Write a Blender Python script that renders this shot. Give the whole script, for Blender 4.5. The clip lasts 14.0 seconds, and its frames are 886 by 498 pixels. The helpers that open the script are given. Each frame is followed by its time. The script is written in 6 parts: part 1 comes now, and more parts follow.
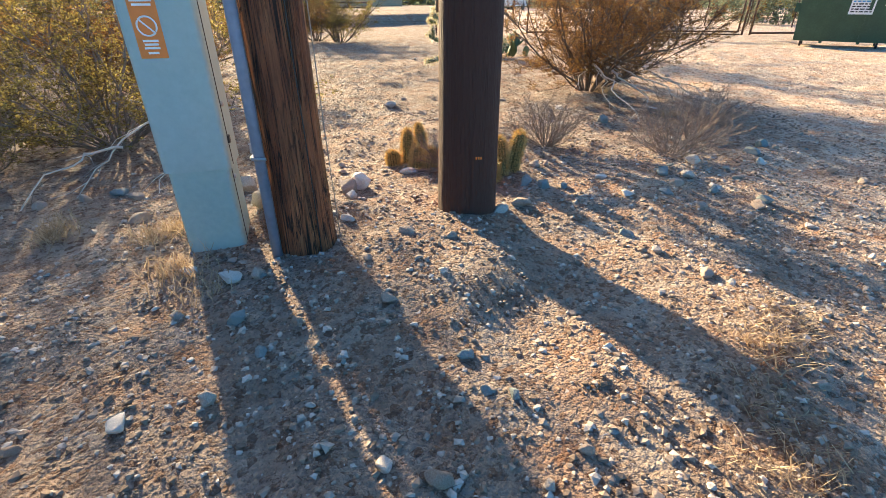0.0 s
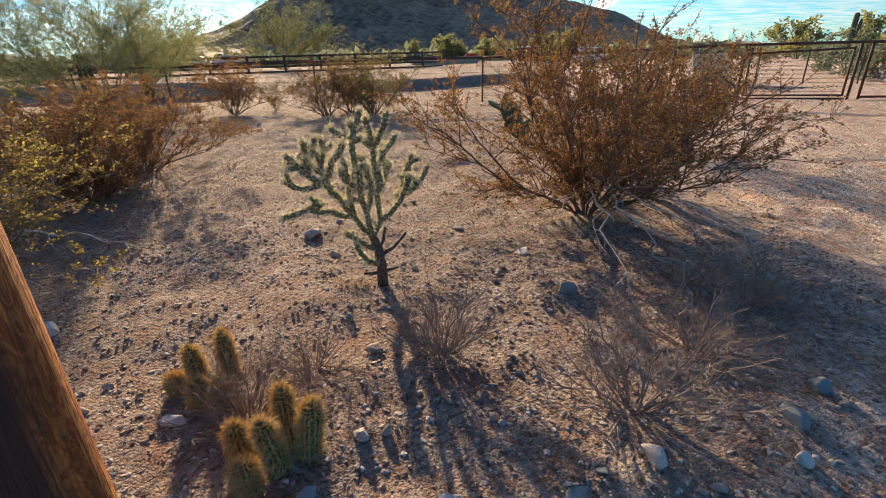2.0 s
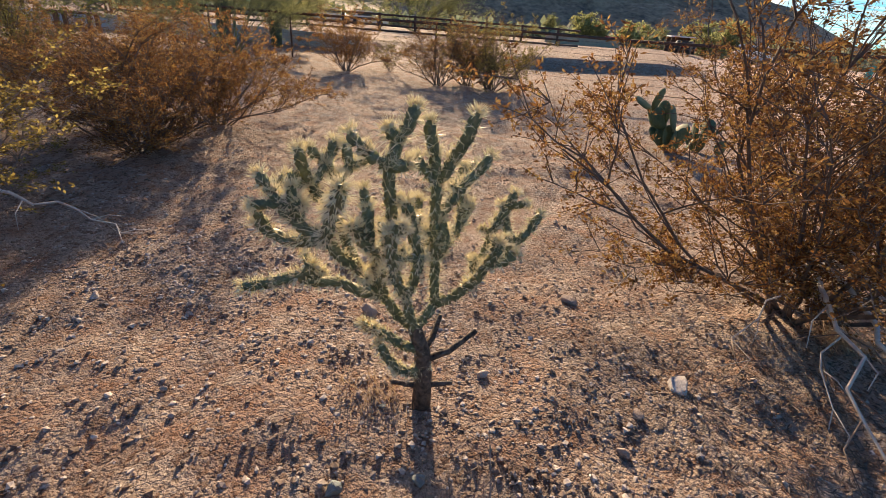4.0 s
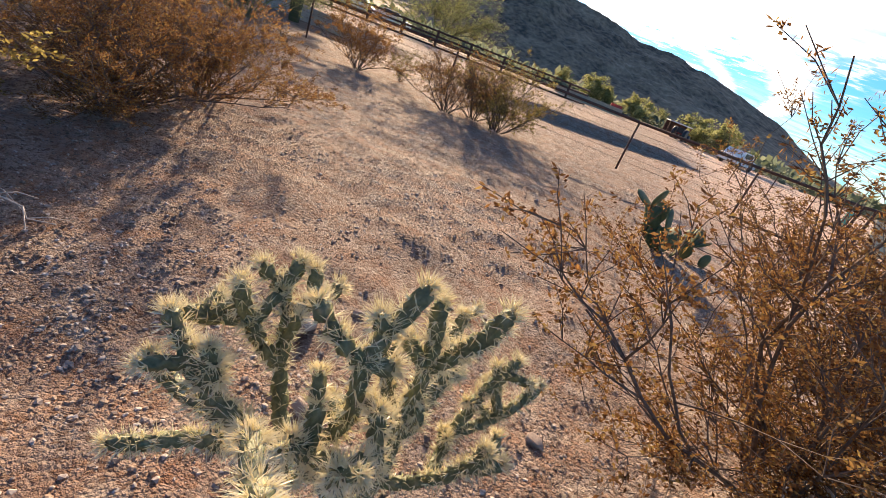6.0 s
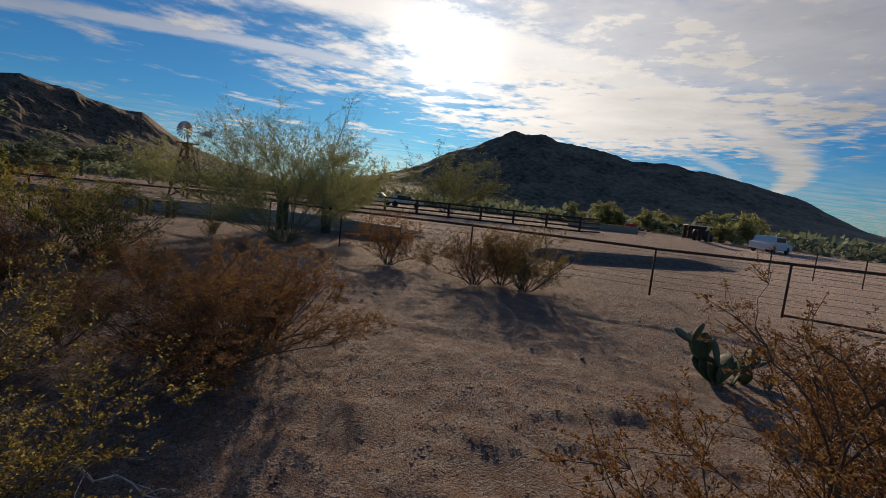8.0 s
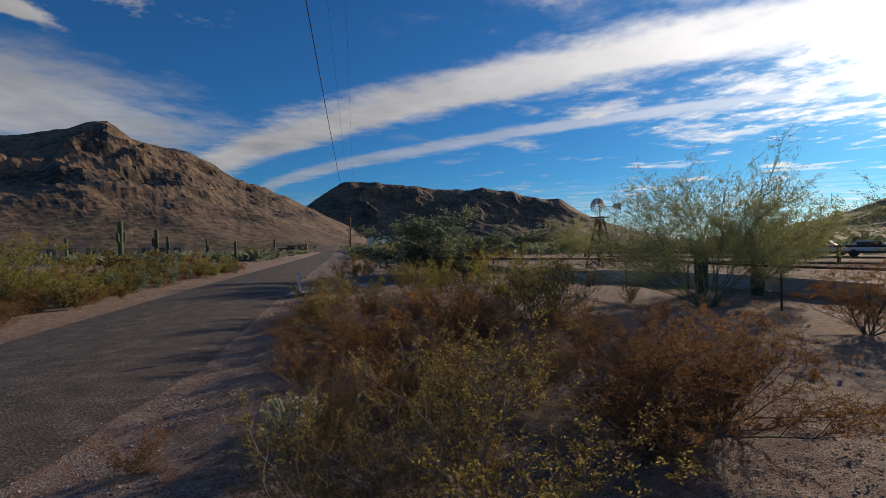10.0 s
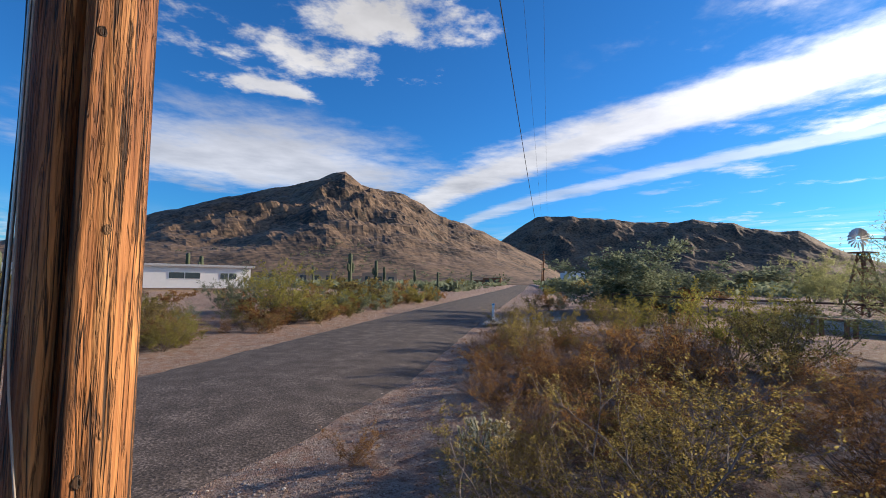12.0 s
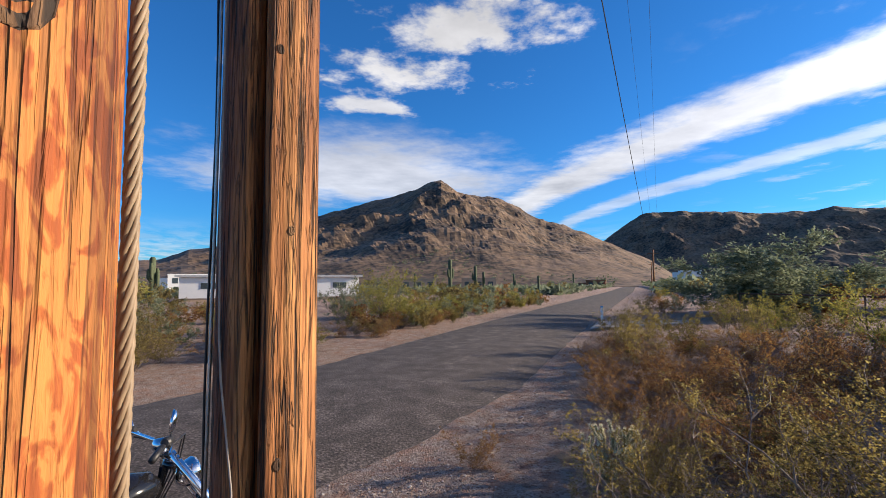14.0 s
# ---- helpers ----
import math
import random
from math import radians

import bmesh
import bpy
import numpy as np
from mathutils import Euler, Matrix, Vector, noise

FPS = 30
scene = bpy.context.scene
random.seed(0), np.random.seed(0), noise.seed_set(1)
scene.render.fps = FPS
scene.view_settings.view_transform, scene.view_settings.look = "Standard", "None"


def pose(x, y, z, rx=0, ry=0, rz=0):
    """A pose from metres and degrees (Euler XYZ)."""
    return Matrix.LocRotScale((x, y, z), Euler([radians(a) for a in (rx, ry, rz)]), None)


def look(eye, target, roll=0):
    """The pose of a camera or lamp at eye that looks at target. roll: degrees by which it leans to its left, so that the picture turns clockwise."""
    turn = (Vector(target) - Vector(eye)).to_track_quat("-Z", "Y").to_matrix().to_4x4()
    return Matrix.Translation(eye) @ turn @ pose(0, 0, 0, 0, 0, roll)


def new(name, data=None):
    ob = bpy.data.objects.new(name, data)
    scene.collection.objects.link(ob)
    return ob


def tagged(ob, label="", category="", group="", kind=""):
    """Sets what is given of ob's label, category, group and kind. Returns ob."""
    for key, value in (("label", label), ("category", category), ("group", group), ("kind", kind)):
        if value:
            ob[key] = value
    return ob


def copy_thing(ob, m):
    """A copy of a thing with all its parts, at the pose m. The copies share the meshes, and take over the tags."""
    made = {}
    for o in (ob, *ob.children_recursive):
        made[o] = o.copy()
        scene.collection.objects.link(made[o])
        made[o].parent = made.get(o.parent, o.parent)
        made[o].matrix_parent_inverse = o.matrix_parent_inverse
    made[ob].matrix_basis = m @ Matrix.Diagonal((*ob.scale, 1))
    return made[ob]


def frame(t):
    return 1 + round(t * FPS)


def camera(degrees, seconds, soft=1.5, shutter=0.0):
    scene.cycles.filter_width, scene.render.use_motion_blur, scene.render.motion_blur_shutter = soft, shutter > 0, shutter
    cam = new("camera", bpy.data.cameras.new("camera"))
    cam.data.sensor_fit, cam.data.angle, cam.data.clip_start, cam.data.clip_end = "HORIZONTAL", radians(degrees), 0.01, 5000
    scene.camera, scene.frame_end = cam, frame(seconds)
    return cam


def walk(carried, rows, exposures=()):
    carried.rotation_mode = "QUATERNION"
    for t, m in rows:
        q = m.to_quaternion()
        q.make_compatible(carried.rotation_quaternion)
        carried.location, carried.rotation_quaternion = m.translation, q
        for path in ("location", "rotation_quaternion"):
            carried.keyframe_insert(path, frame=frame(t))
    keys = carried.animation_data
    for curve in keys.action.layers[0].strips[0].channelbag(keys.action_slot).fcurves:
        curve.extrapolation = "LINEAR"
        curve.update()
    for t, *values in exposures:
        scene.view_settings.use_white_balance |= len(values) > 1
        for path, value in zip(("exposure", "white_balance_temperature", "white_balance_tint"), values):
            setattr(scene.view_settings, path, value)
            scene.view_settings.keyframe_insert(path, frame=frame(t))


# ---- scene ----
cam = camera(87.3, 14.0, 0.6)
# rows: seconds, eye, target, roll
PATH = [
    (0, (0.15, 0.334, 0.985), (0.138, 2.097, 0.04), -0.2),
    (0.5, (0.623, 0.74, 1.071), (0.628, 2.517, 0.153), 0.1),
    (1, (1.034, 1.133, 1.148), (1.005, 2.925, 0.261), -0.1),
    (1.5, (1.237, 1.593, 1.252), (1.123, 3.404, 0.411), -0.5),
    (2, (1.303, 2.008, 1.354), (0.957, 3.82, 0.582), -1.7),
    (2.5, (1.337, 2.392, 1.391), (0.741, 4.152, 0.653), -2.6),
    (3, (1.288, 2.748, 1.466), (0.538, 4.431, 0.689), -2.9),
    (3.2, (1.238, 2.871, 1.432), (0.482, 4.546, 0.643), -2.6),
    (5.5, (0.576, 3.948, 1.167), (0.033, 5.601, 0.18), 21.7),
    (6, (0.628, 3.781, 1.443), (0.04, 5.523, 0.655), 21.6),
    (6.5, (0.685, 3.594, 1.663), (0.068, 5.388, 1.029), 18.3),
    (7, (0.699, 3.49, 1.815), (0.058, 5.321, 1.325), 14.4),
    (7.5, (0.716, 3.449, 1.929), (-0.012, 5.278, 1.58), 10.2),
    (8, (0.658, 3.358, 1.964), (-0.276, 5.113, 1.749), 6.0),
    (8.5, (0.546, 3.233, 1.954), (-0.716, 4.779, 1.824), 3.0),
    (9, (0.431, 3.214, 1.951), (-1.174, 4.404, 1.852), 1.1),
    (9.2, (0.394, 3.199, 1.954), (-1.314, 4.235, 1.861), 0.5),
    (11.3, (0.37, 3.18, 1.86), (-1.624, 3.104, 1.994), 0.5),
    (11.5, (0.38, 3.175, 1.86), (-1.61, 3.035, 2.001), 0.8),
    (12, (0.395, 3.16, 1.85), (-1.576, 2.845, 1.981), 1.1),
    (12.5, (0.4, 3.14, 1.85), (-1.542, 2.682, 1.986), 0.7),
    (13, (0.4, 3.1, 1.85), (-1.51, 2.533, 2.027), 0.5),
    (13.5, (0.4, 3.08, 1.84), (-1.501, 2.482, 2.005), 0.4),
    (14, (0.4, 3.01, 1.82), (-1.461, 2.292, 1.969), -0.4),
]
EXPOSURES = [(0.0, 2.05, 8000, 4), (0.5, 1.85, 7900, 3), (1.0, 1.25, 7700, 6), (1.5, 1.1, 7700, 9), (3.0, 0.85, 8100, 15), (5.5, 1.55, 7800, 16), (6.0, 1.25, 7800, 17), (6.5, 0.8, 8200, 19), (7.0, 0.05, 7800, 17), (7.5, -0.5, 7500, 15), (8.0, -0.62, 7000, 12), (9.0, -0.75, 6900, 11), (11.3, 0.45, 6300, 12), (14.0, 0.75, 6300, 12)]
walk(cam, [(t, look(eye, target, roll)) for t, eye, target, roll in PATH], EXPOSURES)

# ---- light ----
SUN_YAW, SUN_UP = 30.0, 17.0
sd = Vector((-math.sin(radians(SUN_YAW)) * math.cos(radians(SUN_UP)), math.cos(radians(SUN_YAW)) * math.cos(radians(SUN_UP)), math.sin(radians(SUN_UP))))
sun = new("sun", bpy.data.lights.new("sun", "SUN"))
sun.data.energy, sun.data.angle, sun.data.color = 5.0, radians(1.2), (1.0, 0.82, 0.6)
sun.matrix_world = look(sd * 50, (0, 0, 0))

world = bpy.data.worlds.new("sky")
scene.world = world
world.use_nodes = True
wn, wl = world.node_tree.nodes, world.node_tree.links
sky = wn.new("ShaderNodeTexSky")
sky.sky_type, sky.sun_disc = "NISHITA", False
sky.sun_elevation, sky.sun_rotation = radians(SUN_UP), radians(-SUN_YAW)
sky.air_density, sky.dust_density, sky.ozone_density = 1.0, 0.25, 2.5


def wm(op, a, c=None, d=None, clamp=False):
    """A math node of the sky."""
    n = wn.new("ShaderNodeMath")
    n.operation, n.use_clamp = op, clamp
    for k, v in enumerate((a, c, d)):
        if v is None:
            continue
        if isinstance(v, (int, float)):
            n.inputs[k].default_value = v
        else:
            wl.new(v, n.inputs[k])
    return n.outputs[0]


def wmix(fac, a, c, mode="MIX"):
    n = wn.new("ShaderNodeMix")
    n.data_type, n.blend_type = "RGBA", mode
    for k, v in ((0, fac), (6, a), (7, c)):
        if isinstance(v, (int, float)):
            n.inputs[k].default_value = v
        elif isinstance(v, tuple):
            n.inputs[k].default_value = (*v, 1)
        else:
            wl.new(v, n.inputs[k])
    return n.outputs[2]


wco = wn.new("ShaderNodeTexCoord")
sep = wn.new("ShaderNodeSeparateXYZ")
wl.new(wco.outputs["Generated"], sep.inputs[0])
DX, DY, DZ = sep.outputs
up = wm("MAXIMUM", DZ, 0.02)
PX, PY = wm("DIVIDE", DX, up), wm("DIVIDE", DY, up)      # place on a flat layer of cloud
cs = wm("ADD", wm("MULTIPLY", PX, 0.69), wm("MULTIPLY", PY, 0.72))
cn = wm("ADD", wm("MULTIPLY", PX, -0.72), wm("MULTIPLY", PY, 0.69))


def wnoise(x, y, scale, detail=6.0, rough=0.55, z=0.0):
    c = wn.new("ShaderNodeCombineXYZ")
    wl.new(x, c.inputs[0])
    wl.new(y, c.inputs[1])
    c.inputs[2].default_value = z
    n = wn.new("ShaderNodeTexNoise")
    n.inputs["Scale"].default_value, n.inputs["Detail"].default_value, n.inputs["Roughness"].default_value = scale, detail, rough
    wl.new(c.outputs[0], n.inputs[0])
    return n.outputs[0]


def soft(v, lo, hi):
    n = wn.new("ShaderNodeMapRange")
    n.interpolation_type = "SMOOTHSTEP"
    n.inputs[1].default_value, n.inputs[2].default_value = lo, hi
    wl.new(v, n.inputs[0])
    return n.outputs[0]


streak = wnoise(wm("MULTIPLY", cs, 0.35), cn, 1.6, 8.0, 0.6)
puff = wnoise(PX, PY, 1.35, 9.0, 0.58, 4.0)
fine = wnoise(PX, PY, 4.5, 6.0, 0.6, 9.0)
curd = wnoise(PX, PY, 3.6, 9.0, 0.62, 2.0)
bow = wm("MULTIPLY", wm("POWER", wm("ABSOLUTE", wm("ADD", cs, 0.6)), 2.0), 0.042)
off = wm("ADD", wm("SUBTRACT", wm("SUBTRACT", cn, 2.66), bow), wm("MULTIPLY", wm("SUBTRACT", streak, 0.5), 0.55))


def band(centre, width, ragged=0.6):
    """A long streak of high cloud."""
    d = wm("ABSOLUTE", wm("SUBTRACT", off, centre))
    d = wm("ADD", d, wm("MULTIPLY", wm("SUBTRACT", fine, 0.5), width * ragged))
    return wm("SUBTRACT", 1.0, soft(d, width * 0.25, width))


def patch(yaw, el, wide, high, lo=0.42, hi=0.6, curl=1.2):
    """A cloud of its own about one place of the sky."""
    x, y = -math.sin(radians(yaw)) / math.tan(radians(el)), math.cos(radians(yaw)) / math.tan(radians(el))
    rad = Vector((-math.sin(radians(yaw)), math.cos(radians(yaw))))
    ex, ey = wm("SUBTRACT", PX, x), wm("SUBTRACT", PY, y)
    a = wm("DIVIDE", wm("ADD", wm("MULTIPLY", ex, rad.x), wm("MULTIPLY", ey, rad.y)), high)
    c = wm("DIVIDE", wm("SUBTRACT", wm("MULTIPLY", ex, rad.y), wm("MULTIPLY", ey, rad.x)), wide)
    r = wm("SQRT", wm("ADD", wm("MULTIPLY", a, a), wm("MULTIPLY", c, c)))
    v = wm("SUBTRACT", wm("ADD", wm("MULTIPLY_ADD", puff, 0.5, -0.175), wm("MULTIPLY_ADD", curd, curl, (1.2 - curl) * 0.5)), wm("MULTIPLY", r, 0.36))
    return soft(v, lo - 0.1, hi - 0.1)


glow = wm("MAXIMUM", wm("ADD", wm("ADD", wm("MULTIPLY", DX, sd.x), wm("MULTIPLY", DY, sd.y)), wm("MULTIPLY", DZ, sd.z)), 0.0)
halo, core = wm("POWER", glow, 6.5), wm("POWER", glow, 320.0)
cover = wm("MULTIPLY", band(0.0, 0.5, 0.9), 0.85)
for c in (wm("MULTIPLY", band(1.25, 0.3, 0.9), 0.5),
          wm("MULTIPLY", patch(117, 25, 0.7, 0.3, 0.46, 0.72), 0.92), wm("MULTIPLY", patch(108, 29, 0.55, 0.26, 0.48, 0.74), 0.92), wm("MULTIPLY", patch(121, 21, 0.34, 0.18, 0.46, 0.72), 0.85), wm("MULTIPLY", patch(120.5, 12.6, 1.4, 1.2, 0.26, 0.6, 0.3), 0.74), patch(88, 36, 0.5, 0.22, 0.46, 0.62),
          wm("MULTIPLY", patch(10, 10.5, 2.0, 2.6, 0.3, 0.58), 0.92), wm("MULTIPLY", patch(-14, 24, 1.5, 1.1, 0.33, 0.75), 0.85), wm("MULTIPLY", patch(-4, 17, 2.4, 2.2, 0.24, 0.7, 0.5), 0.7), wm("MULTIPLY", patch(24, 16, 1.3, 1.2, 0.3, 0.68), 0.85),
          wm("MULTIPLY", soft(puff, 0.54, 0.72), wm("MULTIPLY", soft(glow, 0.55, 0.95), 0.9)),
          wm("MULTIPLY", soft(wm("SUBTRACT", 0.22, DZ), 0.08, 0.2), wm("MULTIPLY", soft(streak, 0.35, 0.6), 0.55))):
    cover = wm("MAXIMUM", cover, c)
cover = wm("MAXIMUM", cover, wm("MULTIPLY", core, 0.75), clamp=True)
shade = wm("ADD", wm("MULTIPLY", wm("SUBTRACT", 1.25, puff), 1.25), wm("MULTIPLY", halo, 2.1))
cloud = wmix(1.0, (1.0, 0.97, 0.93), wm("ADD", shade, wm("MULTIPLY", core, 3.0)), "MULTIPLY")
clear = wmix(1.0, sky.outputs[0], (0.035, 0.114, 0.194), "MULTIPLY")
wl.new(wmix(cover, clear, cloud), wn["Background"].inputs[0])
wn["Background"].inputs[1].default_value = 0.55


# ---- shape helpers ----
class Geo:
    """A growing list of points and faces."""

    def __init__(self):
        self.v, self.f = [], []

    def tube(self, pts, radii, sides=5, cap=True):
        pts = [Vector(p) for p in pts]
        base, n = len(self.v), len(pts)
        up = Vector((0.31, 0.17, 0.93))
        for i, p in enumerate(pts):
            d = (pts[min(i + 1, n - 1)] - pts[max(i - 1, 0)])
            d = d.normalized() if d.length > 1e-9 else Vector((0, 0, 1))
            a = d.cross(up if abs(d.dot(up)) < 0.95 else Vector((1, 0, 0))).normalized()
            b = d.cross(a)
            r = radii[i] if hasattr(radii, "__len__") else radii
            for k in range(sides):
                t = 2 * math.pi * k / sides
                self.v.append(p + (a * math.cos(t) + b * math.sin(t)) * r)
        for i in range(n - 1):
            for k in range(sides):
                k2 = (k + 1) % sides
                self.f.append((base + i * sides + k, base + i * sides + k2, base + (i + 1) * sides + k2, base + (i + 1) * sides + k))
        if cap:
            self.f.append(tuple(base + k for k in reversed(range(sides))))
            self.f.append(tuple(base + (n - 1) * sides + k for k in range(sides)))
        return self

    def box(self, lo, hi, m=None):
        base = len(self.v)
        for z in (lo[2], hi[2]):
            for x, y in ((lo[0], lo[1]), (hi[0], lo[1]), (hi[0], hi[1]), (lo[0], hi[1])):
                p = Vector((x, y, z))
                self.v.append(m @ p if m else p)
        for q in ((3, 2, 1, 0), (4, 5, 6, 7), (0, 1, 5, 4), (1, 2, 6, 5), (2, 3, 7, 6), (3, 0, 4, 7)):
            self.f.append(tuple(base + k for k in q))
        return self

    def leaf(self, p, d, side, length, width):
        base = len(self.v)
        self.v += [p, p + d * length * 0.5 + side * width * 0.5, p + d * length, p + d * length * 0.5 - side * width * 0.5]
        self.f.append((base, base + 1, base + 2, base + 3))
        return self

    def lathe(self, profile, sides=16, m=None):
        base, n = len(self.v), len(profile)
        for r, z in profile:
            for k in range(sides):
                t = 2 * math.pi * k / sides
                p = Vector((r * math.cos(t), r * math.sin(t), z))
                self.v.append(m @ p if m else p)
        for i in range(n - 1):
            for k in range(sides):
                k2 = (k + 1) % sides
                self.f.append((base + i * sides + k, base + i * sides + k2, base + (i + 1) * sides + k2, base + (i + 1) * sides + k))
        self.f.append(tuple(base + k for k in reversed(range(sides))))
        self.f.append(tuple(base + (n - 1) * sides + k for k in range(sides)))
        return self

    def mesh(self, name, material=None, smooth=False):
        me = bpy.data.meshes.new(name)
        me.from_pydata([tuple(p) for p in self.v], [], self.f)
        if material:
            me.materials.append(material)
        if smooth:
            me.polygons.foreach_set("use_smooth", [True] * len(me.polygons))
        me.update()
        return me


def part(name, geo, material, parent=None, label="", smooth=False):
    """One mesh object from a Geo, under parent if there is one."""
    ob = new(name, geo.mesh(name, material, smooth))
    if parent:
        ob.parent = parent
    return tagged(ob, label)


def empty(name, place=(0, 0, 0), rz=0.0, size=1.0):
    ob = new(name)
    ob.empty_display_size = 0.1
    ob.location, ob.rotation_euler, ob.scale = place, (0, 0, radians(rz)), (size, size, size)
    return ob


def place_at(x, y, rz=0.0, size=1.0, dz=0.0):
    return Matrix.LocRotScale((x, y, gz(x, y) + dz), Euler((0, 0, radians(rz))), (size, size, size))


def smooth01(a, b, x):
    t = min(1.0, max(0.0, (x - a) / (b - a)))
    return t * t * (3 - 2 * t)


ROAD_X = [-420, -190, -100, -44, -26, -14, -8, -4, 0, 12, 60]
ROAD_Y = [16, 7.5, 5.0, 2.6, 1.8, 1.45, 1.3, 0.6, -0.5, -3.0, -12]   # north edge of the road
EDGE_X = [-60, -24, -20, -16, -10, -6, -2.8, 0.6, 2.6, 7]
EDGE_Y = [9, 15.5, 17, 19.5, 19.6, 20.5, 22.6, 26.3, 28, 33]        # foot of the terrace


def road_y(x):
    return float(np.interp(x, ROAD_X, ROAD_Y))


def road_side(x, y):
    """Distance north of the road's north edge."""
    return y - road_y(x)


def gz(x, y):
    """Height of the ground."""
    d = road_side(x, y)
    away = min(1, smooth01(0.1, 1.3, d) + smooth01(-5.5, -6.8, d))
    z = 0.06 * noise.noise((x * 0.3, y * 0.3, 3.1)) + 0.03 * noise.noise((x * 1.1, y * 1.1, 7.7))
    if -9 < x < 8 and -1 < y < 18:
        z += 0.035 * noise.noise((x * 1.9, y * 1.9, 4.4)) + 0.026 * noise.noise((x * 4.2, y * 4.2, 1.7)) + 0.015 * noise.noise((x * 8.5, y * 8.5, 5.7)) + 0.06 * max(0.0, noise.noise((x * 1.5, y * 2.4, 9.9)) - 0.1) * smooth01(4.6, 5.6, y)
    e = y - float(np.interp(x, EDGE_X, EDGE_Y))
    rise = 0.42 * (smooth01(0.9, 2.2, e) if x > -5.5 else smooth01(-3.5, 6.0, e) if x > -10 else smooth01(-0.1, 1.0, e)) * (1 - smooth01(0.5, 4.5, x)) * (1 - smooth01(70, 90, y))
    mound = 0.07 * math.exp(-((x - 0.1) ** 2 + (y - 2.1) ** 2) / 0.12) + 0.1 * math.exp(-((x + 0.68) ** 2 + (y - 2.5) ** 2) / 0.1)
    return (z + mound) * away + rise - 0.09 * (1 - away)


# ---- materials ----
def ramp(nt, fac, stops):
    r = nt.nodes.new("ShaderNodeValToRGB")
    while len(r.color_ramp.elements) < len(stops):
        r.color_ramp.elements.new(0.5)
    for e, (p, c) in zip(r.color_ramp.elements, stops):
        e.position, e.color = p, (*c, 1)
    nt.links.new(fac, r.inputs[0])
    return r.outputs[0]


def material(name, stops, scale=8.0, rough=0.85, metal=0.0, bump=0.3, bump_scale=40.0, fine=0.5, stretch=(1, 1, 1), spread=0.0, obj=True, translucent=0.0):
    """A noise-coloured surface: stops of a colour ramp over noise at two scales, with fine relief."""
    m = bpy.data.materials.new(name)
    m.use_nodes = True
    nt = m.node_tree
    N, L = nt.nodes, nt.links
    b = N["Principled BSDF"]
    co = N.new("ShaderNodeTexCoord")
    mp = N.new("ShaderNodeMapping")
    mp.inputs["Scale"].default_value = stretch
    L.new(co.outputs["Object" if obj else "Generated"], mp.inputs[0])
    n1 = N.new("ShaderNodeTexNoise")
    n1.inputs["Scale"].default_value, n1.inputs["Detail"].default_value = scale, 6
    n2 = N.new("ShaderNodeTexNoise")
    n2.inputs["Scale"].default_value, n2.inputs["Detail"].default_value = bump_scale, 4
    L.new(mp.outputs[0], n1.inputs[0])
    L.new(mp.outputs[0], n2.inputs[0])
    mix = N.new("ShaderNodeMix")
    mix.inputs[0].default_value = fine
    L.new(n1.outputs[0], mix.inputs[2])
    L.new(n2.outputs[0], mix.inputs[3])
    fac = mix.outputs[0]
    if spread:
        isl = N.new("ShaderNodeNewGeometry")
        mad = N.new("ShaderNodeMath")
        mad.operation = "MULTIPLY_ADD"
        L.new(isl.outputs["Random Per Island"], mad.inputs[0])
        mad.inputs[1].default_value = spread
        add = N.new("ShaderNodeMath")
        add.operation = "SUBTRACT"
        L.new(fac, add.inputs[0])
        add.inputs[1].default_value = spread / 2
        L.new(add.outputs[0], mad.inputs[2])
        fac = mad.outputs[0]
    col = ramp(nt, fac, stops)
    L.new(col, b.inputs["Base Color"])
    b.inputs["Roughness"].default_value, b.inputs["Metallic"].default_value = rough, metal
    if bump:
        bp = N.new("ShaderNodeBump")
        bp.inputs["Strength"].default_value, bp.inputs["Distance"].default_value = bump, 0.01
        L.new(n2.outputs[0], bp.inputs["Height"])
        L.new(bp.outputs[0], b.inputs["Normal"])
    if translucent:
        tr = N.new("ShaderNodeBsdfTranslucent")
        L.new(col, tr.inputs[0])
        ms = N.new("ShaderNodeMixShader")
        ms.inputs[0].default_value = translucent
        L.new(b.outputs[0], ms.inputs[1])
        L.new(tr.outputs[0], ms.inputs[2])
        L.new(ms.outputs[0], N["Material Output"].inputs[0])
    return m


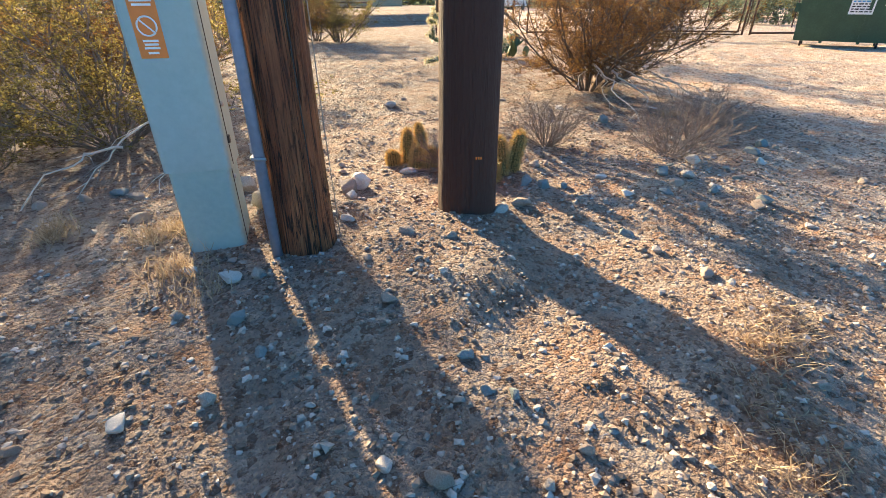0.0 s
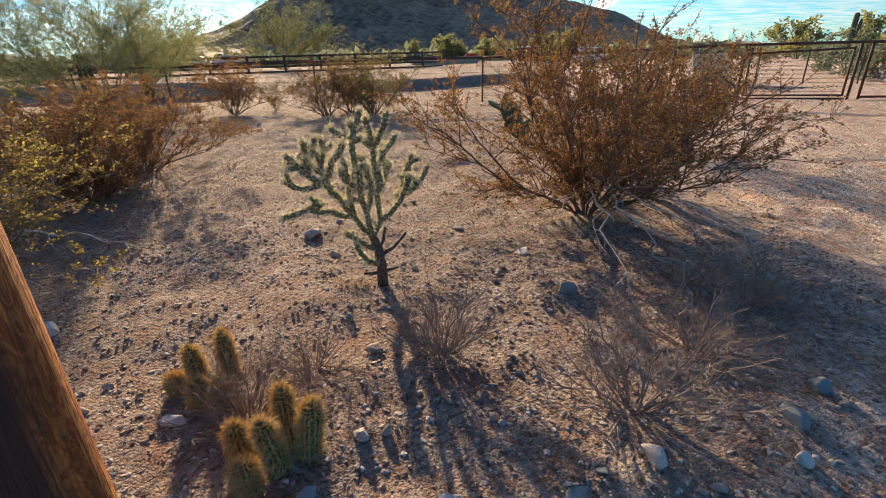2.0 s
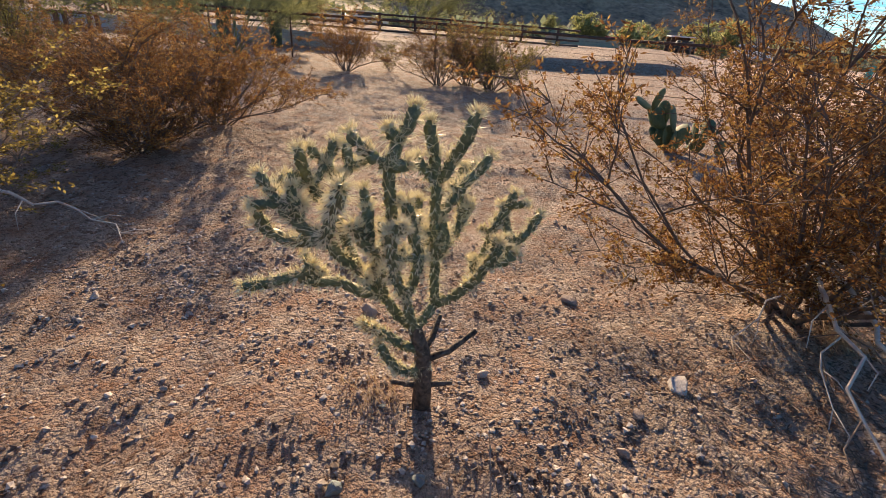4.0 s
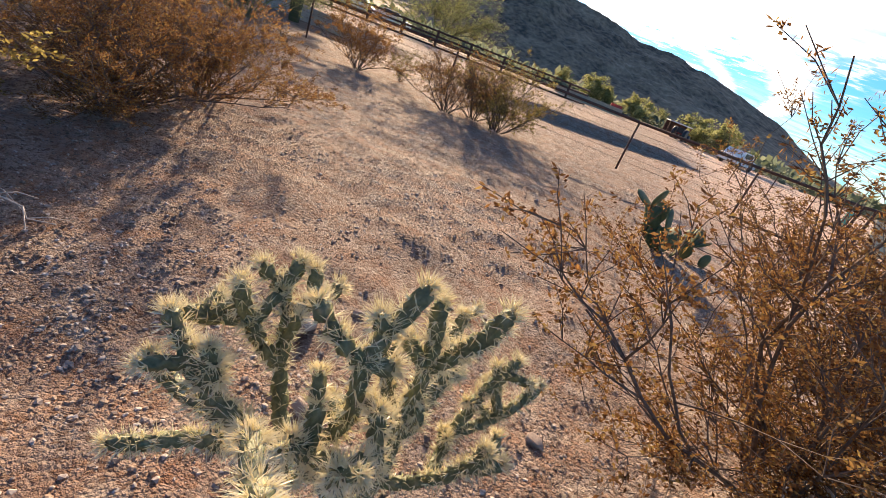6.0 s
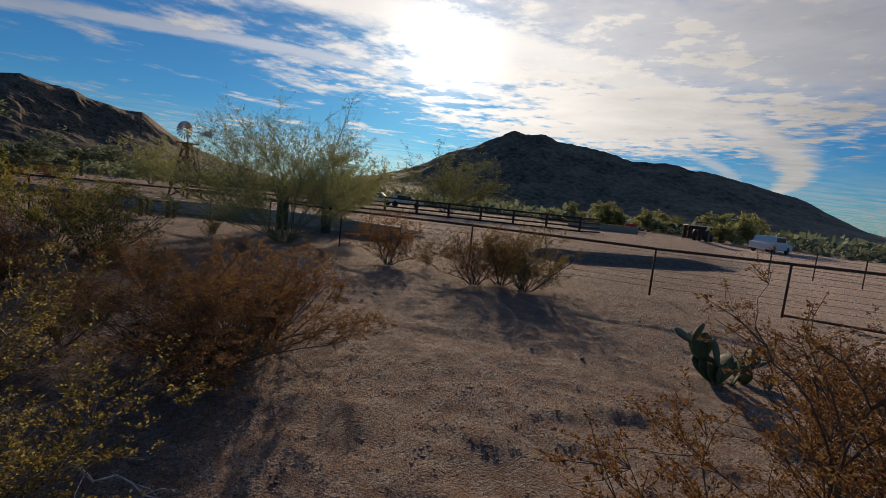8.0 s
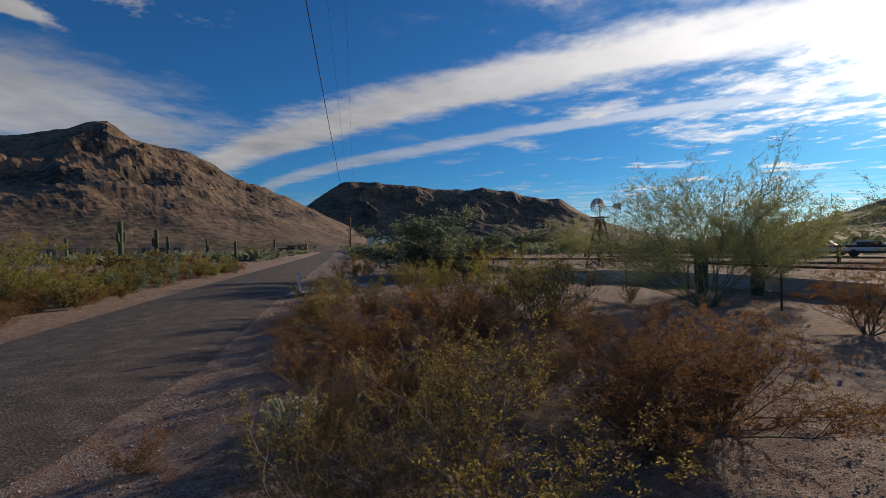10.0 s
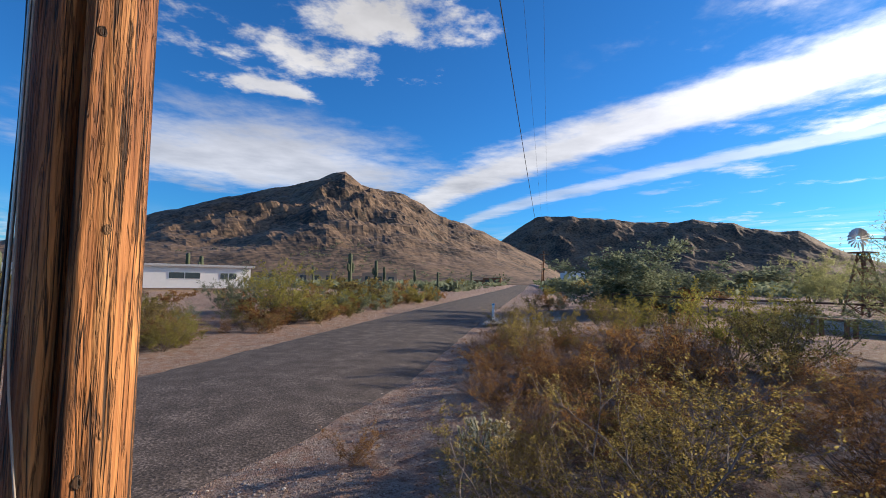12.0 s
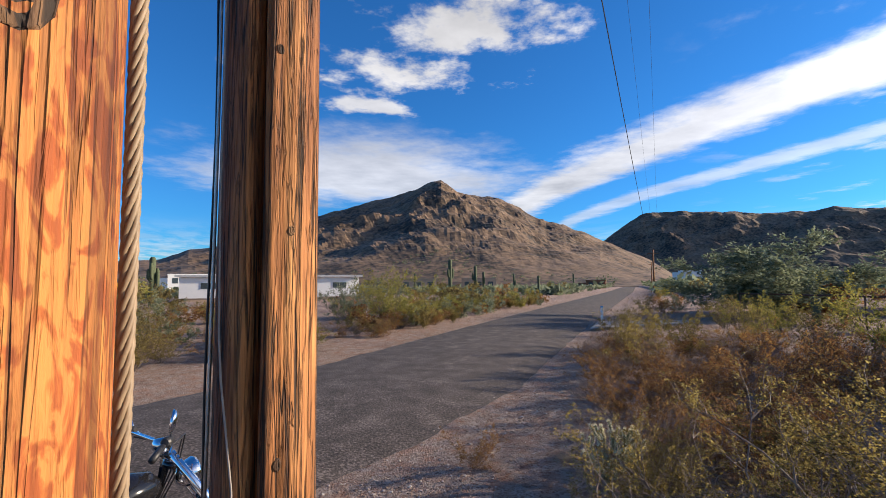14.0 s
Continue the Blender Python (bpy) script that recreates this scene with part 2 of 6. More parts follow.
def soil(name):
    """Tan desert soil: patches, gravelly grain and fine pebbles with relief."""
    m = bpy.data.materials.new(name)
    m.use_nodes = True
    nt = m.node_tree
    N, L = nt.nodes, nt.links
    b = N["Principled BSDF"]
    co = N.new("ShaderNodeTexCoord")

    def tex(kind, scale, detail=6.0):
        t = N.new(kind)
        t.inputs["Scale"].default_value = scale
        if "Detail" in t.inputs:
            t.inputs["Detail"].default_value = detail
        L.new(co.outputs["Object"], t.inputs["Vector"])
        return t

    def mixc(fac, a, c, mode="MIX"):
        x = N.new("ShaderNodeMix")
        x.data_type, x.blend_type = "RGBA", mode
        for k, v in ((0, fac), (6, a), (7, c)):
            if isinstance(v, float):
                x.inputs[k].default_value = v
            else:
                L.new(v, x.inputs[k])
        return x.outputs[2]

    big, mid, grit = tex("ShaderNodeTexNoise", 0.45), tex("ShaderNodeTexNoise", 5.0), tex("ShaderNodeTexNoise", 90.0, 3.0)
    peb, peb2, peb3 = tex("ShaderNodeTexVoronoi", 42.0), tex("ShaderNodeTexVoronoi", 120.0), tex("ShaderNodeTexVoronoi", 17.0)
    base = ramp(nt, big.outputs[0], [(0.35, (0.145, 0.06, 0.028)), (0.5, (0.205, 0.092, 0.046)), (0.65, (0.26, 0.13, 0.072))])
    var = ramp(nt, mid.outputs[0], [(0.3, (0.42, 0.38, 0.36)), (0.46, (0.88, 0.87, 0.86)), (0.56, (1.05, 1.05, 1.05)), (0.72, (1.3, 1.28, 1.25))])
    grain = ramp(nt, grit.outputs[0], [(0.3, (0.6, 0.58, 0.56)), (0.5, (1, 1, 1)), (0.7, (1.3, 1.3, 1.3))])
    stone = ramp(nt, peb.outputs["Color"], [(0.2, (0.085, 0.055, 0.042)), (0.5, (0.17, 0.105, 0.075)), (0.75, (0.22, 0.17, 0.14)), (0.95, (0.42, 0.36, 0.31))])
    mask = ramp(nt, mid.outputs[0], [(0.36, (0.85, 0.85, 0.85)), (0.64, (0.35, 0.35, 0.35))])
    patchy = tex("ShaderNodeTexNoise", 1.5, 8.0)
    litter = ramp(nt, patchy.outputs[0], [(0.36, (0.5, 0.45, 0.42)), (0.47, (1, 1, 1))])
    c = mixc(1.0, mixc(1.0, mixc(1.0, base, var, "MULTIPLY"), grain, "MULTIPLY"), litter, "MULTIPLY")
    bits = ramp(nt, peb2.outputs["Color"], [(0.2, (0.62, 0.6, 0.58)), (0.55, (1, 1, 1)), (0.9, (1.45, 1.42, 1.4))])
    clods = ramp(nt, peb3.outputs["Color"], [(0.25, (0.72, 0.7, 0.68)), (0.5, (1, 1, 1)), (0.85, (1.18, 1.18, 1.17))])
    out = mixc(0.85, mixc(1.0, mixc(mask, c, stone), bits, "MULTIPLY"), clods, "MULTIPLY")
    sp = N.new("ShaderNodeSeparateXYZ")
    L.new(co.outputs["Object"], sp.inputs[0])
    east = N.new("ShaderNodeMath")
    east.operation = "MULTIPLY_ADD"
    L.new(patchy.outputs[0], east.inputs[0])
    east.inputs[1].default_value = 3.0
    L.new(sp.outputs[0], east.inputs[2])
    yard = N.new("ShaderNodeMapRange")
    yard.interpolation_type = "SMOOTHSTEP"
    yard.inputs[1].default_value, yard.inputs[2].default_value = 1.5, 6.0
    L.new(east.outputs[0], yard.inputs[0])
    out = mixc(1.0, out, ramp(nt, yard.outputs[0], [(0.0, (0.84, 0.8, 0.78)), (0.3, (1.0, 0.98, 0.96)), (1.0, (1.6, 1.62, 1.6))]), "MULTIPLY")
    L.new(out, b.inputs["Base Color"])
    b.inputs["Roughness"].default_value = 0.95
    h = N.new("ShaderNodeMath")
    h.operation = "MULTIPLY_ADD"
    L.new(peb.outputs["Distance"], h.inputs[0])
    h.inputs[1].default_value = -0.9
    h2 = N.new("ShaderNodeMath")
    h2.operation = "MULTIPLY_ADD"
    L.new(peb2.outputs["Distance"], h2.inputs[0])
    h2.inputs[1].default_value = -0.35
    L.new(grit.outputs[0], h2.inputs[2])
    L.new(h2.outputs[0], h.inputs[2])
    bp = N.new("ShaderNodeBump")
    bp.inputs["Strength"].default_value, bp.inputs["Distance"].default_value = 1.0, 0.045
    L.new(h.outputs[0], bp.inputs["Height"])
    L.new(bp.outputs[0], b.inputs["Normal"])
    return m


def timber(name, dark, mid, light, crack, flame=0.0, shade_side=None):
    """Weathered round timber: grain, flaked patches, long cracks and, away from the sun, shade painted into the wood
    (colour, blend).
    """
    m = bpy.data.materials.new(name)
    m.use_nodes = True
    nt = m.node_tree
    N, L = nt.nodes, nt.links
    b = N["Principled BSDF"]
    co = N.new("ShaderNodeTexCoord")

    def grain(scale, stretch, detail, dist=0.0):
        mp = N.new("ShaderNodeMapping")
        mp.inputs["Scale"].default_value = (1, 1, stretch)
        L.new(co.outputs["Object"], mp.inputs[0])
        t = N.new("ShaderNodeTexNoise")
        t.inputs["Scale"].default_value, t.inputs["Detail"].default_value, t.inputs["Distortion"].default_value = scale, detail, dist
        L.new(mp.outputs[0], t.inputs[0])
        return t.outputs[0]

    def mul(a, c, fac=1.0, mode="MULTIPLY"):
        x = N.new("ShaderNodeMix")
        x.data_type, x.blend_type = "RGBA", mode
        for k, v in ((0, fac), (6, a), (7, c)):
            if isinstance(v, float):
                x.inputs[k].default_value = v
            elif isinstance(v, tuple):
                x.inputs[k].default_value = (*v, 1)
            else:
                L.new(v, x.inputs[k])
        return x.outputs[2]

    coarse = grain(34, 0.4, 5, 2.4) if flame else grain(22, 0.07, 6, 0.7)
    fine, blotch = grain(110, 0.05, 5, 0.3), grain(4.0, 0.5, 5)
    split, split2 = grain(30, 0.03, 4, 0.5), grain(60, 0.05, 4, 0.8)
    edge = 0.05 if flame else 0.12
    col = ramp(nt, coarse, [(0.42, dark), (0.475, mid), (0.53, light)] if flame else [(0.44 - edge, dark), (0.5, mid), (0.53 + edge, light)])
    cr = ramp(nt, split, [(0.37, (crack, crack, crack)), (0.4, (1, 1, 1)), (0.478, (1, 1, 1)), (0.494, (crack, crack, crack)), (0.506, (crack, crack, crack)), (0.522, (1, 1, 1))])
    faint = min(0.9, crack * 2.5 + 0.25)
    cr2 = ramp(nt, split2, [(0.33, (faint, faint, faint)), (0.37, (1, 1, 1)), (0.475, (1, 1, 1)), (0.495, (faint, faint, faint)), (0.505, (faint, faint, faint)), (0.525, (1, 1, 1))])
    for other in (ramp(nt, fine, [(0.3, (0.55, 0.5, 0.46)), (0.52, (1, 1, 1)), (0.7, (1.2, 1.18, 1.15))]), ramp(nt, blotch, [(0.3, (0.55, 0.48, 0.44)), (0.6, (1.08, 1.08, 1.08))]), cr, cr2):
        col = mul(col, other)
    # painted shade: the -y side, turned from the sun, gets its own colour
    if shade_side:
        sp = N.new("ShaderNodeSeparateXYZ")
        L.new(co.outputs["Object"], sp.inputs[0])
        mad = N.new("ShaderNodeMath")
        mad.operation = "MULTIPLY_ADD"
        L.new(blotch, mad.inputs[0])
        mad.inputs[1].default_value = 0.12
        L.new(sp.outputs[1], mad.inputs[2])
        shade_mask = ramp(nt, mad.outputs[0], [(0.03, (1, 1, 1)), (0.085, (0, 0, 0))])
        col = mul(col, shade_side[0], shade_mask, shade_side[1])
    L.new(col, b.inputs["Base Color"])
    b.inputs["Roughness"].default_value = 0.8
    hs = N.new("ShaderNodeMath")
    hs.operation = "MULTIPLY_ADD"
    L.new(mul(cr, cr2), hs.inputs[0])
    hs.inputs[1].default_value = 1.4
    L.new(fine, hs.inputs[2])
    bp = N.new("ShaderNodeBump")
    bp.inputs["Strength"].default_value, bp.inputs["Distance"].default_value = 1.0, 0.007
    L.new(hs.outputs[0], bp.inputs["Height"])
    L.new(bp.outputs[0], b.inputs["Normal"])
    return m


def plain(name, c, rough=0.6, metal=0.0, var=0.25, scale=6.0, bump=0.1):
    return material(name, [(0.3, tuple(v * (1 - var) for v in c)), (0.7, tuple(min(1, v * (1 + var)) for v in c))], scale=scale, rough=rough, metal=metal, bump=bump)


M_GROUND = soil("desert_soil")
M_ROAD = material("asphalt", [(0.36, (0.02, 0.015, 0.012)), (0.46, (0.05, 0.038, 0.031)), (0.54, (0.082, 0.063, 0.052)), (0.64, (0.2, 0.16, 0.135))], scale=2.2, rough=0.95, bump=1.0, bump_scale=34, fine=0.68)
M_ROCKHILL = material("mountain_rock", [(0.38, (0.022, 0.017, 0.011)), (0.46, (0.095, 0.06, 0.034)), (0.55, (0.17, 0.107, 0.06)), (0.72, (0.27, 0.175, 0.105))], scale=0.035, bump=0.0, bump_scale=0.28, fine=0.55)
# mountain rock again, lightened: haze put into the base colour
M_ROCKHAZE = material("far_mountain_rock", [(0.36, (0.05, 0.038, 0.026)), (0.46, (0.15, 0.1, 0.06)), (0.56, (0.25, 0.165, 0.1)), (0.72, (0.36, 0.25, 0.16))], scale=0.02, bump=0.0, bump_scale=0.16, fine=0.5)
# old pole: sunless side multiplied darker and redder as painted shade
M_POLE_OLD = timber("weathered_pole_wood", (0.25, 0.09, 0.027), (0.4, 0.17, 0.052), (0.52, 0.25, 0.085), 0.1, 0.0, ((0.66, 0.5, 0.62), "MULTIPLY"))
# creosoted pole: near-black sunless side is shade painted over the treated wood
M_POLE_CREOSOTE = timber("creosoted_pole_wood", (0.27, 0.065, 0.012), (0.34, 0.1, 0.019), (0.45, 0.172, 0.039), 0.6, 1.0, ((0.055, 0.021, 0.014), "MIX"))
M_PED = material("pedestal_paint", [(0.3, (0.30, 0.40, 0.38)), (0.7, (0.37, 0.47, 0.45))], scale=4, rough=0.55, bump=0.06)
M_PEDLOW = material("pedestal_base_paint", [(0.3, (0.26, 0.38, 0.36)), (0.7, (0.34, 0.46, 0.43))], scale=5, rough=0.6, bump=0.06)
M_STICKER = plain("orange_sticker", (0.85, 0.22, 0.04), 0.5, var=0.08)
M_WHITE = plain("white_paint", (0.78, 0.77, 0.74), 0.55, var=0.06)
M_CONDUIT = plain("grey_conduit", (0.20, 0.25, 0.33), 0.5, 0.0, 0.2, 12)
M_STEEL = plain("galvanised_steel", (0.45, 0.45, 0.44), 0.4, 0.8, 0.25, 30)
M_STRAND = plain("tan_cable", (0.25, 0.18, 0.11), 0.6, 0.0, 0.25, 60)
M_BLACK = plain("black_rubber", (0.018, 0.018, 0.02), 0.5, 0.0, 0.3, 20)
M_CHROME = plain("chrome", (0.8, 0.8, 0.82), 0.08, 1.0, 0.02, 5, 0)
M_GLOSS = plain("black_gloss_paint", (0.012, 0.012, 0.014), 0.12, 0.0, 0.1, 5, 0)
M_MIRROR = plain("mirror_glass", (0.9, 0.92, 0.95), 0.02, 1.0, 0.01, 5, 0)
M_BARK = material("creosote_bark", [(0.3, (0.05, 0.035, 0.028)), (0.7, (0.19, 0.14, 0.11))], scale=30, bump=0.3)
M_TWIG = material("grey_twig_bark", [(0.3, (0.09, 0.065, 0.052)), (0.7, (0.27, 0.21, 0.17))], scale=30, bump=0.3)
M_DEAD = material("dead_twig", [(0.3, (0.15, 0.1, 0.075)), (0.7, (0.36, 0.27, 0.21))], scale=30, bump=0.2, spread=0.3)
M_BLEACH = material("bleached_branch", [(0.3, (0.42, 0.36, 0.31)), (0.7, (0.7, 0.64, 0.57))], scale=30, bump=0.2)
RUSTY = [(0.05, (0.10, 0.045, 0.02)), (0.4, (0.22, 0.105, 0.038)), (0.7, (0.29, 0.155, 0.055)), (0.95, (0.35, 0.23, 0.08))]
OLIVE = [(0.05, (0.09, 0.06, 0.02)), (0.4, (0.18, 0.135, 0.042)), (0.7, (0.25, 0.2, 0.065)), (0.95, (0.37, 0.3, 0.1))]
M_LEAF = material("rusty_leaf", RUSTY, scale=2, bump=0, spread=1.0, rough=0.95, translucent=0.6)
M_LEAF_OLIVE = material("olive_leaf", OLIVE, scale=2, bump=0, spread=1.0, rough=0.95, translucent=0.6)
M_LEAF_YEL = material("yellow_green_leaf", [(0.1, (0.14, 0.13, 0.03)), (0.6, (0.27, 0.25, 0.05)), (0.95, (0.36, 0.31, 0.08))], scale=2, bump=0, spread=1.0, rough=0.85, translucent=0.45)
M_LEAF_GREY = material("grey_green_leaf", [(0.1, (0.09, 0.11, 0.06)), (0.5, (0.17, 0.2, 0.12)), (0.95, (0.28, 0.31, 0.2))], scale=2, bump=0, spread=1.0, rough=0.8, translucent=0.4)
M_LEAF_GREEN = material("green_leaf", [(0.1, (0.18, 0.19, 0.07)), (0.5, (0.32, 0.33, 0.13)), (0.95, (0.45, 0.44, 0.2))], scale=2, bump=0, spread=1.0, rough=0.85, translucent=0.55)
M_PALO = material("palo_verde_bark", [(0.3, (0.13, 0.13, 0.06)), (0.7, (0.26, 0.26, 0.13))], scale=10, bump=0.2)
M_STRAW = material("dry_grass", [(0.2, (0.30, 0.2, 0.12)), (0.8, (0.55, 0.42, 0.28))], scale=4, bump=0, spread=0.6, translucent=0.3)
M_CHOLLA = material("cholla_skin", [(0.32, (0.06, 0.07, 0.032)), (0.5, (0.13, 0.15, 0.075)), (0.68, (0.26, 0.25, 0.15))], scale=30, rough=0.65, bump=0.6, bump_scale=90)
M_CHOLLA_OLD = material("cholla_trunk", [(0.35, (0.03, 0.022, 0.016)), (0.65, (0.16, 0.12, 0.09))], scale=35, bump=1.0, bump_scale=70)
M_SPINE = material("pale_spine", [(0.2, (0.82, 0.74, 0.5)), (0.8, (0.95, 0.92, 0.78))], scale=30, bump=0, rough=0.35, spread=0.5, translucent=0.45)
M_SPINE_GOLD = material("golden_spine", [(0.2, (0.55, 0.35, 0.12)), (0.8, (0.85, 0.7, 0.38))], scale=30, bump=0, rough=0.4, spread=0.5, translucent=0.45)
M_HEDGE = material("hedgehog_skin", [(0.3, (0.05, 0.065, 0.025)), (0.7, (0.13, 0.15, 0.065))], scale=22, bump=0.2)
M_PEAR = material("prickly_pear_skin", [(0.3, (0.05, 0.085, 0.035)), (0.7, (0.12, 0.16, 0.075))], scale=9, rough=0.7, bump=0.2)
M_SAGUARO = material("saguaro_skin", [(0.3, (0.04, 0.055, 0.03)), (0.7, (0.10, 0.12, 0.06))], scale=12, bump=0.2)
M_STONE = material("grey_stone", [(0.12, (0.13, 0.088, 0.062)), (0.4, (0.26, 0.18, 0.13)), (0.6, (0.35, 0.28, 0.225)), (0.9, (0.56, 0.49, 0.43))], scale=9, bump=0.4, bump_scale=50, spread=0.7)
M_STONE_BLUE = material("blue_grey_stone", [(0.3, (0.11, 0.14, 0.14)), (0.7, (0.26, 0.30, 0.29))], scale=16, bump=0.4)
M_STONE_PALE = material("pale_stone", [(0.3, (0.40, 0.35, 0.3)), (0.7, (0.68, 0.62, 0.56))], scale=14, bump=0.4)
M_STONE_TAN = material("tan_stone", [(0.3, (0.25, 0.18, 0.14)), (0.7, (0.45, 0.35, 0.28))], scale=14, bump=0.4)
M_RUST = material("rusty_pipe", [(0.35, (0.035, 0.018, 0.013)), (0.65, (0.12, 0.055, 0.035))], scale=12, rough=0.8, bump=0.2)
M_WIRE = plain("fence_wire", (0.16, 0.12, 0.10), 0.6, 0.6)
M_GREEN = material("dumpster_green", [(0.3, (0.012, 0.05, 0.028)), (0.55, (0.02, 0.075, 0.042)), (0.8, (0.06, 0.10, 0.06))], scale=4, rough=0.5, bump=0.1)
M_LID = plain("black_plastic_lid", (0.03, 0.03, 0.034), 0.45)
M_WALL = plain("grey_block_wall", (0.5, 0.46, 0.41), 0.9, 0.0, 0.2, 3, 0.3)
M_TIMBER = plain("brown_windmill_timber", (0.17, 0.075, 0.035), 0.8, 0.0, 0.35, 12, 0.4)
M_SIDING = plain("white_siding", (0.72, 0.72, 0.7), 0.6, 0.0, 0.05, 3)
M_GLASS = plain("dark_window_glass", (0.05, 0.065, 0.075), 0.08, 0.0, 0.2)
M_ROOFING = plain("pale_roofing", (0.42, 0.42, 0.42), 0.8)
M_TANWALL = plain("tan_stucco", (0.42, 0.3, 0.2), 0.9)
M_RED = plain("red_paint", (0.4, 0.02, 0.015), 0.4)
M_BLUE = plain("blue_lettering", (0.05, 0.3, 0.55), 0.5)
M_YELLOW = plain("yellow_panel", (0.7, 0.42, 0.03), 0.6)
M_TEAL = plain("teal_sign", (0.03, 0.33, 0.27), 0.5)
M_PLY = plain("bare_plywood", (0.6, 0.5, 0.32), 0.8, 0.0, 0.15, 5)
M_CONCRETE = plain("concrete", (0.33, 0.29, 0.25), 0.9, 0.0, 0.15, 3, 0.3)

# ---- ground, road and mountains ----
def axis(lo, hi, fine_lo, fine_hi, step, grow):
    xs = list(np.arange(fine_lo, fine_hi, step))
    a, s = fine_lo, step
    while a > lo:
        s *= grow
        a -= s
        xs.insert(0, a)
    a, s = xs[-1], step
    while a < hi:
        s *= grow
        a += s
        xs.append(a)
    return xs


g = Geo()
AX, AY = axis(-2600, 2600, -5, 5, 0.08, 1.1), axis(-2600, 2600, 0, 12, 0.08, 1.1)
for yy in AY:
    for xx in AX:
        g.v.append((xx, yy, gz(xx, yy)))
nx = len(AX)
for j in range(len(AY) - 1):
    for i in range(nx - 1):
        g.f.append((j * nx + i, j * nx + i + 1, (j + 1) * nx + i + 1, (j + 1) * nx + i))
tagged(part("ground", g, M_GROUND, smooth=True), "tan desert soil with pebbles and bare patches", "ground", kind="structure")

g = Geo()
RX = axis(-420, 60, -30, 12, 0.25, 1.08)
CROSS = (0.0, 0.12, 0.5, 0.88, 1.0)
for k, xx in enumerate(RX):
    yn = road_y(xx)
    for c in CROSS:
        wob = 0.16 * noise.noise((xx * 0.9, c * 9, 2.0)) + 0.08 * noise.noise((xx * 3.1, c * 9, 6.0)) if c in (0.0, 1.0) else 0
        g.v.append((xx, yn - 5.2 * c + wob, -0.055 + 0.05 * math.sin(math.pi * c) - (0.05 if c in (0.0, 1.0) else 0)))
for k in range(len(RX) - 1):
    for i in range(len(CROSS) - 1):
        a = len(CROSS) * k + i
        g.f.append((a, a + 1, a + 1 + len(CROSS), a + len(CROSS)))
tagged(part("road", g, M_ROAD, smooth=True), "worn grey asphalt road with crumbling edges", "road", kind="structure")
g = Geo()
for k in range(14):
    t = k / 13
    g.v += [(-18.8 - 4.0 * t, 1.75 + 4.2 * t, 0.03), (-22.6 - 2.2 * t, 1.9 + 4.2 * t, 0.03)]
for k in range(13):
    g.f.append((2 * k, 2 * k + 2, 2 * k + 3, 2 * k + 1))
tagged(part("driveway", g, M_CONCRETE), "pale concrete driveway joining the road", "driveway", kind="structure")


g = Geo()
BX = np.arange(-5.6, 6.0, 0.25)
for xx in BX:
    ye = float(np.interp(xx, EDGE_X, EDGE_Y)) + 0.12 * noise.noise((xx * 0.8, 1.0, 2.0))
    k = (1 - smooth01(0.5, 4.5, xx)) * smooth01(-5.7, -4.2, xx)
    for e, z in ((-0.25, -0.12), (0.1, 0.1), (0.35, 0.3), (0.6, 0.41), (1.2, 0.45), (2.6, 0.44), (4.0, 0.3)):
        w = 0.05 * noise.noise((xx * 2.2, e * 3, 6.0))
        g.v.append((xx - 0.45 * (e + w), ye + 0.9 * (e + w), z * k - 0.12 * (1 - k) + w * 0.5))
for k in range(len(BX) - 1):
    for i in range(6):
        a = 7 * k + i
        g.f.append((a, a + 7, a + 8, a + 1))
tagged(part("earth_bank", g, M_GROUND), "brown earth bank at the edge of the terrace", "bank", kind="structure")


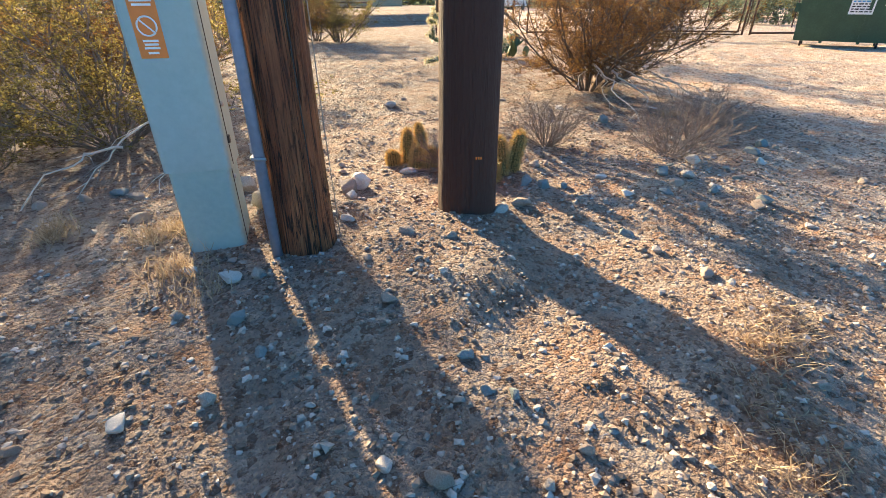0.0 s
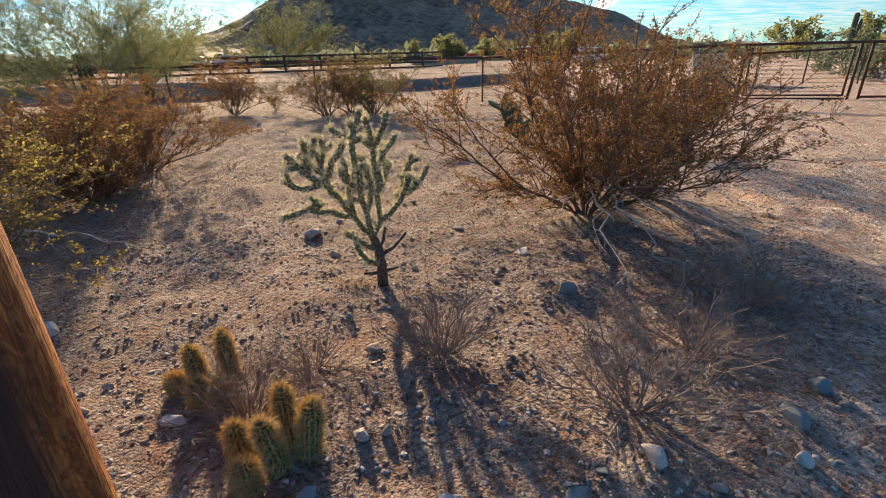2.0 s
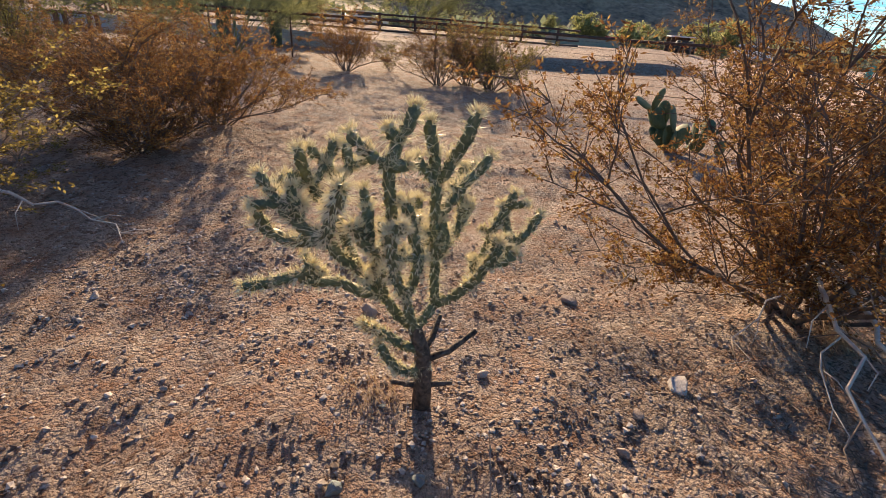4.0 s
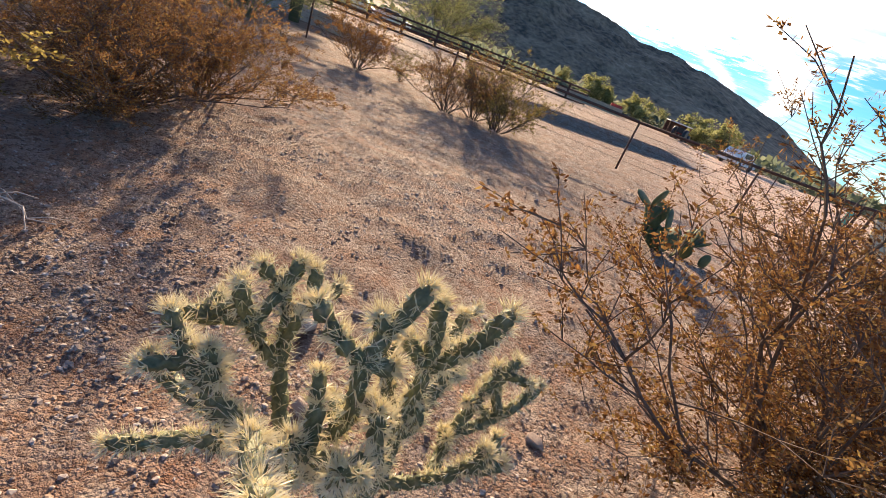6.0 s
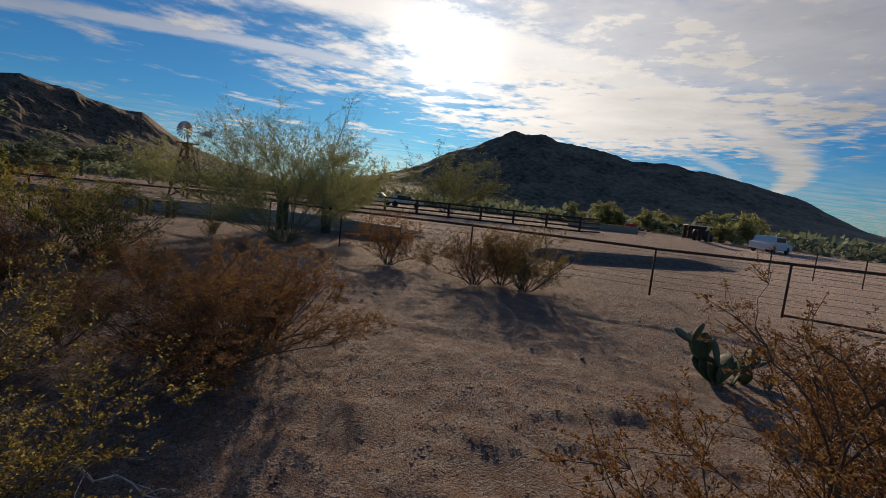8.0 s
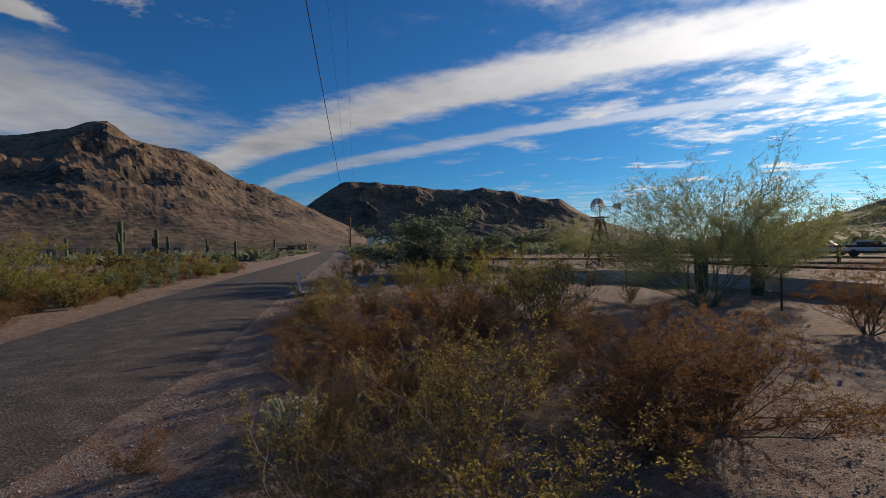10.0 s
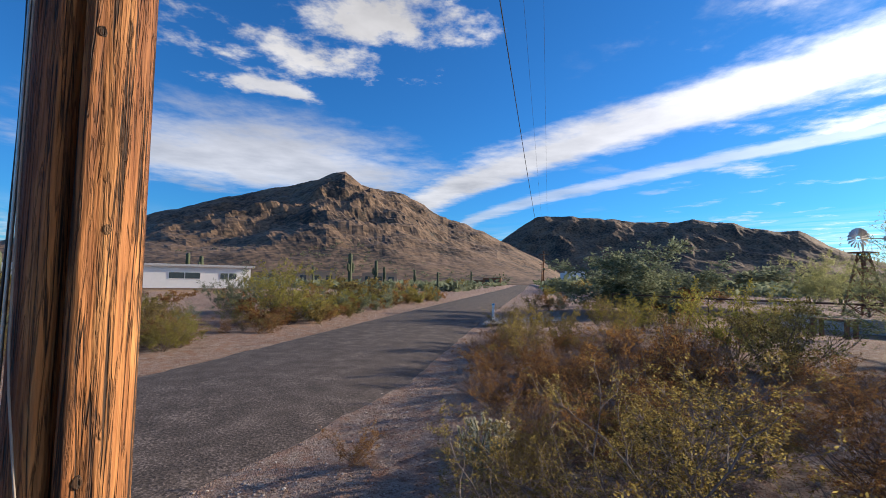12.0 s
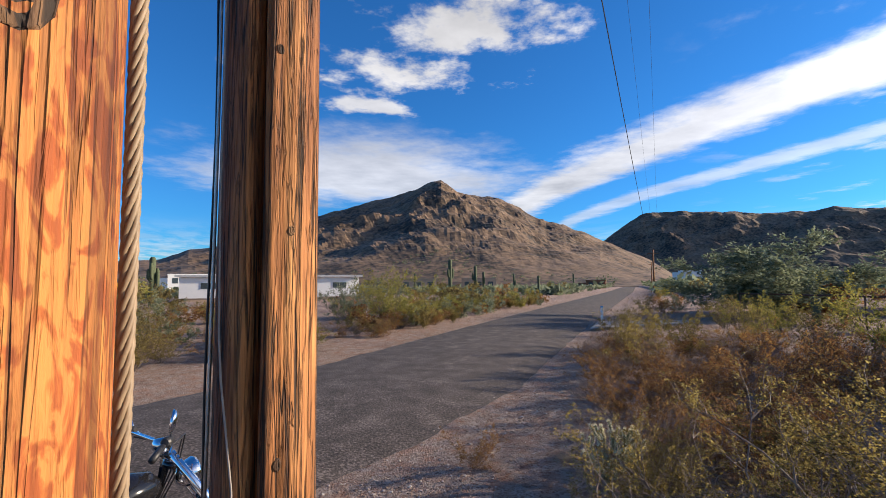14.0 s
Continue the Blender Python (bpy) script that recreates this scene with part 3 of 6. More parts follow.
def mountain(name, ridge, near, far, label, seed, rough=0.4):
    """ridge: (yaw, elevation) of the skyline; near and far: distance of foot and ridge."""
    g = Geo()
    y0, y1, n, m = ridge[0][0], ridge[-1][0], 300, 80
    for i in range(n + 1):
        yaw = y0 + (y1 - y0) * i / n
        e = float(np.interp(yaw, [a for a, _ in ridge], [b for _, b in ridge]))
        sx, cy = -math.sin(radians(yaw)), math.cos(radians(yaw))
        h = math.tan(radians(e)) * far + far * 0.0035 * noise.fractal((yaw * 0.45, seed, 1.0), 1.0, 2.0, 4) * min(1, e / 3)
        wide = sum(float(np.interp(yaw + w, [a for a, _ in ridge], [b for _, b in ridge])) for w in (-5, -4, -3, -2, -1, 0, 1, 2, 3, 4, 5)) / 11
        top, low = h, min(h, math.tan(radians(wide)) * far)
        for j in range(m + 1):
            q = 1.4 * j / m
            h = low + (top - low) * min(1, q) ** 2.5
            r = near + (far - near) * q
            x, y = sx * r + 0.4, cy * r + 3.1
            ridged = noise.ridged_multi_fractal((x / (far * 0.22) + seed, y / (far * 0.22), seed), 0.9, 2.1, 5, 1.0, 2.0) - 1.0
            small = noise.fractal((x / (far * 0.03), y / (far * 0.03), seed), 0.8, 2.2, 4)
            prof = 0.55 * q ** 1.4 + 0.45 * q if q < 1 else max(0.0, 1 - (q - 1) * 1.9)
            mid = math.sin(math.pi * min(1, q)) ** 0.7
            z = h * prof * (1 + rough * 0.5 * ridged * mid) + h * (0.026 if near < 400 else 0.03) * small * min(1, q * 2) * (0.35 + 0.65 * mid) + 1.8 * q - 1.0 + 0.9
            g.v.append((x, y, z - (1.2 if j == 0 or i in (0, n) else 0)))
    for i in range(n):
        for j in range(m):
            a = i * (m + 1) + j
            g.f.append((a, a + 1, a + m + 2, a + m + 1))
    # only the north mountain takes the haze-lightened rock
    return tagged(part(name, g, M_ROCKHAZE if near == 510 else M_ROCKHILL, smooth=False), label, "mountain", kind="structure")


mountain("mountain_west", [(84, 0.3), (87, 2.5), (90, 3.9), (92.2, 4.8), (94.4, 6.0), (96.5, 6.8), (99.8, 7.8), (101.5, 9.0), (104, 10.15), (106.5, 10.6), (109.3, 11.3), (111.3, 12.9), (113.2, 12.2), (116, 11.1), (121, 9.8), (126, 8.1), (130, 6.8), (134, 5.2), (137.5, 4.3), (140, 3.9), (143, 2.7), (147, 2.4), (155, 1.6), (170, 1.0), (185, 0.3)], 210, 520, "sunlit brown rocky desert mountain with scattered brush", 3.3, 0.5)
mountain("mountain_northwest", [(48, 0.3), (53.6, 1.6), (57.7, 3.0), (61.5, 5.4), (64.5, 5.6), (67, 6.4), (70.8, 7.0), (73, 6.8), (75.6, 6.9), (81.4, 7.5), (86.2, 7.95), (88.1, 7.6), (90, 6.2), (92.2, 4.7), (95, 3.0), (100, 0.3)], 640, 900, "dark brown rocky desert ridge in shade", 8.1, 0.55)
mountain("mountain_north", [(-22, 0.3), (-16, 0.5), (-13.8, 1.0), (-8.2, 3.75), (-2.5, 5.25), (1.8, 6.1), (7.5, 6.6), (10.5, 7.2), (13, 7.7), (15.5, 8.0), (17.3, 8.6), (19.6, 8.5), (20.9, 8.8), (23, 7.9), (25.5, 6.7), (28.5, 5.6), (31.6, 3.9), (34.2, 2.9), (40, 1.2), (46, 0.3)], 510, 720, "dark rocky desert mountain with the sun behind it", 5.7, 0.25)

# brush on the slopes, too far to tell apart
rng = random.Random(77)
g = Geo()
for k in range(19000):
    yaw, r = rng.uniform(-50, 155), 70 + 230 * rng.random() ** 1.3
    if k > 11000:
        yaw, r = rng.uniform(-20, 92), 75 + 430 * rng.random() ** 1.2
    x, y = -math.sin(radians(yaw)) * r, math.cos(radians(yaw)) * r
    d = road_side(x, y)
    if -9 < d < 4 or (yaw < 88 and r > 510):
        continue
    q = max(0.0, (r - 210) / 310)
    h = 0 if q <= 0 or yaw < 88 else (float(np.interp(yaw, [88, 100, 111, 121, 134, 150], [2, 8, 12.9, 9.8, 5.2, 2])) / 57.3 * 520) * (0.55 * q ** 1.4 + 0.45 * q)
    s = rng.uniform(0.5, 1.3) * (1.0 if k < 11000 else 1.6)
    for c in range(9 if k < 11000 else 6):
        p = Vector((x + rng.gauss(0, s * 0.45), y + rng.gauss(0, s * 0.45), gz(x, y) + h + rng.uniform(0, 0.9) * s))
        dd = Vector((rng.gauss(0, 1), rng.gauss(0, 1), rng.gauss(0.4, 0.6))).normalized()
        g.leaf(p, dd, dd.orthogonal().normalized(), s * 0.8, s * 0.5)
tagged(part("distant_brush", g, M_LEAF_GREY), "olive desert brush scattered over the far slope", "brush", kind="stuff")

# ---- poles ----
P1, P2 = (-0.482, 2.225), (0.258, 2.555)


def pole_trunk(r0, r1, height, seed, flare):
    """A round timber with an uneven girth, flutes and open cracks."""
    g = Geo()
    sides, rings = 64, 60
    rg = random.Random(seed)
    cracks = [(rg.uniform(0, 2 * math.pi), rg.uniform(0, height * 0.6), rg.uniform(0.6, 3.0), rg.uniform(0.004, 0.013)) for _ in range(16)] + ([(0.44, 0.1, 8.0, 0.03), (0.49, 0.3, 8.0, 0.03), (0.62, 0.4, 5.0, 0.008), (0.95, 0.4, 5.0, 0.007)] if seed == 3 else [])
    for i in range(rings + 1):
        t = i / rings
        z = -0.4 + (height + 0.4) * t ** 1.8
        r = r0 + (r1 - r0) * max(0, z) / height + flare * math.exp(-max(0, z) * 5)
        for k in range(sides):
            a = 2 * math.pi * k / sides
            rr = r * (1 + 0.018 * noise.noise((math.cos(a) * 2, math.sin(a) * 2, z * 0.3 + seed)) + 0.012 * noise.noise((math.cos(a) * 9, math.sin(a) * 9, z * 0.5 + seed)))
            for ca, cz, cl, cd in cracks:
                da = abs((a - ca + math.pi) % (2 * math.pi) - math.pi)
                if da < 0.06 and cz < z < cz + cl:
                    rr -= cd
            g.v.append((rr * math.cos(a), rr * math.sin(a), z))
    for i in range(rings):
        for k in range(sides):
            k2 = (k + 1) % sides
            g.f.append((i * sides + k, i * sides + k2, (i + 1) * sides + k2, (i + 1) * sides + k))
    g.f.append(tuple(rings * sides + k for k in range(sides)))
    return g


def ring_point(r, yaw, z):
    """A point at distance r on the side that faces the given yaw."""
    return (-math.sin(radians(yaw)) * r, math.cos(radians(yaw)) * r, z)


pole1 = tagged(empty("utility_pole", (*P1, gz(*P1))), "weathered brown wooden utility pole with a grey conduit", "utility pole", "poles by the road")
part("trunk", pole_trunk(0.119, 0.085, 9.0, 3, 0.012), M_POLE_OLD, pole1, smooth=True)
con = part("conduit", Geo().tube([ring_point(0.152, 136, -0.2), ring_point(0.148, 136, 1.2), ring_point(0.138, 136, 5.2)], 0.022, 12), M_CONDUIT, pole1, "blue-grey plastic conduit", True)
for z in (0.42, 1.9, 3.4):
    g = Geo()
    pts = [ring_point(0.15 + 0.028 * math.sin(math.pi * k / 8), 136 - 17 + 34 * k / 8, z) for k in range(9)]
    g.tube(pts, 0.007, 6)
    part("strap", g, M_STEEL, con)
wire_pts = [ring_point(0.121 + 0.004 * math.sin(z * 2.1), 228 + 2 * math.sin(z * 3), z) for z in np.arange(1.28, 8.5, 0.18)]
part("ground_wire", Geo().tube(wire_pts, 0.0042, 6), M_STEEL, pole1, "thin bare grey ground wire", True)
part("ground_wire", Geo().tube([ring_point(0.126 + 0.004 * math.sin(z * 5) + 0.012 * max(0, 1 - z), 220, z) for z in np.arange(-0.05, 8.5, 0.2)], 0.003, 6), M_BLACK, pole1, "thin black ground wire", True)
part("guard", Geo().tube([ring_point(0.117, 250, 2.6), ring_point(0.12, 253, 2.0), ring_point(0.121, 258, 1.7), ring_point(0.122, 264, 1.6), ring_point(0.124, 281, 1.38), ring_point(0.128, 288, 1.0), ring_point(0.134, 288, 0.5), ring_point(0.15, 286, -0.1)], 0.0022, 8), M_CONCRETE, pole1, "pale plastic wire guard", True)
part("crossarm", Geo().box((-0.05, -1.1, 8.3), (0.06, 1.1, 8.42)), M_POLE_OLD, pole1)
for yy in (-1.0, -0.5, 1.0):
    part("insulator", Geo().lathe([(0.02, 8.42), (0.05, 8.46), (0.03, 8.5), (0.05, 8.54), (0.02, 8.58)], 10, Matrix.Translation((0, yy, 0))), M_STEEL, pole1, smooth=True)

pole2 = tagged(empty("utility_pole", (*P2, gz(*P2))), "dark creosoted wooden utility pole with a twisted cable", "utility pole", "poles by the road")
part("trunk", pole_trunk(0.143, 0.105, 9.4, 11, 0.006), M_POLE_CREOSOTE, pole2, smooth=True)
cab = part("twisted_cable", Geo().tube([ring_point(0.151, 74, 0.9), ring_point(0.151, 74, 4.0)], 0.004, 6), M_STRAND, pole2, "tan twisted steel strand", True)
for k in range(6):
    pts = []
    for z in np.arange(0.9, 4.0, 0.012):
        a = z * 62 + k * math.pi / 3
        pts.append(Vector(ring_point(0.151, 74, z)) + Vector((math.cos(a) * 0.0048, math.sin(a) * 0.0048, 0)))
    part("strand", Geo().tube(pts, 0.0032, 5), M_STRAND, cab, smooth=True)
for z in (1.0, 2.15, 3.3):
    part("staple", Geo().tube([ring_point(0.12, 68, z), ring_point(0.166, 72, z), ring_point(0.166, 76, z), ring_point(0.12, 80, z)], 0.0035, 6), M_STEEL, cab)
for k in range(3):
    part("mark", Geo().box((-0.006 + k * 0.011, -0.001, 0.0), (0.001 + k * 0.011, 0.002, 0.012), Matrix.Translation((0.035, -0.145, 0.3))), M_STICKER, pole2, "orange inspection mark")

def knot(r, yaw, z, size, parent):
    g = Geo()
    c = Matrix.Translation(ring_point(r, yaw, z)) @ pose(0, 0, 0, -90, 0, yaw) @ Matrix.Diagonal((1, 1.5, 1, 1))
    g.lathe([(size, -0.006), (size * 0.8, 0.0008), (size * 0.55, -0.001), (size * 0.3, 0.0006), (size * 0.1, 0.0)], 14, c)
    part("knot", g, M_KNOT, parent, "dark wood knot", True)


M_KNOT = timber("knot_wood", (0.03, 0.015, 0.008), (0.10, 0.05, 0.022), (0.2, 0.11, 0.05), 0.2)
knot(0.1365, 2, 1.965, 0.03, pole2)
knot(0.142, 350, 1.2, 0.02, pole2)
knot(0.1105, -40, 2.33, 0.009, pole1)
knot(0.1118, -24, 1.92, 0.009, pole1)
knot(0.1138, -36, 1.42, 0.01, pole1)

far_pole = tagged(empty("utility_pole", (-87, 8.0, 0.0)), "distant wooden utility pole beside the road", "utility pole", "poles by the road")
part("trunk", Geo().tube([(0, 0, -0.3), (0, 0, 4), (0, 0, 7.4)], [0.17, 0.15, 0.12], 12), M_POLE_OLD, far_pole, smooth=True)
part("crossarm", Geo().box((-0.05, -0.9, 6.7), (0.05, 0.9, 6.82)), M_POLE_OLD, far_pole)
far2 = tagged(copy_thing(far_pole, Matrix.Translation((-140, 10.5, 0.0))), "distant wooden utility pole beside the road")
for (a, c, r) in (((-0.47, 2.24, 8.0), (-87, 8.0, 6.6), 0.012), ((-0.47, 2.7, 8.1), (-87, 8.4, 6.85), 0.003), ((-0.47, 3.1, 8.1), (-87, 8.8, 6.85), 0.003)):
    a, c = Vector(a), Vector(c)
    pts = [a.lerp(c, k / 40) - Vector((0, 0, 1.3 * 4 * (k / 40) * (1 - k / 40))) for k in range(41)]
    tagged(part("overhead_cable", Geo().tube(pts, r, 5), M_BLACK), "black overhead cable strung between the poles", "cable", "overhead cables")

# ---- pedestal ----
ped = tagged(empty("utility_pedestal", (-0.885, 2.25, gz(-0.885, 2.25) - 0.02), 14), "pale green metal utility pedestal with an orange sticker", "pedestal")


def rounded_box(w, d, z0, z1, r, top=0.0):
    g = Geo()
    ring = []
    for cx, cy, a0 in ((w - r, d - r, 0), (-w + r, d - r, 90), (-w + r, -d + r, 180), (w - r, -d + r, 270)):
        for k in range(5):
            a = radians(a0 + 22.5 * k)
            ring.append((cx + r * math.cos(a), cy + r * math.sin(a)))
    n = len(ring)
    levels = [(z0, 1.0), (z1 - top, 1.0), (z1 - top * 0.4, 0.97), (z1, 0.9)] if top else [(z0, 1.0), (z1, 1.0)]
    for z, s in levels:
        g.v += [(x * s, y * s, z) for x, y in ring]
    for i in range(len(levels) - 1):
        for k in range(n):
            g.f.append((i * n + k, i * n + (k + 1) % n, (i + 1) * n + (k + 1) % n, (i + 1) * n + k))
    g.f.append(tuple(reversed(range(n))))
    g.f.append(tuple((len(levels) - 1) * n + k for k in range(n)))
    return g


part("base", rounded_box(0.118, 0.10, -0.1, 0.42, 0.018), M_PEDLOW, ped, "blue-green painted base")
cover = part("cover", rounded_box(0.13, 0.112, 0.37, 1.04, 0.022, 0.03), M_PED, ped)
part("seam", Geo().box((0.128, -0.068, 0.38), (0.1325, -0.064, 1.0)), M_BLACK, cover)
part("seam", Geo().box((0.117, -0.06, -0.05), (0.1205, -0.056, 0.37)), M_BLACK, ped)
for z in (0.48, 0.62, 0.32):
    part("bolt", Geo().lathe([(0.011, 0), (0.011, 0.006), (0.006, 0.01)], 10, Matrix.Translation((0.13 if z > 0.4 else 0.118, -0.045, z)) @ pose(0, 0, 0, 0, 90, 0)), M_STEEL, cover, smooth=True)
part("hasp", Geo().box((0.129, -0.075, 0.47), (0.139, -0.055, 0.5)), M_BLACK, cover)
stick = part("sticker", Geo().box((-0.085, -0.1145, 0.80), (0.005, -0.1125, 1.0)), M_STICKER, cover, "orange warning sticker with a white prohibition symbol")
g = Geo()
ringp = [(-0.04 + 0.031 * math.cos(2 * math.pi * k / 24), -0.1155, 0.905 + 0.031 * math.sin(2 * math.pi * k / 24)) for k in range(25)]
g.tube(ringp, 0.0032, 6)
g.tube([(-0.062, -0.1155, 0.927), (-0.018, -0.1155, 0.883)], 0.0032, 6)
part("symbol", g, M_WHITE, stick)
for z, w in ((0.985, 0.07), (0.972, 0.06), (0.858, 0.05), (0.846, 0.045), (0.834, 0.05), (0.818, 0.035)):
    part("text_bar", Geo().box((-0.04 - w / 2, -0.1155, z - 0.0035), (-0.04 + w / 2, -0.1143, z + 0.0035)), M_WHITE, stick)

# ---- plants ----
def shrub(seed, name, height, spread, stems, subs, twigs, leaves, leaflen, bark, leafmat, girth=1.0, droop=0.03, start=0.3, leafw=0.55, lean=0.0, trunk_h=0.0, segs=2):
    """A many-stemmed bush or tree, about height metres high."""
    rng = random.Random(seed)
    root = empty(name)
    gb, gl, gt = Geo(), Geo(), Geo()
    single = not name.startswith("desert")

    def wander(geo, p, d, length, segs, r0, r1, sides, wob, lift):
        pts = [p]
        for k in range(segs):
            d = (d + Vector((rng.gauss(0, wob), rng.gauss(0, wob), rng.gauss(0, wob) + lift))).normalized()
            pts.append(pts[-1] + d * length / segs)
        geo.tube(pts, [r0 + (r1 - r0) * k / segs for k in range(segs + 1)], sides, False)
        return pts, d

    for s in range(stems):
        a = rng.uniform(0, 2 * math.pi)
        tilt = rng.uniform(0.12, 1.0) ** 0.8 * spread
        d = Vector((math.cos(a) * math.sin(tilt) + lean, math.sin(a) * math.sin(tilt), math.cos(tilt))).normalized()
        p0 = Vector((math.cos(a) * rng.uniform(0, 0.07) * height, math.sin(a) * rng.uniform(0, 0.07) * height, -0.03))
        ln = height * rng.uniform(0.75, 1.12)
        r = 0.0085 * height * rng.uniform(0.6, 1.3) * girth
        gt = Geo() if single else gt
        pts, _ = wander(gt, p0, d, ln, 7, r, r * 0.3, 6, 0.15, droop)
        if single:
            part("trunk" if trunk_h else "stem", gt, bark, root)
        for b in range(subs):
            k = rng.randint(max(1, int(7 * start)), 7)
            a2 = rng.uniform(0, 2 * math.pi)
            d2 = ((pts[k] - pts[k - 1]).normalized() + Vector((math.cos(a2), math.sin(a2), rng.uniform(-0.1, 0.6))) * 0.8).normalized()
            pts2, _ = wander(gb, pts[k], d2, height * rng.uniform(0.16, 0.4), 4, r * 0.42, r * 0.14, 3, 0.2, droop)
            for c in range(twigs):
                q = pts2[rng.randint(1, 4)]
                d3 = (d2 + Vector((rng.gauss(0, 0.7), rng.gauss(0, 0.7), rng.gauss(0.15, 0.6)))).normalized()
                pts3, _ = wander(gb, q, d3, height * rng.uniform(0.06, 0.17), segs, r * 0.19, r * 0.09, 3, 0.2, 0)
                for l in range((leaves + 3) // 4):
                    t = rng.uniform(0.25, 1) * segs
                    i0 = min(segs - 1, int(t))
                    tuft = pts3[i0].lerp(pts3[i0 + 1], t - i0)
                    for n in range(4):
                        pp = tuft + Vector((rng.gauss(0, 1), rng.gauss(0, 1), rng.gauss(0, 1))) * leaflen * 0.5
                        dd = (d3 * 0.6 + Vector((rng.gauss(0, 1), rng.gauss(0, 1), rng.gauss(0.3, 1)))).normalized()
                        gl.leaf(pp, dd, dd.orthogonal().normalized(), leaflen * rng.uniform(0.6, 1.5), leaflen * leafw)
    if not single:
        part("stem", gt, bark, root)
    part("twig_mass", gb, bark, root)
    if gl.f:
        part("crown", gl, leafmat, root)
    return root


# each kind is built once; the first copy takes the place of the model
KINDS = {
    "rust": lambda: shrub(4, "creosote_bush", 1.3, 1.12, 26, 11, 10, 24, 0.015, M_BARK, M_LEAF, 0.85, 0.02, 0.16),
    "olive": lambda: shrub(14, "creosote_bush", 1.3, 1.12, 22, 10, 8, 20, 0.0165, M_TWIG, M_LEAF_OLIVE, 0.85, 0.025, 0.2),
    "semi": lambda: shrub(61, "creosote_bush", 1.3, 1.1, 18, 9, 7, 16, 0.021, M_BARK, M_LEAF, 0.85, 0.03, 0.16, segs=1),
    "semi_olive": lambda: shrub(62, "creosote_bush", 1.3, 1.05, 18, 9, 7, 16, 0.021, M_BARK, M_LEAF_OLIVE, 0.85, 0.03, 0.16, segs=1),
    "mid_rust": lambda: shrub(21, "creosote_bush", 1.2, 1.05, 12, 8, 5, 8, 0.04, M_BARK, M_LEAF, 0.9, 0.03, 0.16, segs=1),
    "mid_olive": lambda: shrub(22, "creosote_bush", 1.2, 1.0, 12, 8, 5, 8, 0.04, M_BARK, M_LEAF_OLIVE, 0.9, 0.03, 0.16, segs=1),
    "mid_yel": lambda: shrub(23, "brittlebush", 1.2, 0.95, 12, 8, 5, 8, 0.04, M_BARK, M_LEAF_YEL, 0.9, 0.03, 0.16, segs=1),
    "mid_grey": lambda: shrub(24, "saltbush", 1.2, 1.0, 12, 8, 5, 8, 0.04, M_BARK, M_LEAF_GREY, 0.9, 0.03, 0.16, segs=1),
    "far_olive": lambda: shrub(31, "desert_bush", 1.2, 1.0, 6, 5, 3, 6, 0.13, M_BARK, M_LEAF_OLIVE, 0.9, 0.03, 0.12, segs=1),
    "far_grey": lambda: shrub(32, "desert_bush", 1.2, 1.0, 6, 5, 3, 6, 0.13, M_BARK, M_LEAF_GREY, 0.9, 0.03, 0.12, segs=1),
    "far_rust": lambda: shrub(33, "desert_bush", 1.1, 1.1, 6, 5, 3, 6, 0.13, M_BARK, M_LEAF, 0.9, 0.03, 0.12, segs=1),
    "far_green": lambda: shrub(34, "desert_bush", 1.3, 1.0, 6, 5, 3, 6, 0.13, M_PALO, M_LEAF_YEL, 0.9, 0.03, 0.12, segs=1),
    "dead": lambda: shrub(41, "dead_shrub", 0.5, 1.1, 40, 7, 5, 0, 0.01, M_DEAD, None, 1.5, segs=1),
    "dead2": lambda: shrub(42, "dead_shrub", 0.5, 1.25, 34, 7, 5, 0, 0.01, M_DEAD, None, 1.35, segs=1),
    "palo": lambda: shrub(51, "palo_verde_tree", 4.2, 1.0, 36, 16, 13, 7, 0.055, M_PALO, M_LEAF_GREEN, 0.52, 0.0, 0.5, 0.3, 0.0, 1.0, 1),
    "palo_far": lambda: shrub(54, "palo_verde_tree", 4.3, 1.0, 12, 16, 8, 8, 0.14, M_PALO, M_LEAF_GREEN, 0.8, 0.01, 0.3, 0.35, 0.0, 1.0, 1),
    "iron": lambda: shrub(52, "ironwood_tree", 4.2, 1.1, 12, 14, 10, 12, 0.16, M_PALO, M_LEAF_GREY, 1.5, 0.02, 0.25, 0.45, 0.0, 1.0, 1),
    "round": lambda: shrub(53, "shade_tree", 4.5, 1.0, 8, 10, 6, 8, 0.4, M_BARK, M_LEAF_GREEN, 1.6, 0.03, 0.35, 0.6, 0.0, 1.0, 1),
}
MODELS = {}


def plant(kind, x, y, size=1.0, rz=0.0, label="", category="", group="", wide=1.0):
    """One plant of a kind on the ground; size 1 is the kind's own height."""
    m = Matrix.LocRotScale((x, y, gz(x, y) - 0.01), Euler((0, 0, radians(rz))), (size * wide, size * wide, size))
    if kind not in MODELS:
        MODELS[kind] = KINDS[kind]()
        MODELS[kind].matrix_basis = m
        ob = MODELS[kind]
    else:
        base = MODELS[kind]
        ob = copy_thing(base, Matrix())
        ob.matrix_basis = m
    return tagged(ob, label, category, group)


RUST_L, OLIVE_L = "rust-brown creosote bush with dry leaves on dark stems", "olive-yellow creosote bush with small resinous leaves"
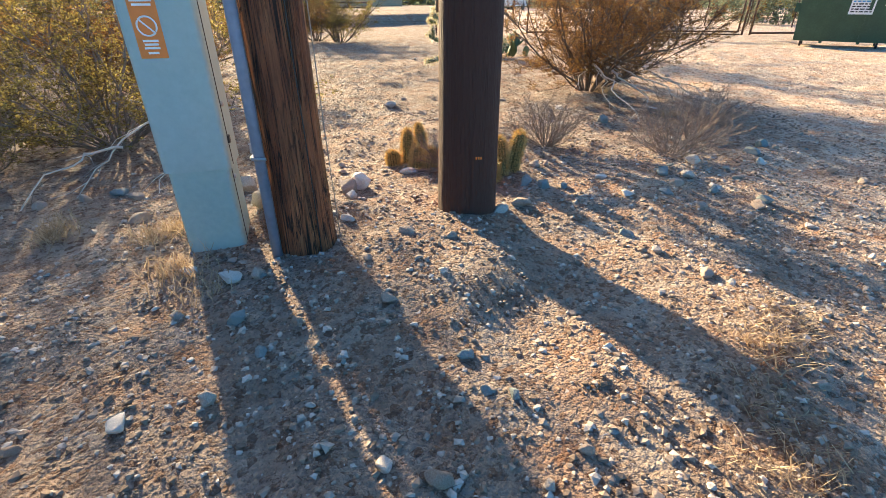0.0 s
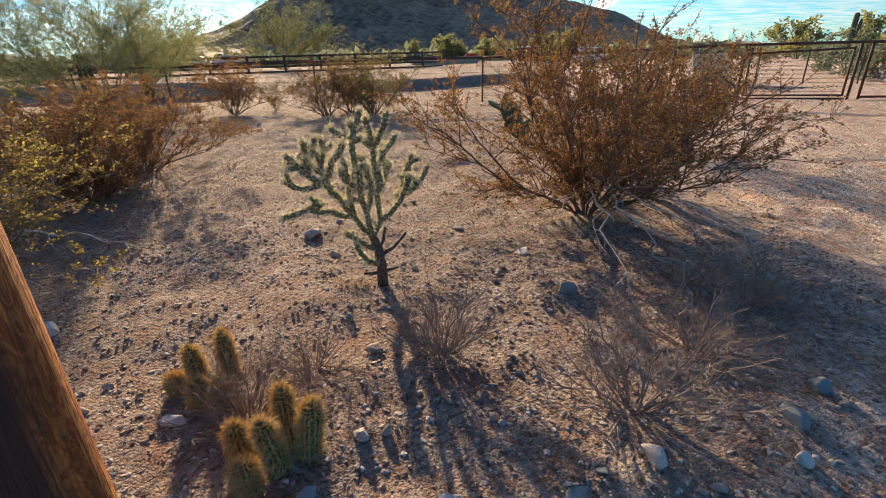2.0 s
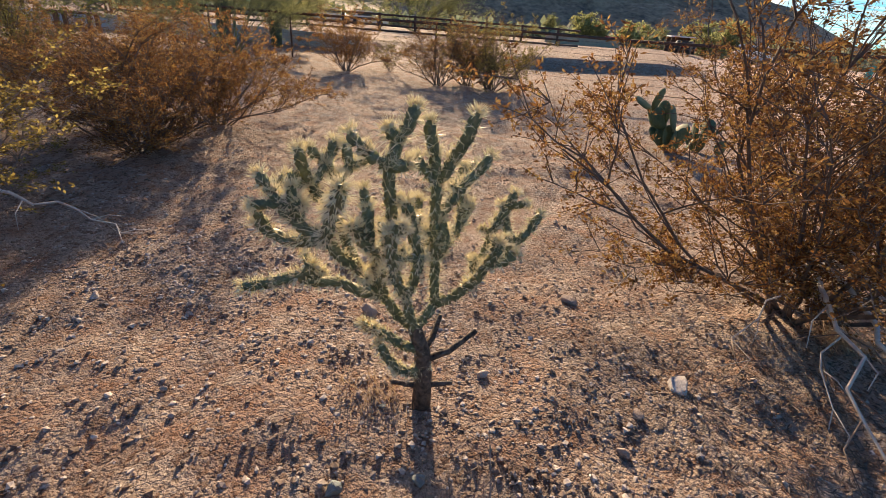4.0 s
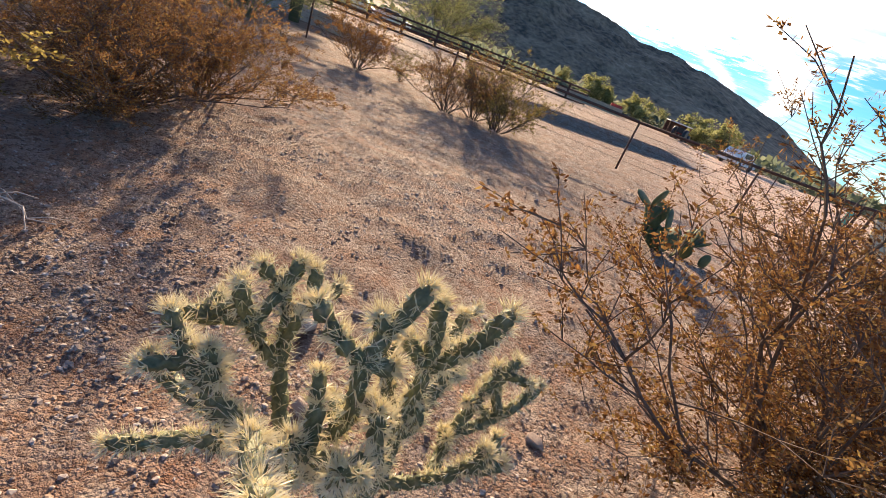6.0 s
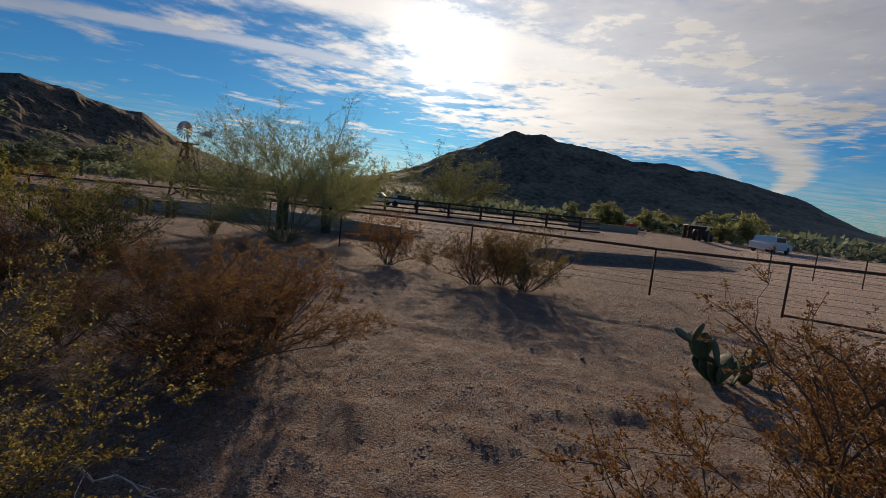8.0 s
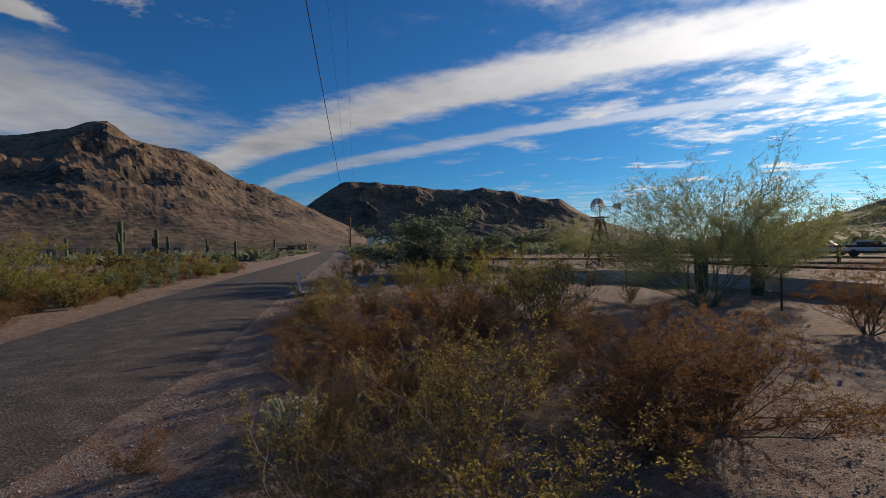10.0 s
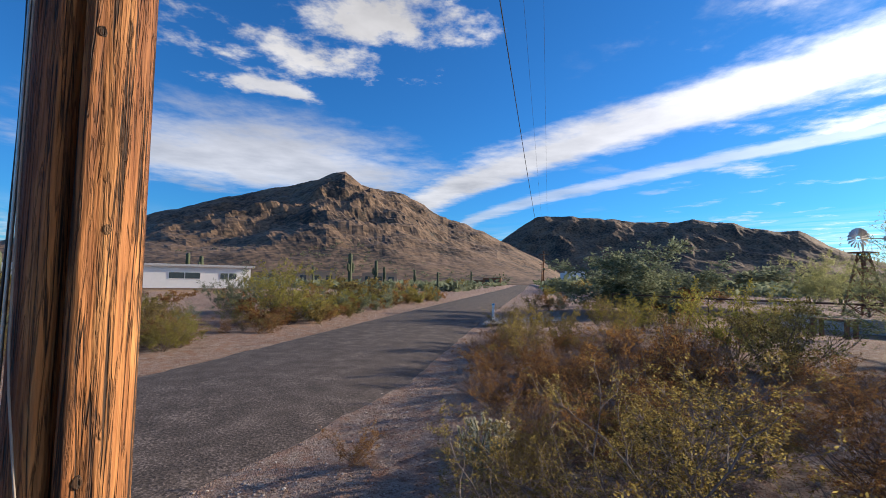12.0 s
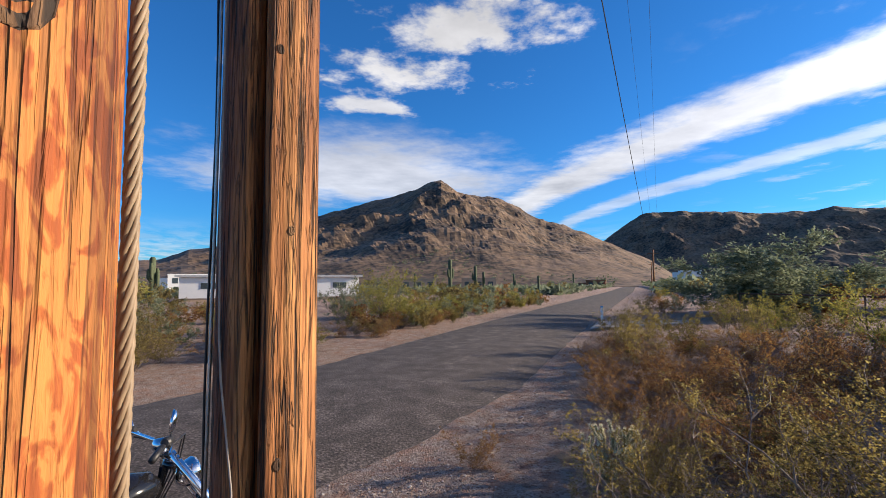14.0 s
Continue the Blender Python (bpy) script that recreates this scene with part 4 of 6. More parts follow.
for kind, x, y, s, rz, w in (("rust", 1.82, 6.1, 1.12, 20, 1.12), ("semi", 2.4, 6.9, 0.95, 100, 1.1), ("semi", 3.3, 9.1, 0.95, 70, 1.15), ("rust", -3.4, 6.15, 0.82, 130, 1.4), ("semi", -3.75, 7.35, 0.82, 200, 1.3), ("semi", -4.5, 6.7, 0.8, 300, 1.25), ("semi", -6.9, 7.6, 0.6, 10, 1.2)):
    plant(kind, x, y, s, rz, RUST_L, "bush", "creosote bushes", w)
for x, y, s, rz, w in ((-2.45, 3.95, 0.86, 15, 1.5), (-2.9, 3.2, 0.42, 80, 1.4), (-4.1, 4.7, 0.4, 140, 1.4), (-5.0, 5.7, 0.5, 220, 1.2), (-5.6, 4.9, 0.45, 40, 1.2), (-4.9, 3.75, 0.45, 10, 1.3), (-4.0, 3.3, 0.4, 70, 1.3)):
    plant("olive" if x > -4.0 else "semi" if x in (-5.6, -4.9) else "semi_olive", x, y, s, rz, RUST_L if x in (-5.6, -4.9) else OLIVE_L, "bush", "creosote bushes", w)


def dead_limb(x, y, z, dx, dy, seed, r=0.012):
    """A bleached crooked branch that arches from (x, y, z) down to the soil dx, dy away, with side twigs."""
    rg = random.Random(seed)
    root = tagged(empty("dead_branch", (x, y, gz(x, y))), "bleached crooked dead branch hanging from the bush to the soil", "branch", "dead branches")
    n, pts = 9, []
    for k in range(n + 1):
        t = k / n
        q = Vector((dx * t + rg.gauss(0, 0.028) * (0 < k), dy * t + rg.gauss(0, 0.028) * (0 < k), 0))
        q.z = gz(x + q.x, y + q.y) - gz(x, y) + z * (1 - t) ** 1.3 + 0.09 * math.sin(math.pi * t) + rg.uniform(0, 0.02)
        pts.append(q)
    part("stem", Geo().tube(pts, [r * (1 - 0.75 * k / n) for k in range(n + 1)], 7), M_BLEACH, root, smooth=True)
    for k in range(2, n):
        d = (pts[k + 1] - pts[k]).normalized()
        side = Vector((-d.y, d.x, rg.uniform(-0.1, 0.4))) * rg.choice((-1, 1))
        ln = rg.uniform(0.12, 0.34)
        a = pts[k] + (d * 0.8 + side * 0.7).normalized() * ln * 0.5
        e = a + (d + side * 0.3 + Vector((rg.gauss(0, 0.3), rg.gauss(0, 0.3), -0.25))).normalized() * ln * 0.5
        e.z = max(e.z, gz(x + e.x, y + e.y) - gz(x, y) + 0.006)
        part("twig", Geo().tube([pts[k], a, e], [r * 0.38, r * 0.28, r * 0.12], 5), M_BLEACH if rg.random() < 0.6 else M_TWIG, root, smooth=True)
    return root


for k, (x, y, z, dx, dy, r) in enumerate(((1.8, 5.95, 0.3, 0.12, -1.3, 0.011), (1.82, 5.95, 0.34, 0.46, -0.95, 0.014), (1.84, 5.98, 0.28, 0.02, -0.72, 0.008), (1.86, 5.98, 0.36, 0.85, -0.8, 0.01), (1.9, 6.0, 0.4, 1.1, -0.4, 0.009), (1.78, 5.98, 0.3, -0.3, -0.6, 0.007), (-1.62, 3.75, 0.24, 0.05, -0.75, 0.008), (-1.9, 3.8, 0.3, -0.15, -0.9, 0.009), (2.5, 6.0, 0.2, 0.5, -0.7, 0.009), (-2.3, 4.6, 0.3, 0.6, 0.35, 0.01), (-1.95, 3.3, 0.2, -0.3, -0.55, 0.009), (-2.5, 4.3, 0.3, 0.75, -0.1, 0.009))):
    dead_limb(x, y, z, dx, dy, 300 + k, r)
for kind, x, y, s, rz, w in (("dead", 0.92, 3.86, 0.72, 0, 1.0), ("dead2", 1.78, 3.62, 0.8, 40, 1.1), ("dead2", 2.15, 4.1, 0.75, 160, 1.2), ("dead", 0.2, 3.35, 0.55, 90, 1.1), ("dead2", 0.35, 3.65, 0.5, 130, 1.2), ("dead", 2.6, 4.7, 0.6, 210, 1.3)):
    plant(kind, x, y, s, rz, "grey leafless dead shrub of fine tangled twigs", "shrub", "dead shrubs", w)
for kind, x, y, s, rz in (("semi", -6.6, 13.9, 0.95, 0), ("semi", -3.75, 13.4, 0.85, 60), ("semi_olive", -2.7, 14.0, 1.05, 120), ("semi", -3.3, 14.0, 0.9, 30), ("mid_olive", -6.0, 15.0, 0.6, 70),
                          ("mid_yel", -12.4, 8.6, 1.45, 0), ("mid_yel", -10.6, 8.9, 1.2, 90), ("mid_yel", -14.2, 9.4, 1.3, 150), ("mid_olive", -9.2, 8.0, 1.1, 30), ("mid_rust", -7.6, 6.2, 0.8, 200),
                          ("mid_rust", -8.9, 5.6, 0.85, 10), ("mid_rust", -10.6, 6.4, 0.8, 100), ("mid_rust", -7.0, 4.6, 0.7, 45), ("mid_rust", -8.2, 3.8, 0.65, 250), ("mid_olive", -10.2, 3.2, 0.75, 0), ("mid_rust", -9.6, 2.5, 0.5, 80),
                          ("mid_olive", -12.0, 4.4, 0.8, 60), ("mid_olive", -13.2, 2.9, 0.85, 130), ("mid_olive", -14.8, 3.6, 0.8, 190), ("mid_rust", -11.4, 5.4, 0.7, 20), ("mid_olive", -15.0, 6.0, 1.0, 300), ("mid_yel", -17.2, 7.0, 1.0, 40),
                          ("mid_olive", -13.2, 7.2, 0.9, 260), ("mid_yel", -19.0, 8.2, 1.1, 20), ("mid_olive", -20.5, 6.6, 0.9, 75), ("mid_rust", -6.2, 2.9, 0.5, 170), ("mid_rust", -5.6, 4.3, 0.6, 95), ("mid_rust", -4.3, 1.55, 0.32, 15),
                          ("mid_olive", -17.6, 3.2, 0.6, 10), ("mid_olive", -27.5, 4.2, 0.8, 80), ("mid_rust", -29, 5.2, 0.9, 200), ("mid_grey", -31, 6.0, 0.9, 20),
                          ("mid_olive", -4.5, 18.0, 0.5, 0), ("mid_rust", -9.2, 11.0, 0.35, 40), ("mid_rust", -7.6, 12.3, 0.3, 90), ("mid_olive", -12.5, 12.6, 0.5, 180)):
    plant(kind, x, y, s, rz, RUST_L if "rust" in kind or kind == "semi" else OLIVE_L if "olive" in kind else "yellow-green desert bush in dry soil" if "yel" in kind else "grey-green desert bush beside the road", "bush", "desert bushes", 1.3 if kind.startswith("semi") else 1.0)
rng = random.Random(31)
for k in range(84):
    x, y = rng.uniform(-14, -4.4), rng.uniform(2.0, 8.0)
    if road_side(x, y) < 0.8 or (x > -6.5 and y > 5) or (y > 7 and x > -8):
        continue
    kind = rng.choice(("mid_rust", "mid_rust", "mid_olive", "dead", "dead2", "mid_rust"))
    sz = rng.uniform(0.3, 0.5) if kind.startswith("mid") else rng.uniform(0.7, 1.2)
    plant(kind, x, y, sz, rng.uniform(0, 360), "grey leafless dead shrub of fine tangled twigs" if kind.startswith("dead") else "low rust-brown desert bush" if kind == "mid_rust" else "low olive desert bush", "bush" if kind.startswith("mid") else "shrub", "desert bushes" if kind.startswith("mid") else "dead shrubs", 1.25)
# south side of the road
rng = random.Random(12)
for k in range(64):
    x = -5.5 - 2.9 * k ** 0.62 - rng.uniform(0, 2.0)
    y = road_y(x) - 5.9 - rng.uniform(0, 1.6) - rng.random() ** 2 * 7
    kind = rng.choice(("mid_olive", "mid_grey", "mid_olive", "mid_yel", "mid_rust"))
    if x < -16:
        kind = {"mid_yel": "far_green"}.get(kind, kind.replace("mid", "far"))
    plant(kind, x, y, rng.uniform(0.45, 0.85), rng.uniform(0, 360), {"olive": OLIVE_L, "rust": RUST_L, "yel": "yellow-green desert bush in dry soil", "green": "yellow-green desert bush in dry soil", "grey": "grey-green desert bush beside the road"}[kind.split("_")[1]], "bush", "desert bushes")
for k in range(46):
    x = -6.5 - 34 * (k / 46) ** 1.15 - rng.uniform(0, 1.0)
    y = road_y(x) - 6.2 - rng.uniform(0, 2.6)
    kind = rng.choice(("mid_olive", "mid_yel", "mid_rust")) if x > -20 else rng.choice(("far_olive", "far_grey", "far_green", "far_rust"))
    plant(kind, x, y, rng.uniform(0.4, 0.75), rng.uniform(0, 360), {"olive": OLIVE_L, "rust": RUST_L, "yel": "yellow-green desert bush in dry soil", "green": "yellow-green desert bush in dry soil", "grey": "grey-green desert bush beside the road"}[kind.split("_")[1]], "bush", "desert bushes", 1.3)
for k in range(62):
    yaw, r = rng.uniform(114, 152), 10 + 34 * rng.random()
    x, y = 0.4 - math.sin(radians(yaw)) * r, 3.0 + math.cos(radians(yaw)) * r
    if road_side(x, y) > -6.3:
        continue
    kind = rng.choice(("mid_olive", "mid_rust", "mid_yel", "mid_rust")) if r < 17 else rng.choice(("far_olive", "far_grey", "far_green", "far_rust", "far_rust"))
    plant(kind, x, y, rng.uniform(0.35, 0.8), rng.uniform(0, 360), {"olive": OLIVE_L, "rust": RUST_L, "yel": "yellow-green desert bush in dry soil", "green": "yellow-green desert bush in dry soil", "grey": "grey-green desert bush across the road"}[kind.split("_")[1]], "bush", "desert bushes", 1.35)
for x, y, s, kind in ((-17.3, -5.8, 1.75, "mid_yel"), (-19.4, -6.8, 1.9, "mid_yel"), (-20.2, -10.2, 1.6, "mid_grey"), (-22.0, -9.6, 1.5, "mid_grey"), (-6.3, -7.2, 1.0, "mid_olive"), (-8.0, -8.2, 1.0, "mid_olive"), (-13, -16, 1.5, "mid_olive"), (-9.0, -10.5, 0.9, "mid_grey")):
    plant(kind, x, y, s, x * 40, "tall yellow-green bush across the road" if kind == "mid_yel" else "tall grey-green bush across the road", "bush", "desert bushes")
for k in range(64):
    yaw = rng.choice((rng.uniform(94, 150), rng.uniform(94, 150), rng.uniform(62, 86)))
    r = rng.uniform(26, 120)
    x, y = -math.sin(radians(yaw)) * r, math.cos(radians(yaw)) * r
    d = road_side(x, y)
    if -8 < d < 3:
        continue
    kind = rng.choice(("far_olive", "far_grey", "far_rust", "far_green", "far_olive"))
    plant(kind, x, y, rng.uniform(0.7, 1.5), rng.uniform(0, 360), "distant desert bush on the flat below the mountain", "bush", "distant bushes", rng.uniform(0.9, 1.5))
for k in range(20):
    yaw, r = rng.uniform(-45, -14), rng.uniform(24, 60)
    plant(rng.choice(("far_olive", "far_grey", "far_rust")), -math.sin(radians(yaw)) * r + 3, math.cos(radians(yaw)) * r, rng.uniform(0.7, 1.3), rng.uniform(0, 360), "distant desert bush behind the wire fence", "bush", "distant bushes")
plant("palo", -11.4, 14.6, 0.84, 0, "large palo verde tree with a fine airy crown", "tree", "trees", 1.1)
plant("palo_far", -15.5, 21.5, 0.8, 140, "large palo verde tree with a fine airy crown", "tree", "trees", 1.0)
plant("palo_far", -23.0, 47.5, 1.45, 60, "round palo verde tree behind the rail fence", "tree", "trees", 1.1)
plant("iron", -28.5, 10.6, 0.8, 0, "dense grey-green ironwood tree near the road", "tree", "trees", 2.0)
plant("iron", -33.0, 12.5, 0.65, 120, "dense grey-green ironwood tree near the road", "tree", "trees", 1.0)
plant("palo_far", -45.0, 29.0, 0.9, 200, "palo verde tree beyond the windmill", "tree", "trees", 1.0)
for yaw, r, s in ((8.9, 68, 0.75), (7.4, 66, 0.6), (4.6, 70, 0.65), (-2.6, 68, 0.8), (-5.3, 64, 0.85), (13.5, 72, 0.7), (2.2, 74, 0.6), (-26, 60, 0.8), (-31, 66, 0.9), (-35, 55, 0.8)):
    plant("round", -math.sin(radians(yaw)) * r + 0.6, math.cos(radians(yaw)) * r + 3, s * 0.72, yaw * 31, "distant green shade tree in the ranch yard", "tree", "yard trees", 1.2)


def joint(pts, r0, r1, root, skin, spine, nsp, slen, rg, tip=True):
    """One cactus joint: a knobbly stem with clusters of spines."""
    rg = random.Random(int(1000 * abs(pts[0][0] + 3 * pts[-1][2])))
    g, gs = Geo(), Geo()
    pts = [Vector(p) for p in pts]
    length = sum((pts[k + 1] - pts[k]).length for k in range(len(pts) - 1))
    rings = max(6, int(length / 0.012))
    sides = 10

    def at(t):
        f = t * (len(pts) - 1)
        k = min(len(pts) - 2, int(f))
        return pts[k].lerp(pts[k + 1], f - k), (pts[k + 1] - pts[k]).normalized()

    base = len(g.v)
    for i in range(rings + 1):
        t = i / rings
        p, d = at(t)
        a = d.orthogonal().normalized()
        b = d.cross(a)
        r = r0 + (r1 - r0) * t
        if tip:
            r *= math.sqrt(max(0.05, 1 - max(0, (t - 0.86) / 0.14) ** 2))
        r *= 0.8 + 0.2 * min(1, t * 10)
        for k in range(sides):
            th = 2 * math.pi * k / sides + (i % 2) * math.pi / sides
            bump = 1.2 if (k + i // 2) % 2 else 0.84
            g.v.append(p + (a * math.cos(th) + b * math.sin(th)) * r * bump)
    for i in range(rings):
        for k in range(sides):
            k2 = (k + 1) % sides
            g.f.append((base + i * sides + k, base + i * sides + k2, base + (i + 1) * sides + k2, base + (i + 1) * sides + k))
    g.f.append(tuple(base + rings * sides + k for k in range(sides)))
    rows = max(3, int(length / 0.022))
    for i in range(rows + (2 if tip else 0)):
        t = min(1.0, (i + 0.6) / rows)
        p, d = at(t)
        a = d.orthogonal().normalized()
        b = d.cross(a)
        r = (r0 + (r1 - r0) * t) * (0.95 if i < rows else 0.4)
        for k in range(5):
            th = 2 * math.pi * (k + 0.5 * (i % 2)) / 5 + rg.gauss(0, 0.12)
            out = a * math.cos(th) + b * math.sin(th)
            q = p + out * r
            for s in range(nsp + (3 if t > 0.8 else 0)):
                dd = (out + d * (0.25 + (0.8 if t > 0.85 else 0)) + Vector((rg.gauss(0, 0.55), rg.gauss(0, 0.55), rg.gauss(0, 0.55)))).normalized()
                w = dd.orthogonal().normalized()
                ln, wd = slen * rg.uniform(0.6, 1.25), 0.0013
                v0 = len(gs.v)
                w2 = dd.cross(w)
                gs.v += [q + w * wd, q - w * wd * 0.5 + w2 * wd * 0.86, q - w * wd * 0.5 - w2 * wd * 0.86, q + dd * ln]
                gs.f += [(v0, v0 + 1, v0 + 3), (v0 + 1, v0 + 2, v0 + 3), (v0 + 2, v0, v0 + 3)]
    j = part("joint", g, skin, root, smooth=True)
    part("spine_cover", gs, spine, j)
    return j


def cholla(name, x, y, size, seed, arms, spine):
    """A tree cholla: a woody trunk and forked, jointed arms."""
    rg = random.Random(seed)
    root = empty(name, (x, y, gz(x, y) - 0.01), 0, size)
    crown = Vector((-0.03, -0.02, 0.26))
    tr = [Vector((0, 0, -0.05)), Vector((0.0, 0, 0.1)), Vector((-0.01, 0, 0.18)), crown]
    part("trunk", Geo().tube(tr, [0.034, 0.03, 0.028, 0.024], 10), M_CHOLLA_OLD, root, "dark woody trunk", True)

    def grow(p, d, level, length, r):
        bend = Vector((rg.gauss(0, 0.14), rg.gauss(0, 0.14), 0.16 if level else 0.1))
        mid = p + d * length * 0.5
        d2 = (d + bend).normalized()
        end = mid + d2 * length * 0.5
        joint([p, mid, end], r, r * 0.92, root, M_CHOLLA, spine, 5 if level else 3, 0.034 if level else 0.022, rg, level >= 1)
        if level >= 3 or (level == 2 and rg.random() < 0.35):
            return
        n = 2 if level < 1 else 1
        for k in range(n + (1 if rg.random() < 0.45 else 0)):
            a = rg.uniform(0, 2 * math.pi)
            side = Vector((math.cos(a), math.sin(a), 0.25))
            nd = (d2 * rg.uniform(0.5, 0.9) + side * rg.uniform(0.4, 0.8) + Vector((0, 0, 0.12))).normalized()
            start = end if k == 0 else mid.lerp(end, rg.uniform(0.2, 1.0))
            grow(start - nd * 0.006, nd, level + 1, rg.uniform(0.13, 0.22), r * rg.uniform(0.85, 1.0))

    for side, depth, lift, length, low in arms:
        d = Vector((side * 0.8 - depth * 0.35, side * 0.36 + depth * 0.8, lift * 1.35 + 0.15)).normalized()
        p = tr[1].lerp(tr[3], low)
        grow(p, d, 0, length, 0.018)
    return root


# the large cholla: limbs grow from a node of an earlier limb; nodes run across, away and up from its foot
ch = empty("cholla_cactus", (0.416, 4.565, 0.035), 24)
CH_RG = random.Random(5)
CH_NODES = {"t": [Vector((0, 0, -0.05)), Vector((0.0, 0.0, 0.11)), Vector((-0.01, 0, 0.21)), Vector((-0.04, -0.01, 0.31))]}
part("trunk", Geo().tube(CH_NODES["t"] + [Vector((-0.05, -0.02, 0.34))], [0.036, 0.031, 0.029, 0.024, 0.014], 12), M_CHOLLA_OLD, ch, "dark woody trunk", True)
for yaw, z, ln, rise in ((80, 0.06, 0.11, 0.01), (60, 0.17, 0.2, 0.12), (-70, 0.05, 0.12, 0.0), (20, 0.22, 0.13, 0.12)):
    d = Vector((math.sin(radians(yaw)), 0.3 * math.cos(radians(yaw)), 0)) * ln
    part("dead_stub", Geo().tube([Vector((0, 0, z)), Vector((0, 0, z)) + d * 0.5 + Vector((0, 0, rise * 0.3)), Vector((0, 0, z)) + d + Vector((0, 0, rise))], [0.014, 0.011, 0.008], 7), M_CHOLLA_OLD, ch, "dry dead branch stub", True)


def limb(name, parent, node, *ends):
    """A run of joints from a node of the parent limb to each end in turn, with young joints on the outer ones."""
    p = CH_NODES[parent][node]
    CH_NODES[name] = []
    for k, e in enumerate(ends):
        e = Vector(e)
        run, old = e - p, len(name) == 1 and k == 0
        mid = p + run * 0.5 + Vector((run.x, run.y, 0)) * 0.08 - Vector((0, 0, 0.008))
        joint([p - run * 0.05, mid, e], 0.0165 if old else 0.0145, 0.0145, ch, M_CHOLLA, M_SPINE, 4 if old else 6, 0.02 if old else 0.03, CH_RG, True)
        for i in range(0 if old or e.z > 0.85 else CH_RG.choice((0, 1, 1, 2))):
            q = p.lerp(e, CH_RG.uniform(0.4, 0.9))
            out = Vector((CH_RG.gauss(0, 1), CH_RG.gauss(0, 1), CH_RG.uniform(0.1, 1.2))).normalized() * CH_RG.uniform(0.04, 0.09)
            joint([q, q + out * 0.5, q + out], 0.0115, 0.011, ch, M_CHOLLA, M_SPINE, 5, 0.025, CH_RG, True)
        p = e
        CH_NODES[name].append(e)


limb("a", "t", 3, (-0.14, -0.06, 0.46), (-0.21, -0.14, 0.6), (-0.28, -0.2, 0.71))
limb("a1", "a", 2, (-0.23, -0.34, 0.85), (-0.17, -0.5, 0.96))
limb("a2", "a", 2, (-0.37, -0.19, 0.76), (-0.42, -0.17, 0.82), (-0.46, -0.15, 0.86))
limb("a3", "a", 2, (-0.39, -0.15, 0.67), (-0.49, -0.13, 0.72))
limb("a4", "a2", 0, (-0.35, -0.2, 0.82))
limb("b", "a", 0, (-0.16, -0.12, 0.63), (-0.11, -0.16, 0.76), (-0.12, -0.2, 0.92))
limb("b1", "b", 2, (-0.1, -0.18, 0.98), (-0.06, -0.15, 1.06))
limb("b2", "b", 2, (-0.17, -0.2, 0.95), (-0.22, -0.18, 0.99))
limb("b3", "b", 2, (-0.07, -0.2, 0.93))
limb("b4", "b1", 0, (-0.12, -0.2, 1.01))
limb("c", "a", 1, (-0.28, -0.04, 0.71), (-0.3, 0.01, 0.81))
limb("c1", "c", 1, (-0.33, 0.03, 0.85), (-0.38, 0.03, 0.89))
limb("c2", "c1", 0, (-0.31, 0.06, 0.91))
limb("c3", "c", 1, (-0.26, 0.05, 0.84), (-0.28, 0.06, 0.9))
limb("c4", "c3", 0, (-0.22, 0.09, 0.86))
limb("c5", "c", 0, (-0.36, -0.05, 0.81), (-0.37, -0.1, 0.92))
limb("d", "a", 0, (-0.27, -0.08, 0.51), (-0.39, -0.13, 0.55), (-0.53, -0.18, 0.53))
limb("d1", "d", 1, (-0.33, -0.15, 0.6))
limb("e", "t", 2, (-0.14, -0.06, 0.32), (-0.2, -0.1, 0.38))
limb("e1", "t", 1, (-0.09, -0.05, 0.17), (-0.15, -0.09, 0.3))
limb("f", "t", 3, (-0.07, -0.1, 0.49), (-0.03, -0.15, 0.65), (-0.07, -0.2, 0.83))
limb("f1", "f", 0, (-0.1, -0.2, 0.64), (-0.1, -0.3, 0.79))
limb("f2", "f", 1, (-0.16, -0.22, 0.7), (-0.19, -0.26, 0.78))
limb("f3", "f2", 0, (-0.17, -0.2, 0.81))
limb("g", "t", 3, (0.02, 0.03, 0.39), (0.01, 0.02, 0.57), (0, -0.03, 0.72), (0, -0.07, 0.85))
limb("g1", "g", 3, (-0.01, -0.09, 0.93), (-0.03, -0.11, 1.02))
limb("g2", "g", 3, (0.04, -0.09, 0.92), (0.09, -0.12, 1.05))
limb("g3", "g", 3, (-0.06, -0.1, 0.92))
limb("g4", "g", 2, (0.08, 0.05, 0.81), (0.16, 0.1, 0.89))
limb("g5", "g", 1, (0.09, 0.15, 0.64), (0.11, 0.18, 0.71))
limb("g6", "g", 1, (0.04, 0, 0.64), (0.02, -0.02, 0.72))
limb("g7", "g5", 0, (0.08, 0.22, 0.82))
limb("h", "g", 0, (0.12, 0, 0.48), (0.17, -0.03, 0.58), (0.2, -0.06, 0.67))
limb("h1", "h", 0, (0.17, 0.16, 0.49), (0.29, 0.22, 0.54))
limb("h2", "h1", 1, (0.23, 0.24, 0.69))
limb("h3", "h1", 1, (0.38, 0.27, 0.65))
limb("h4", "h1", 0, (0.21, 0.2, 0.62), (0.27, 0.22, 0.74))
limb("h5", "g", 1, (-0.05, 0.1, 0.63), (-0.06, 0.14, 0.72))
limb("c6", "c5", 0, (-0.47, -0.09, 0.81))
limb("h6", "h", 1, (0.26, -0.02, 0.62))
tagged(ch, "branching cholla cactus with pale backlit spines", "cactus")
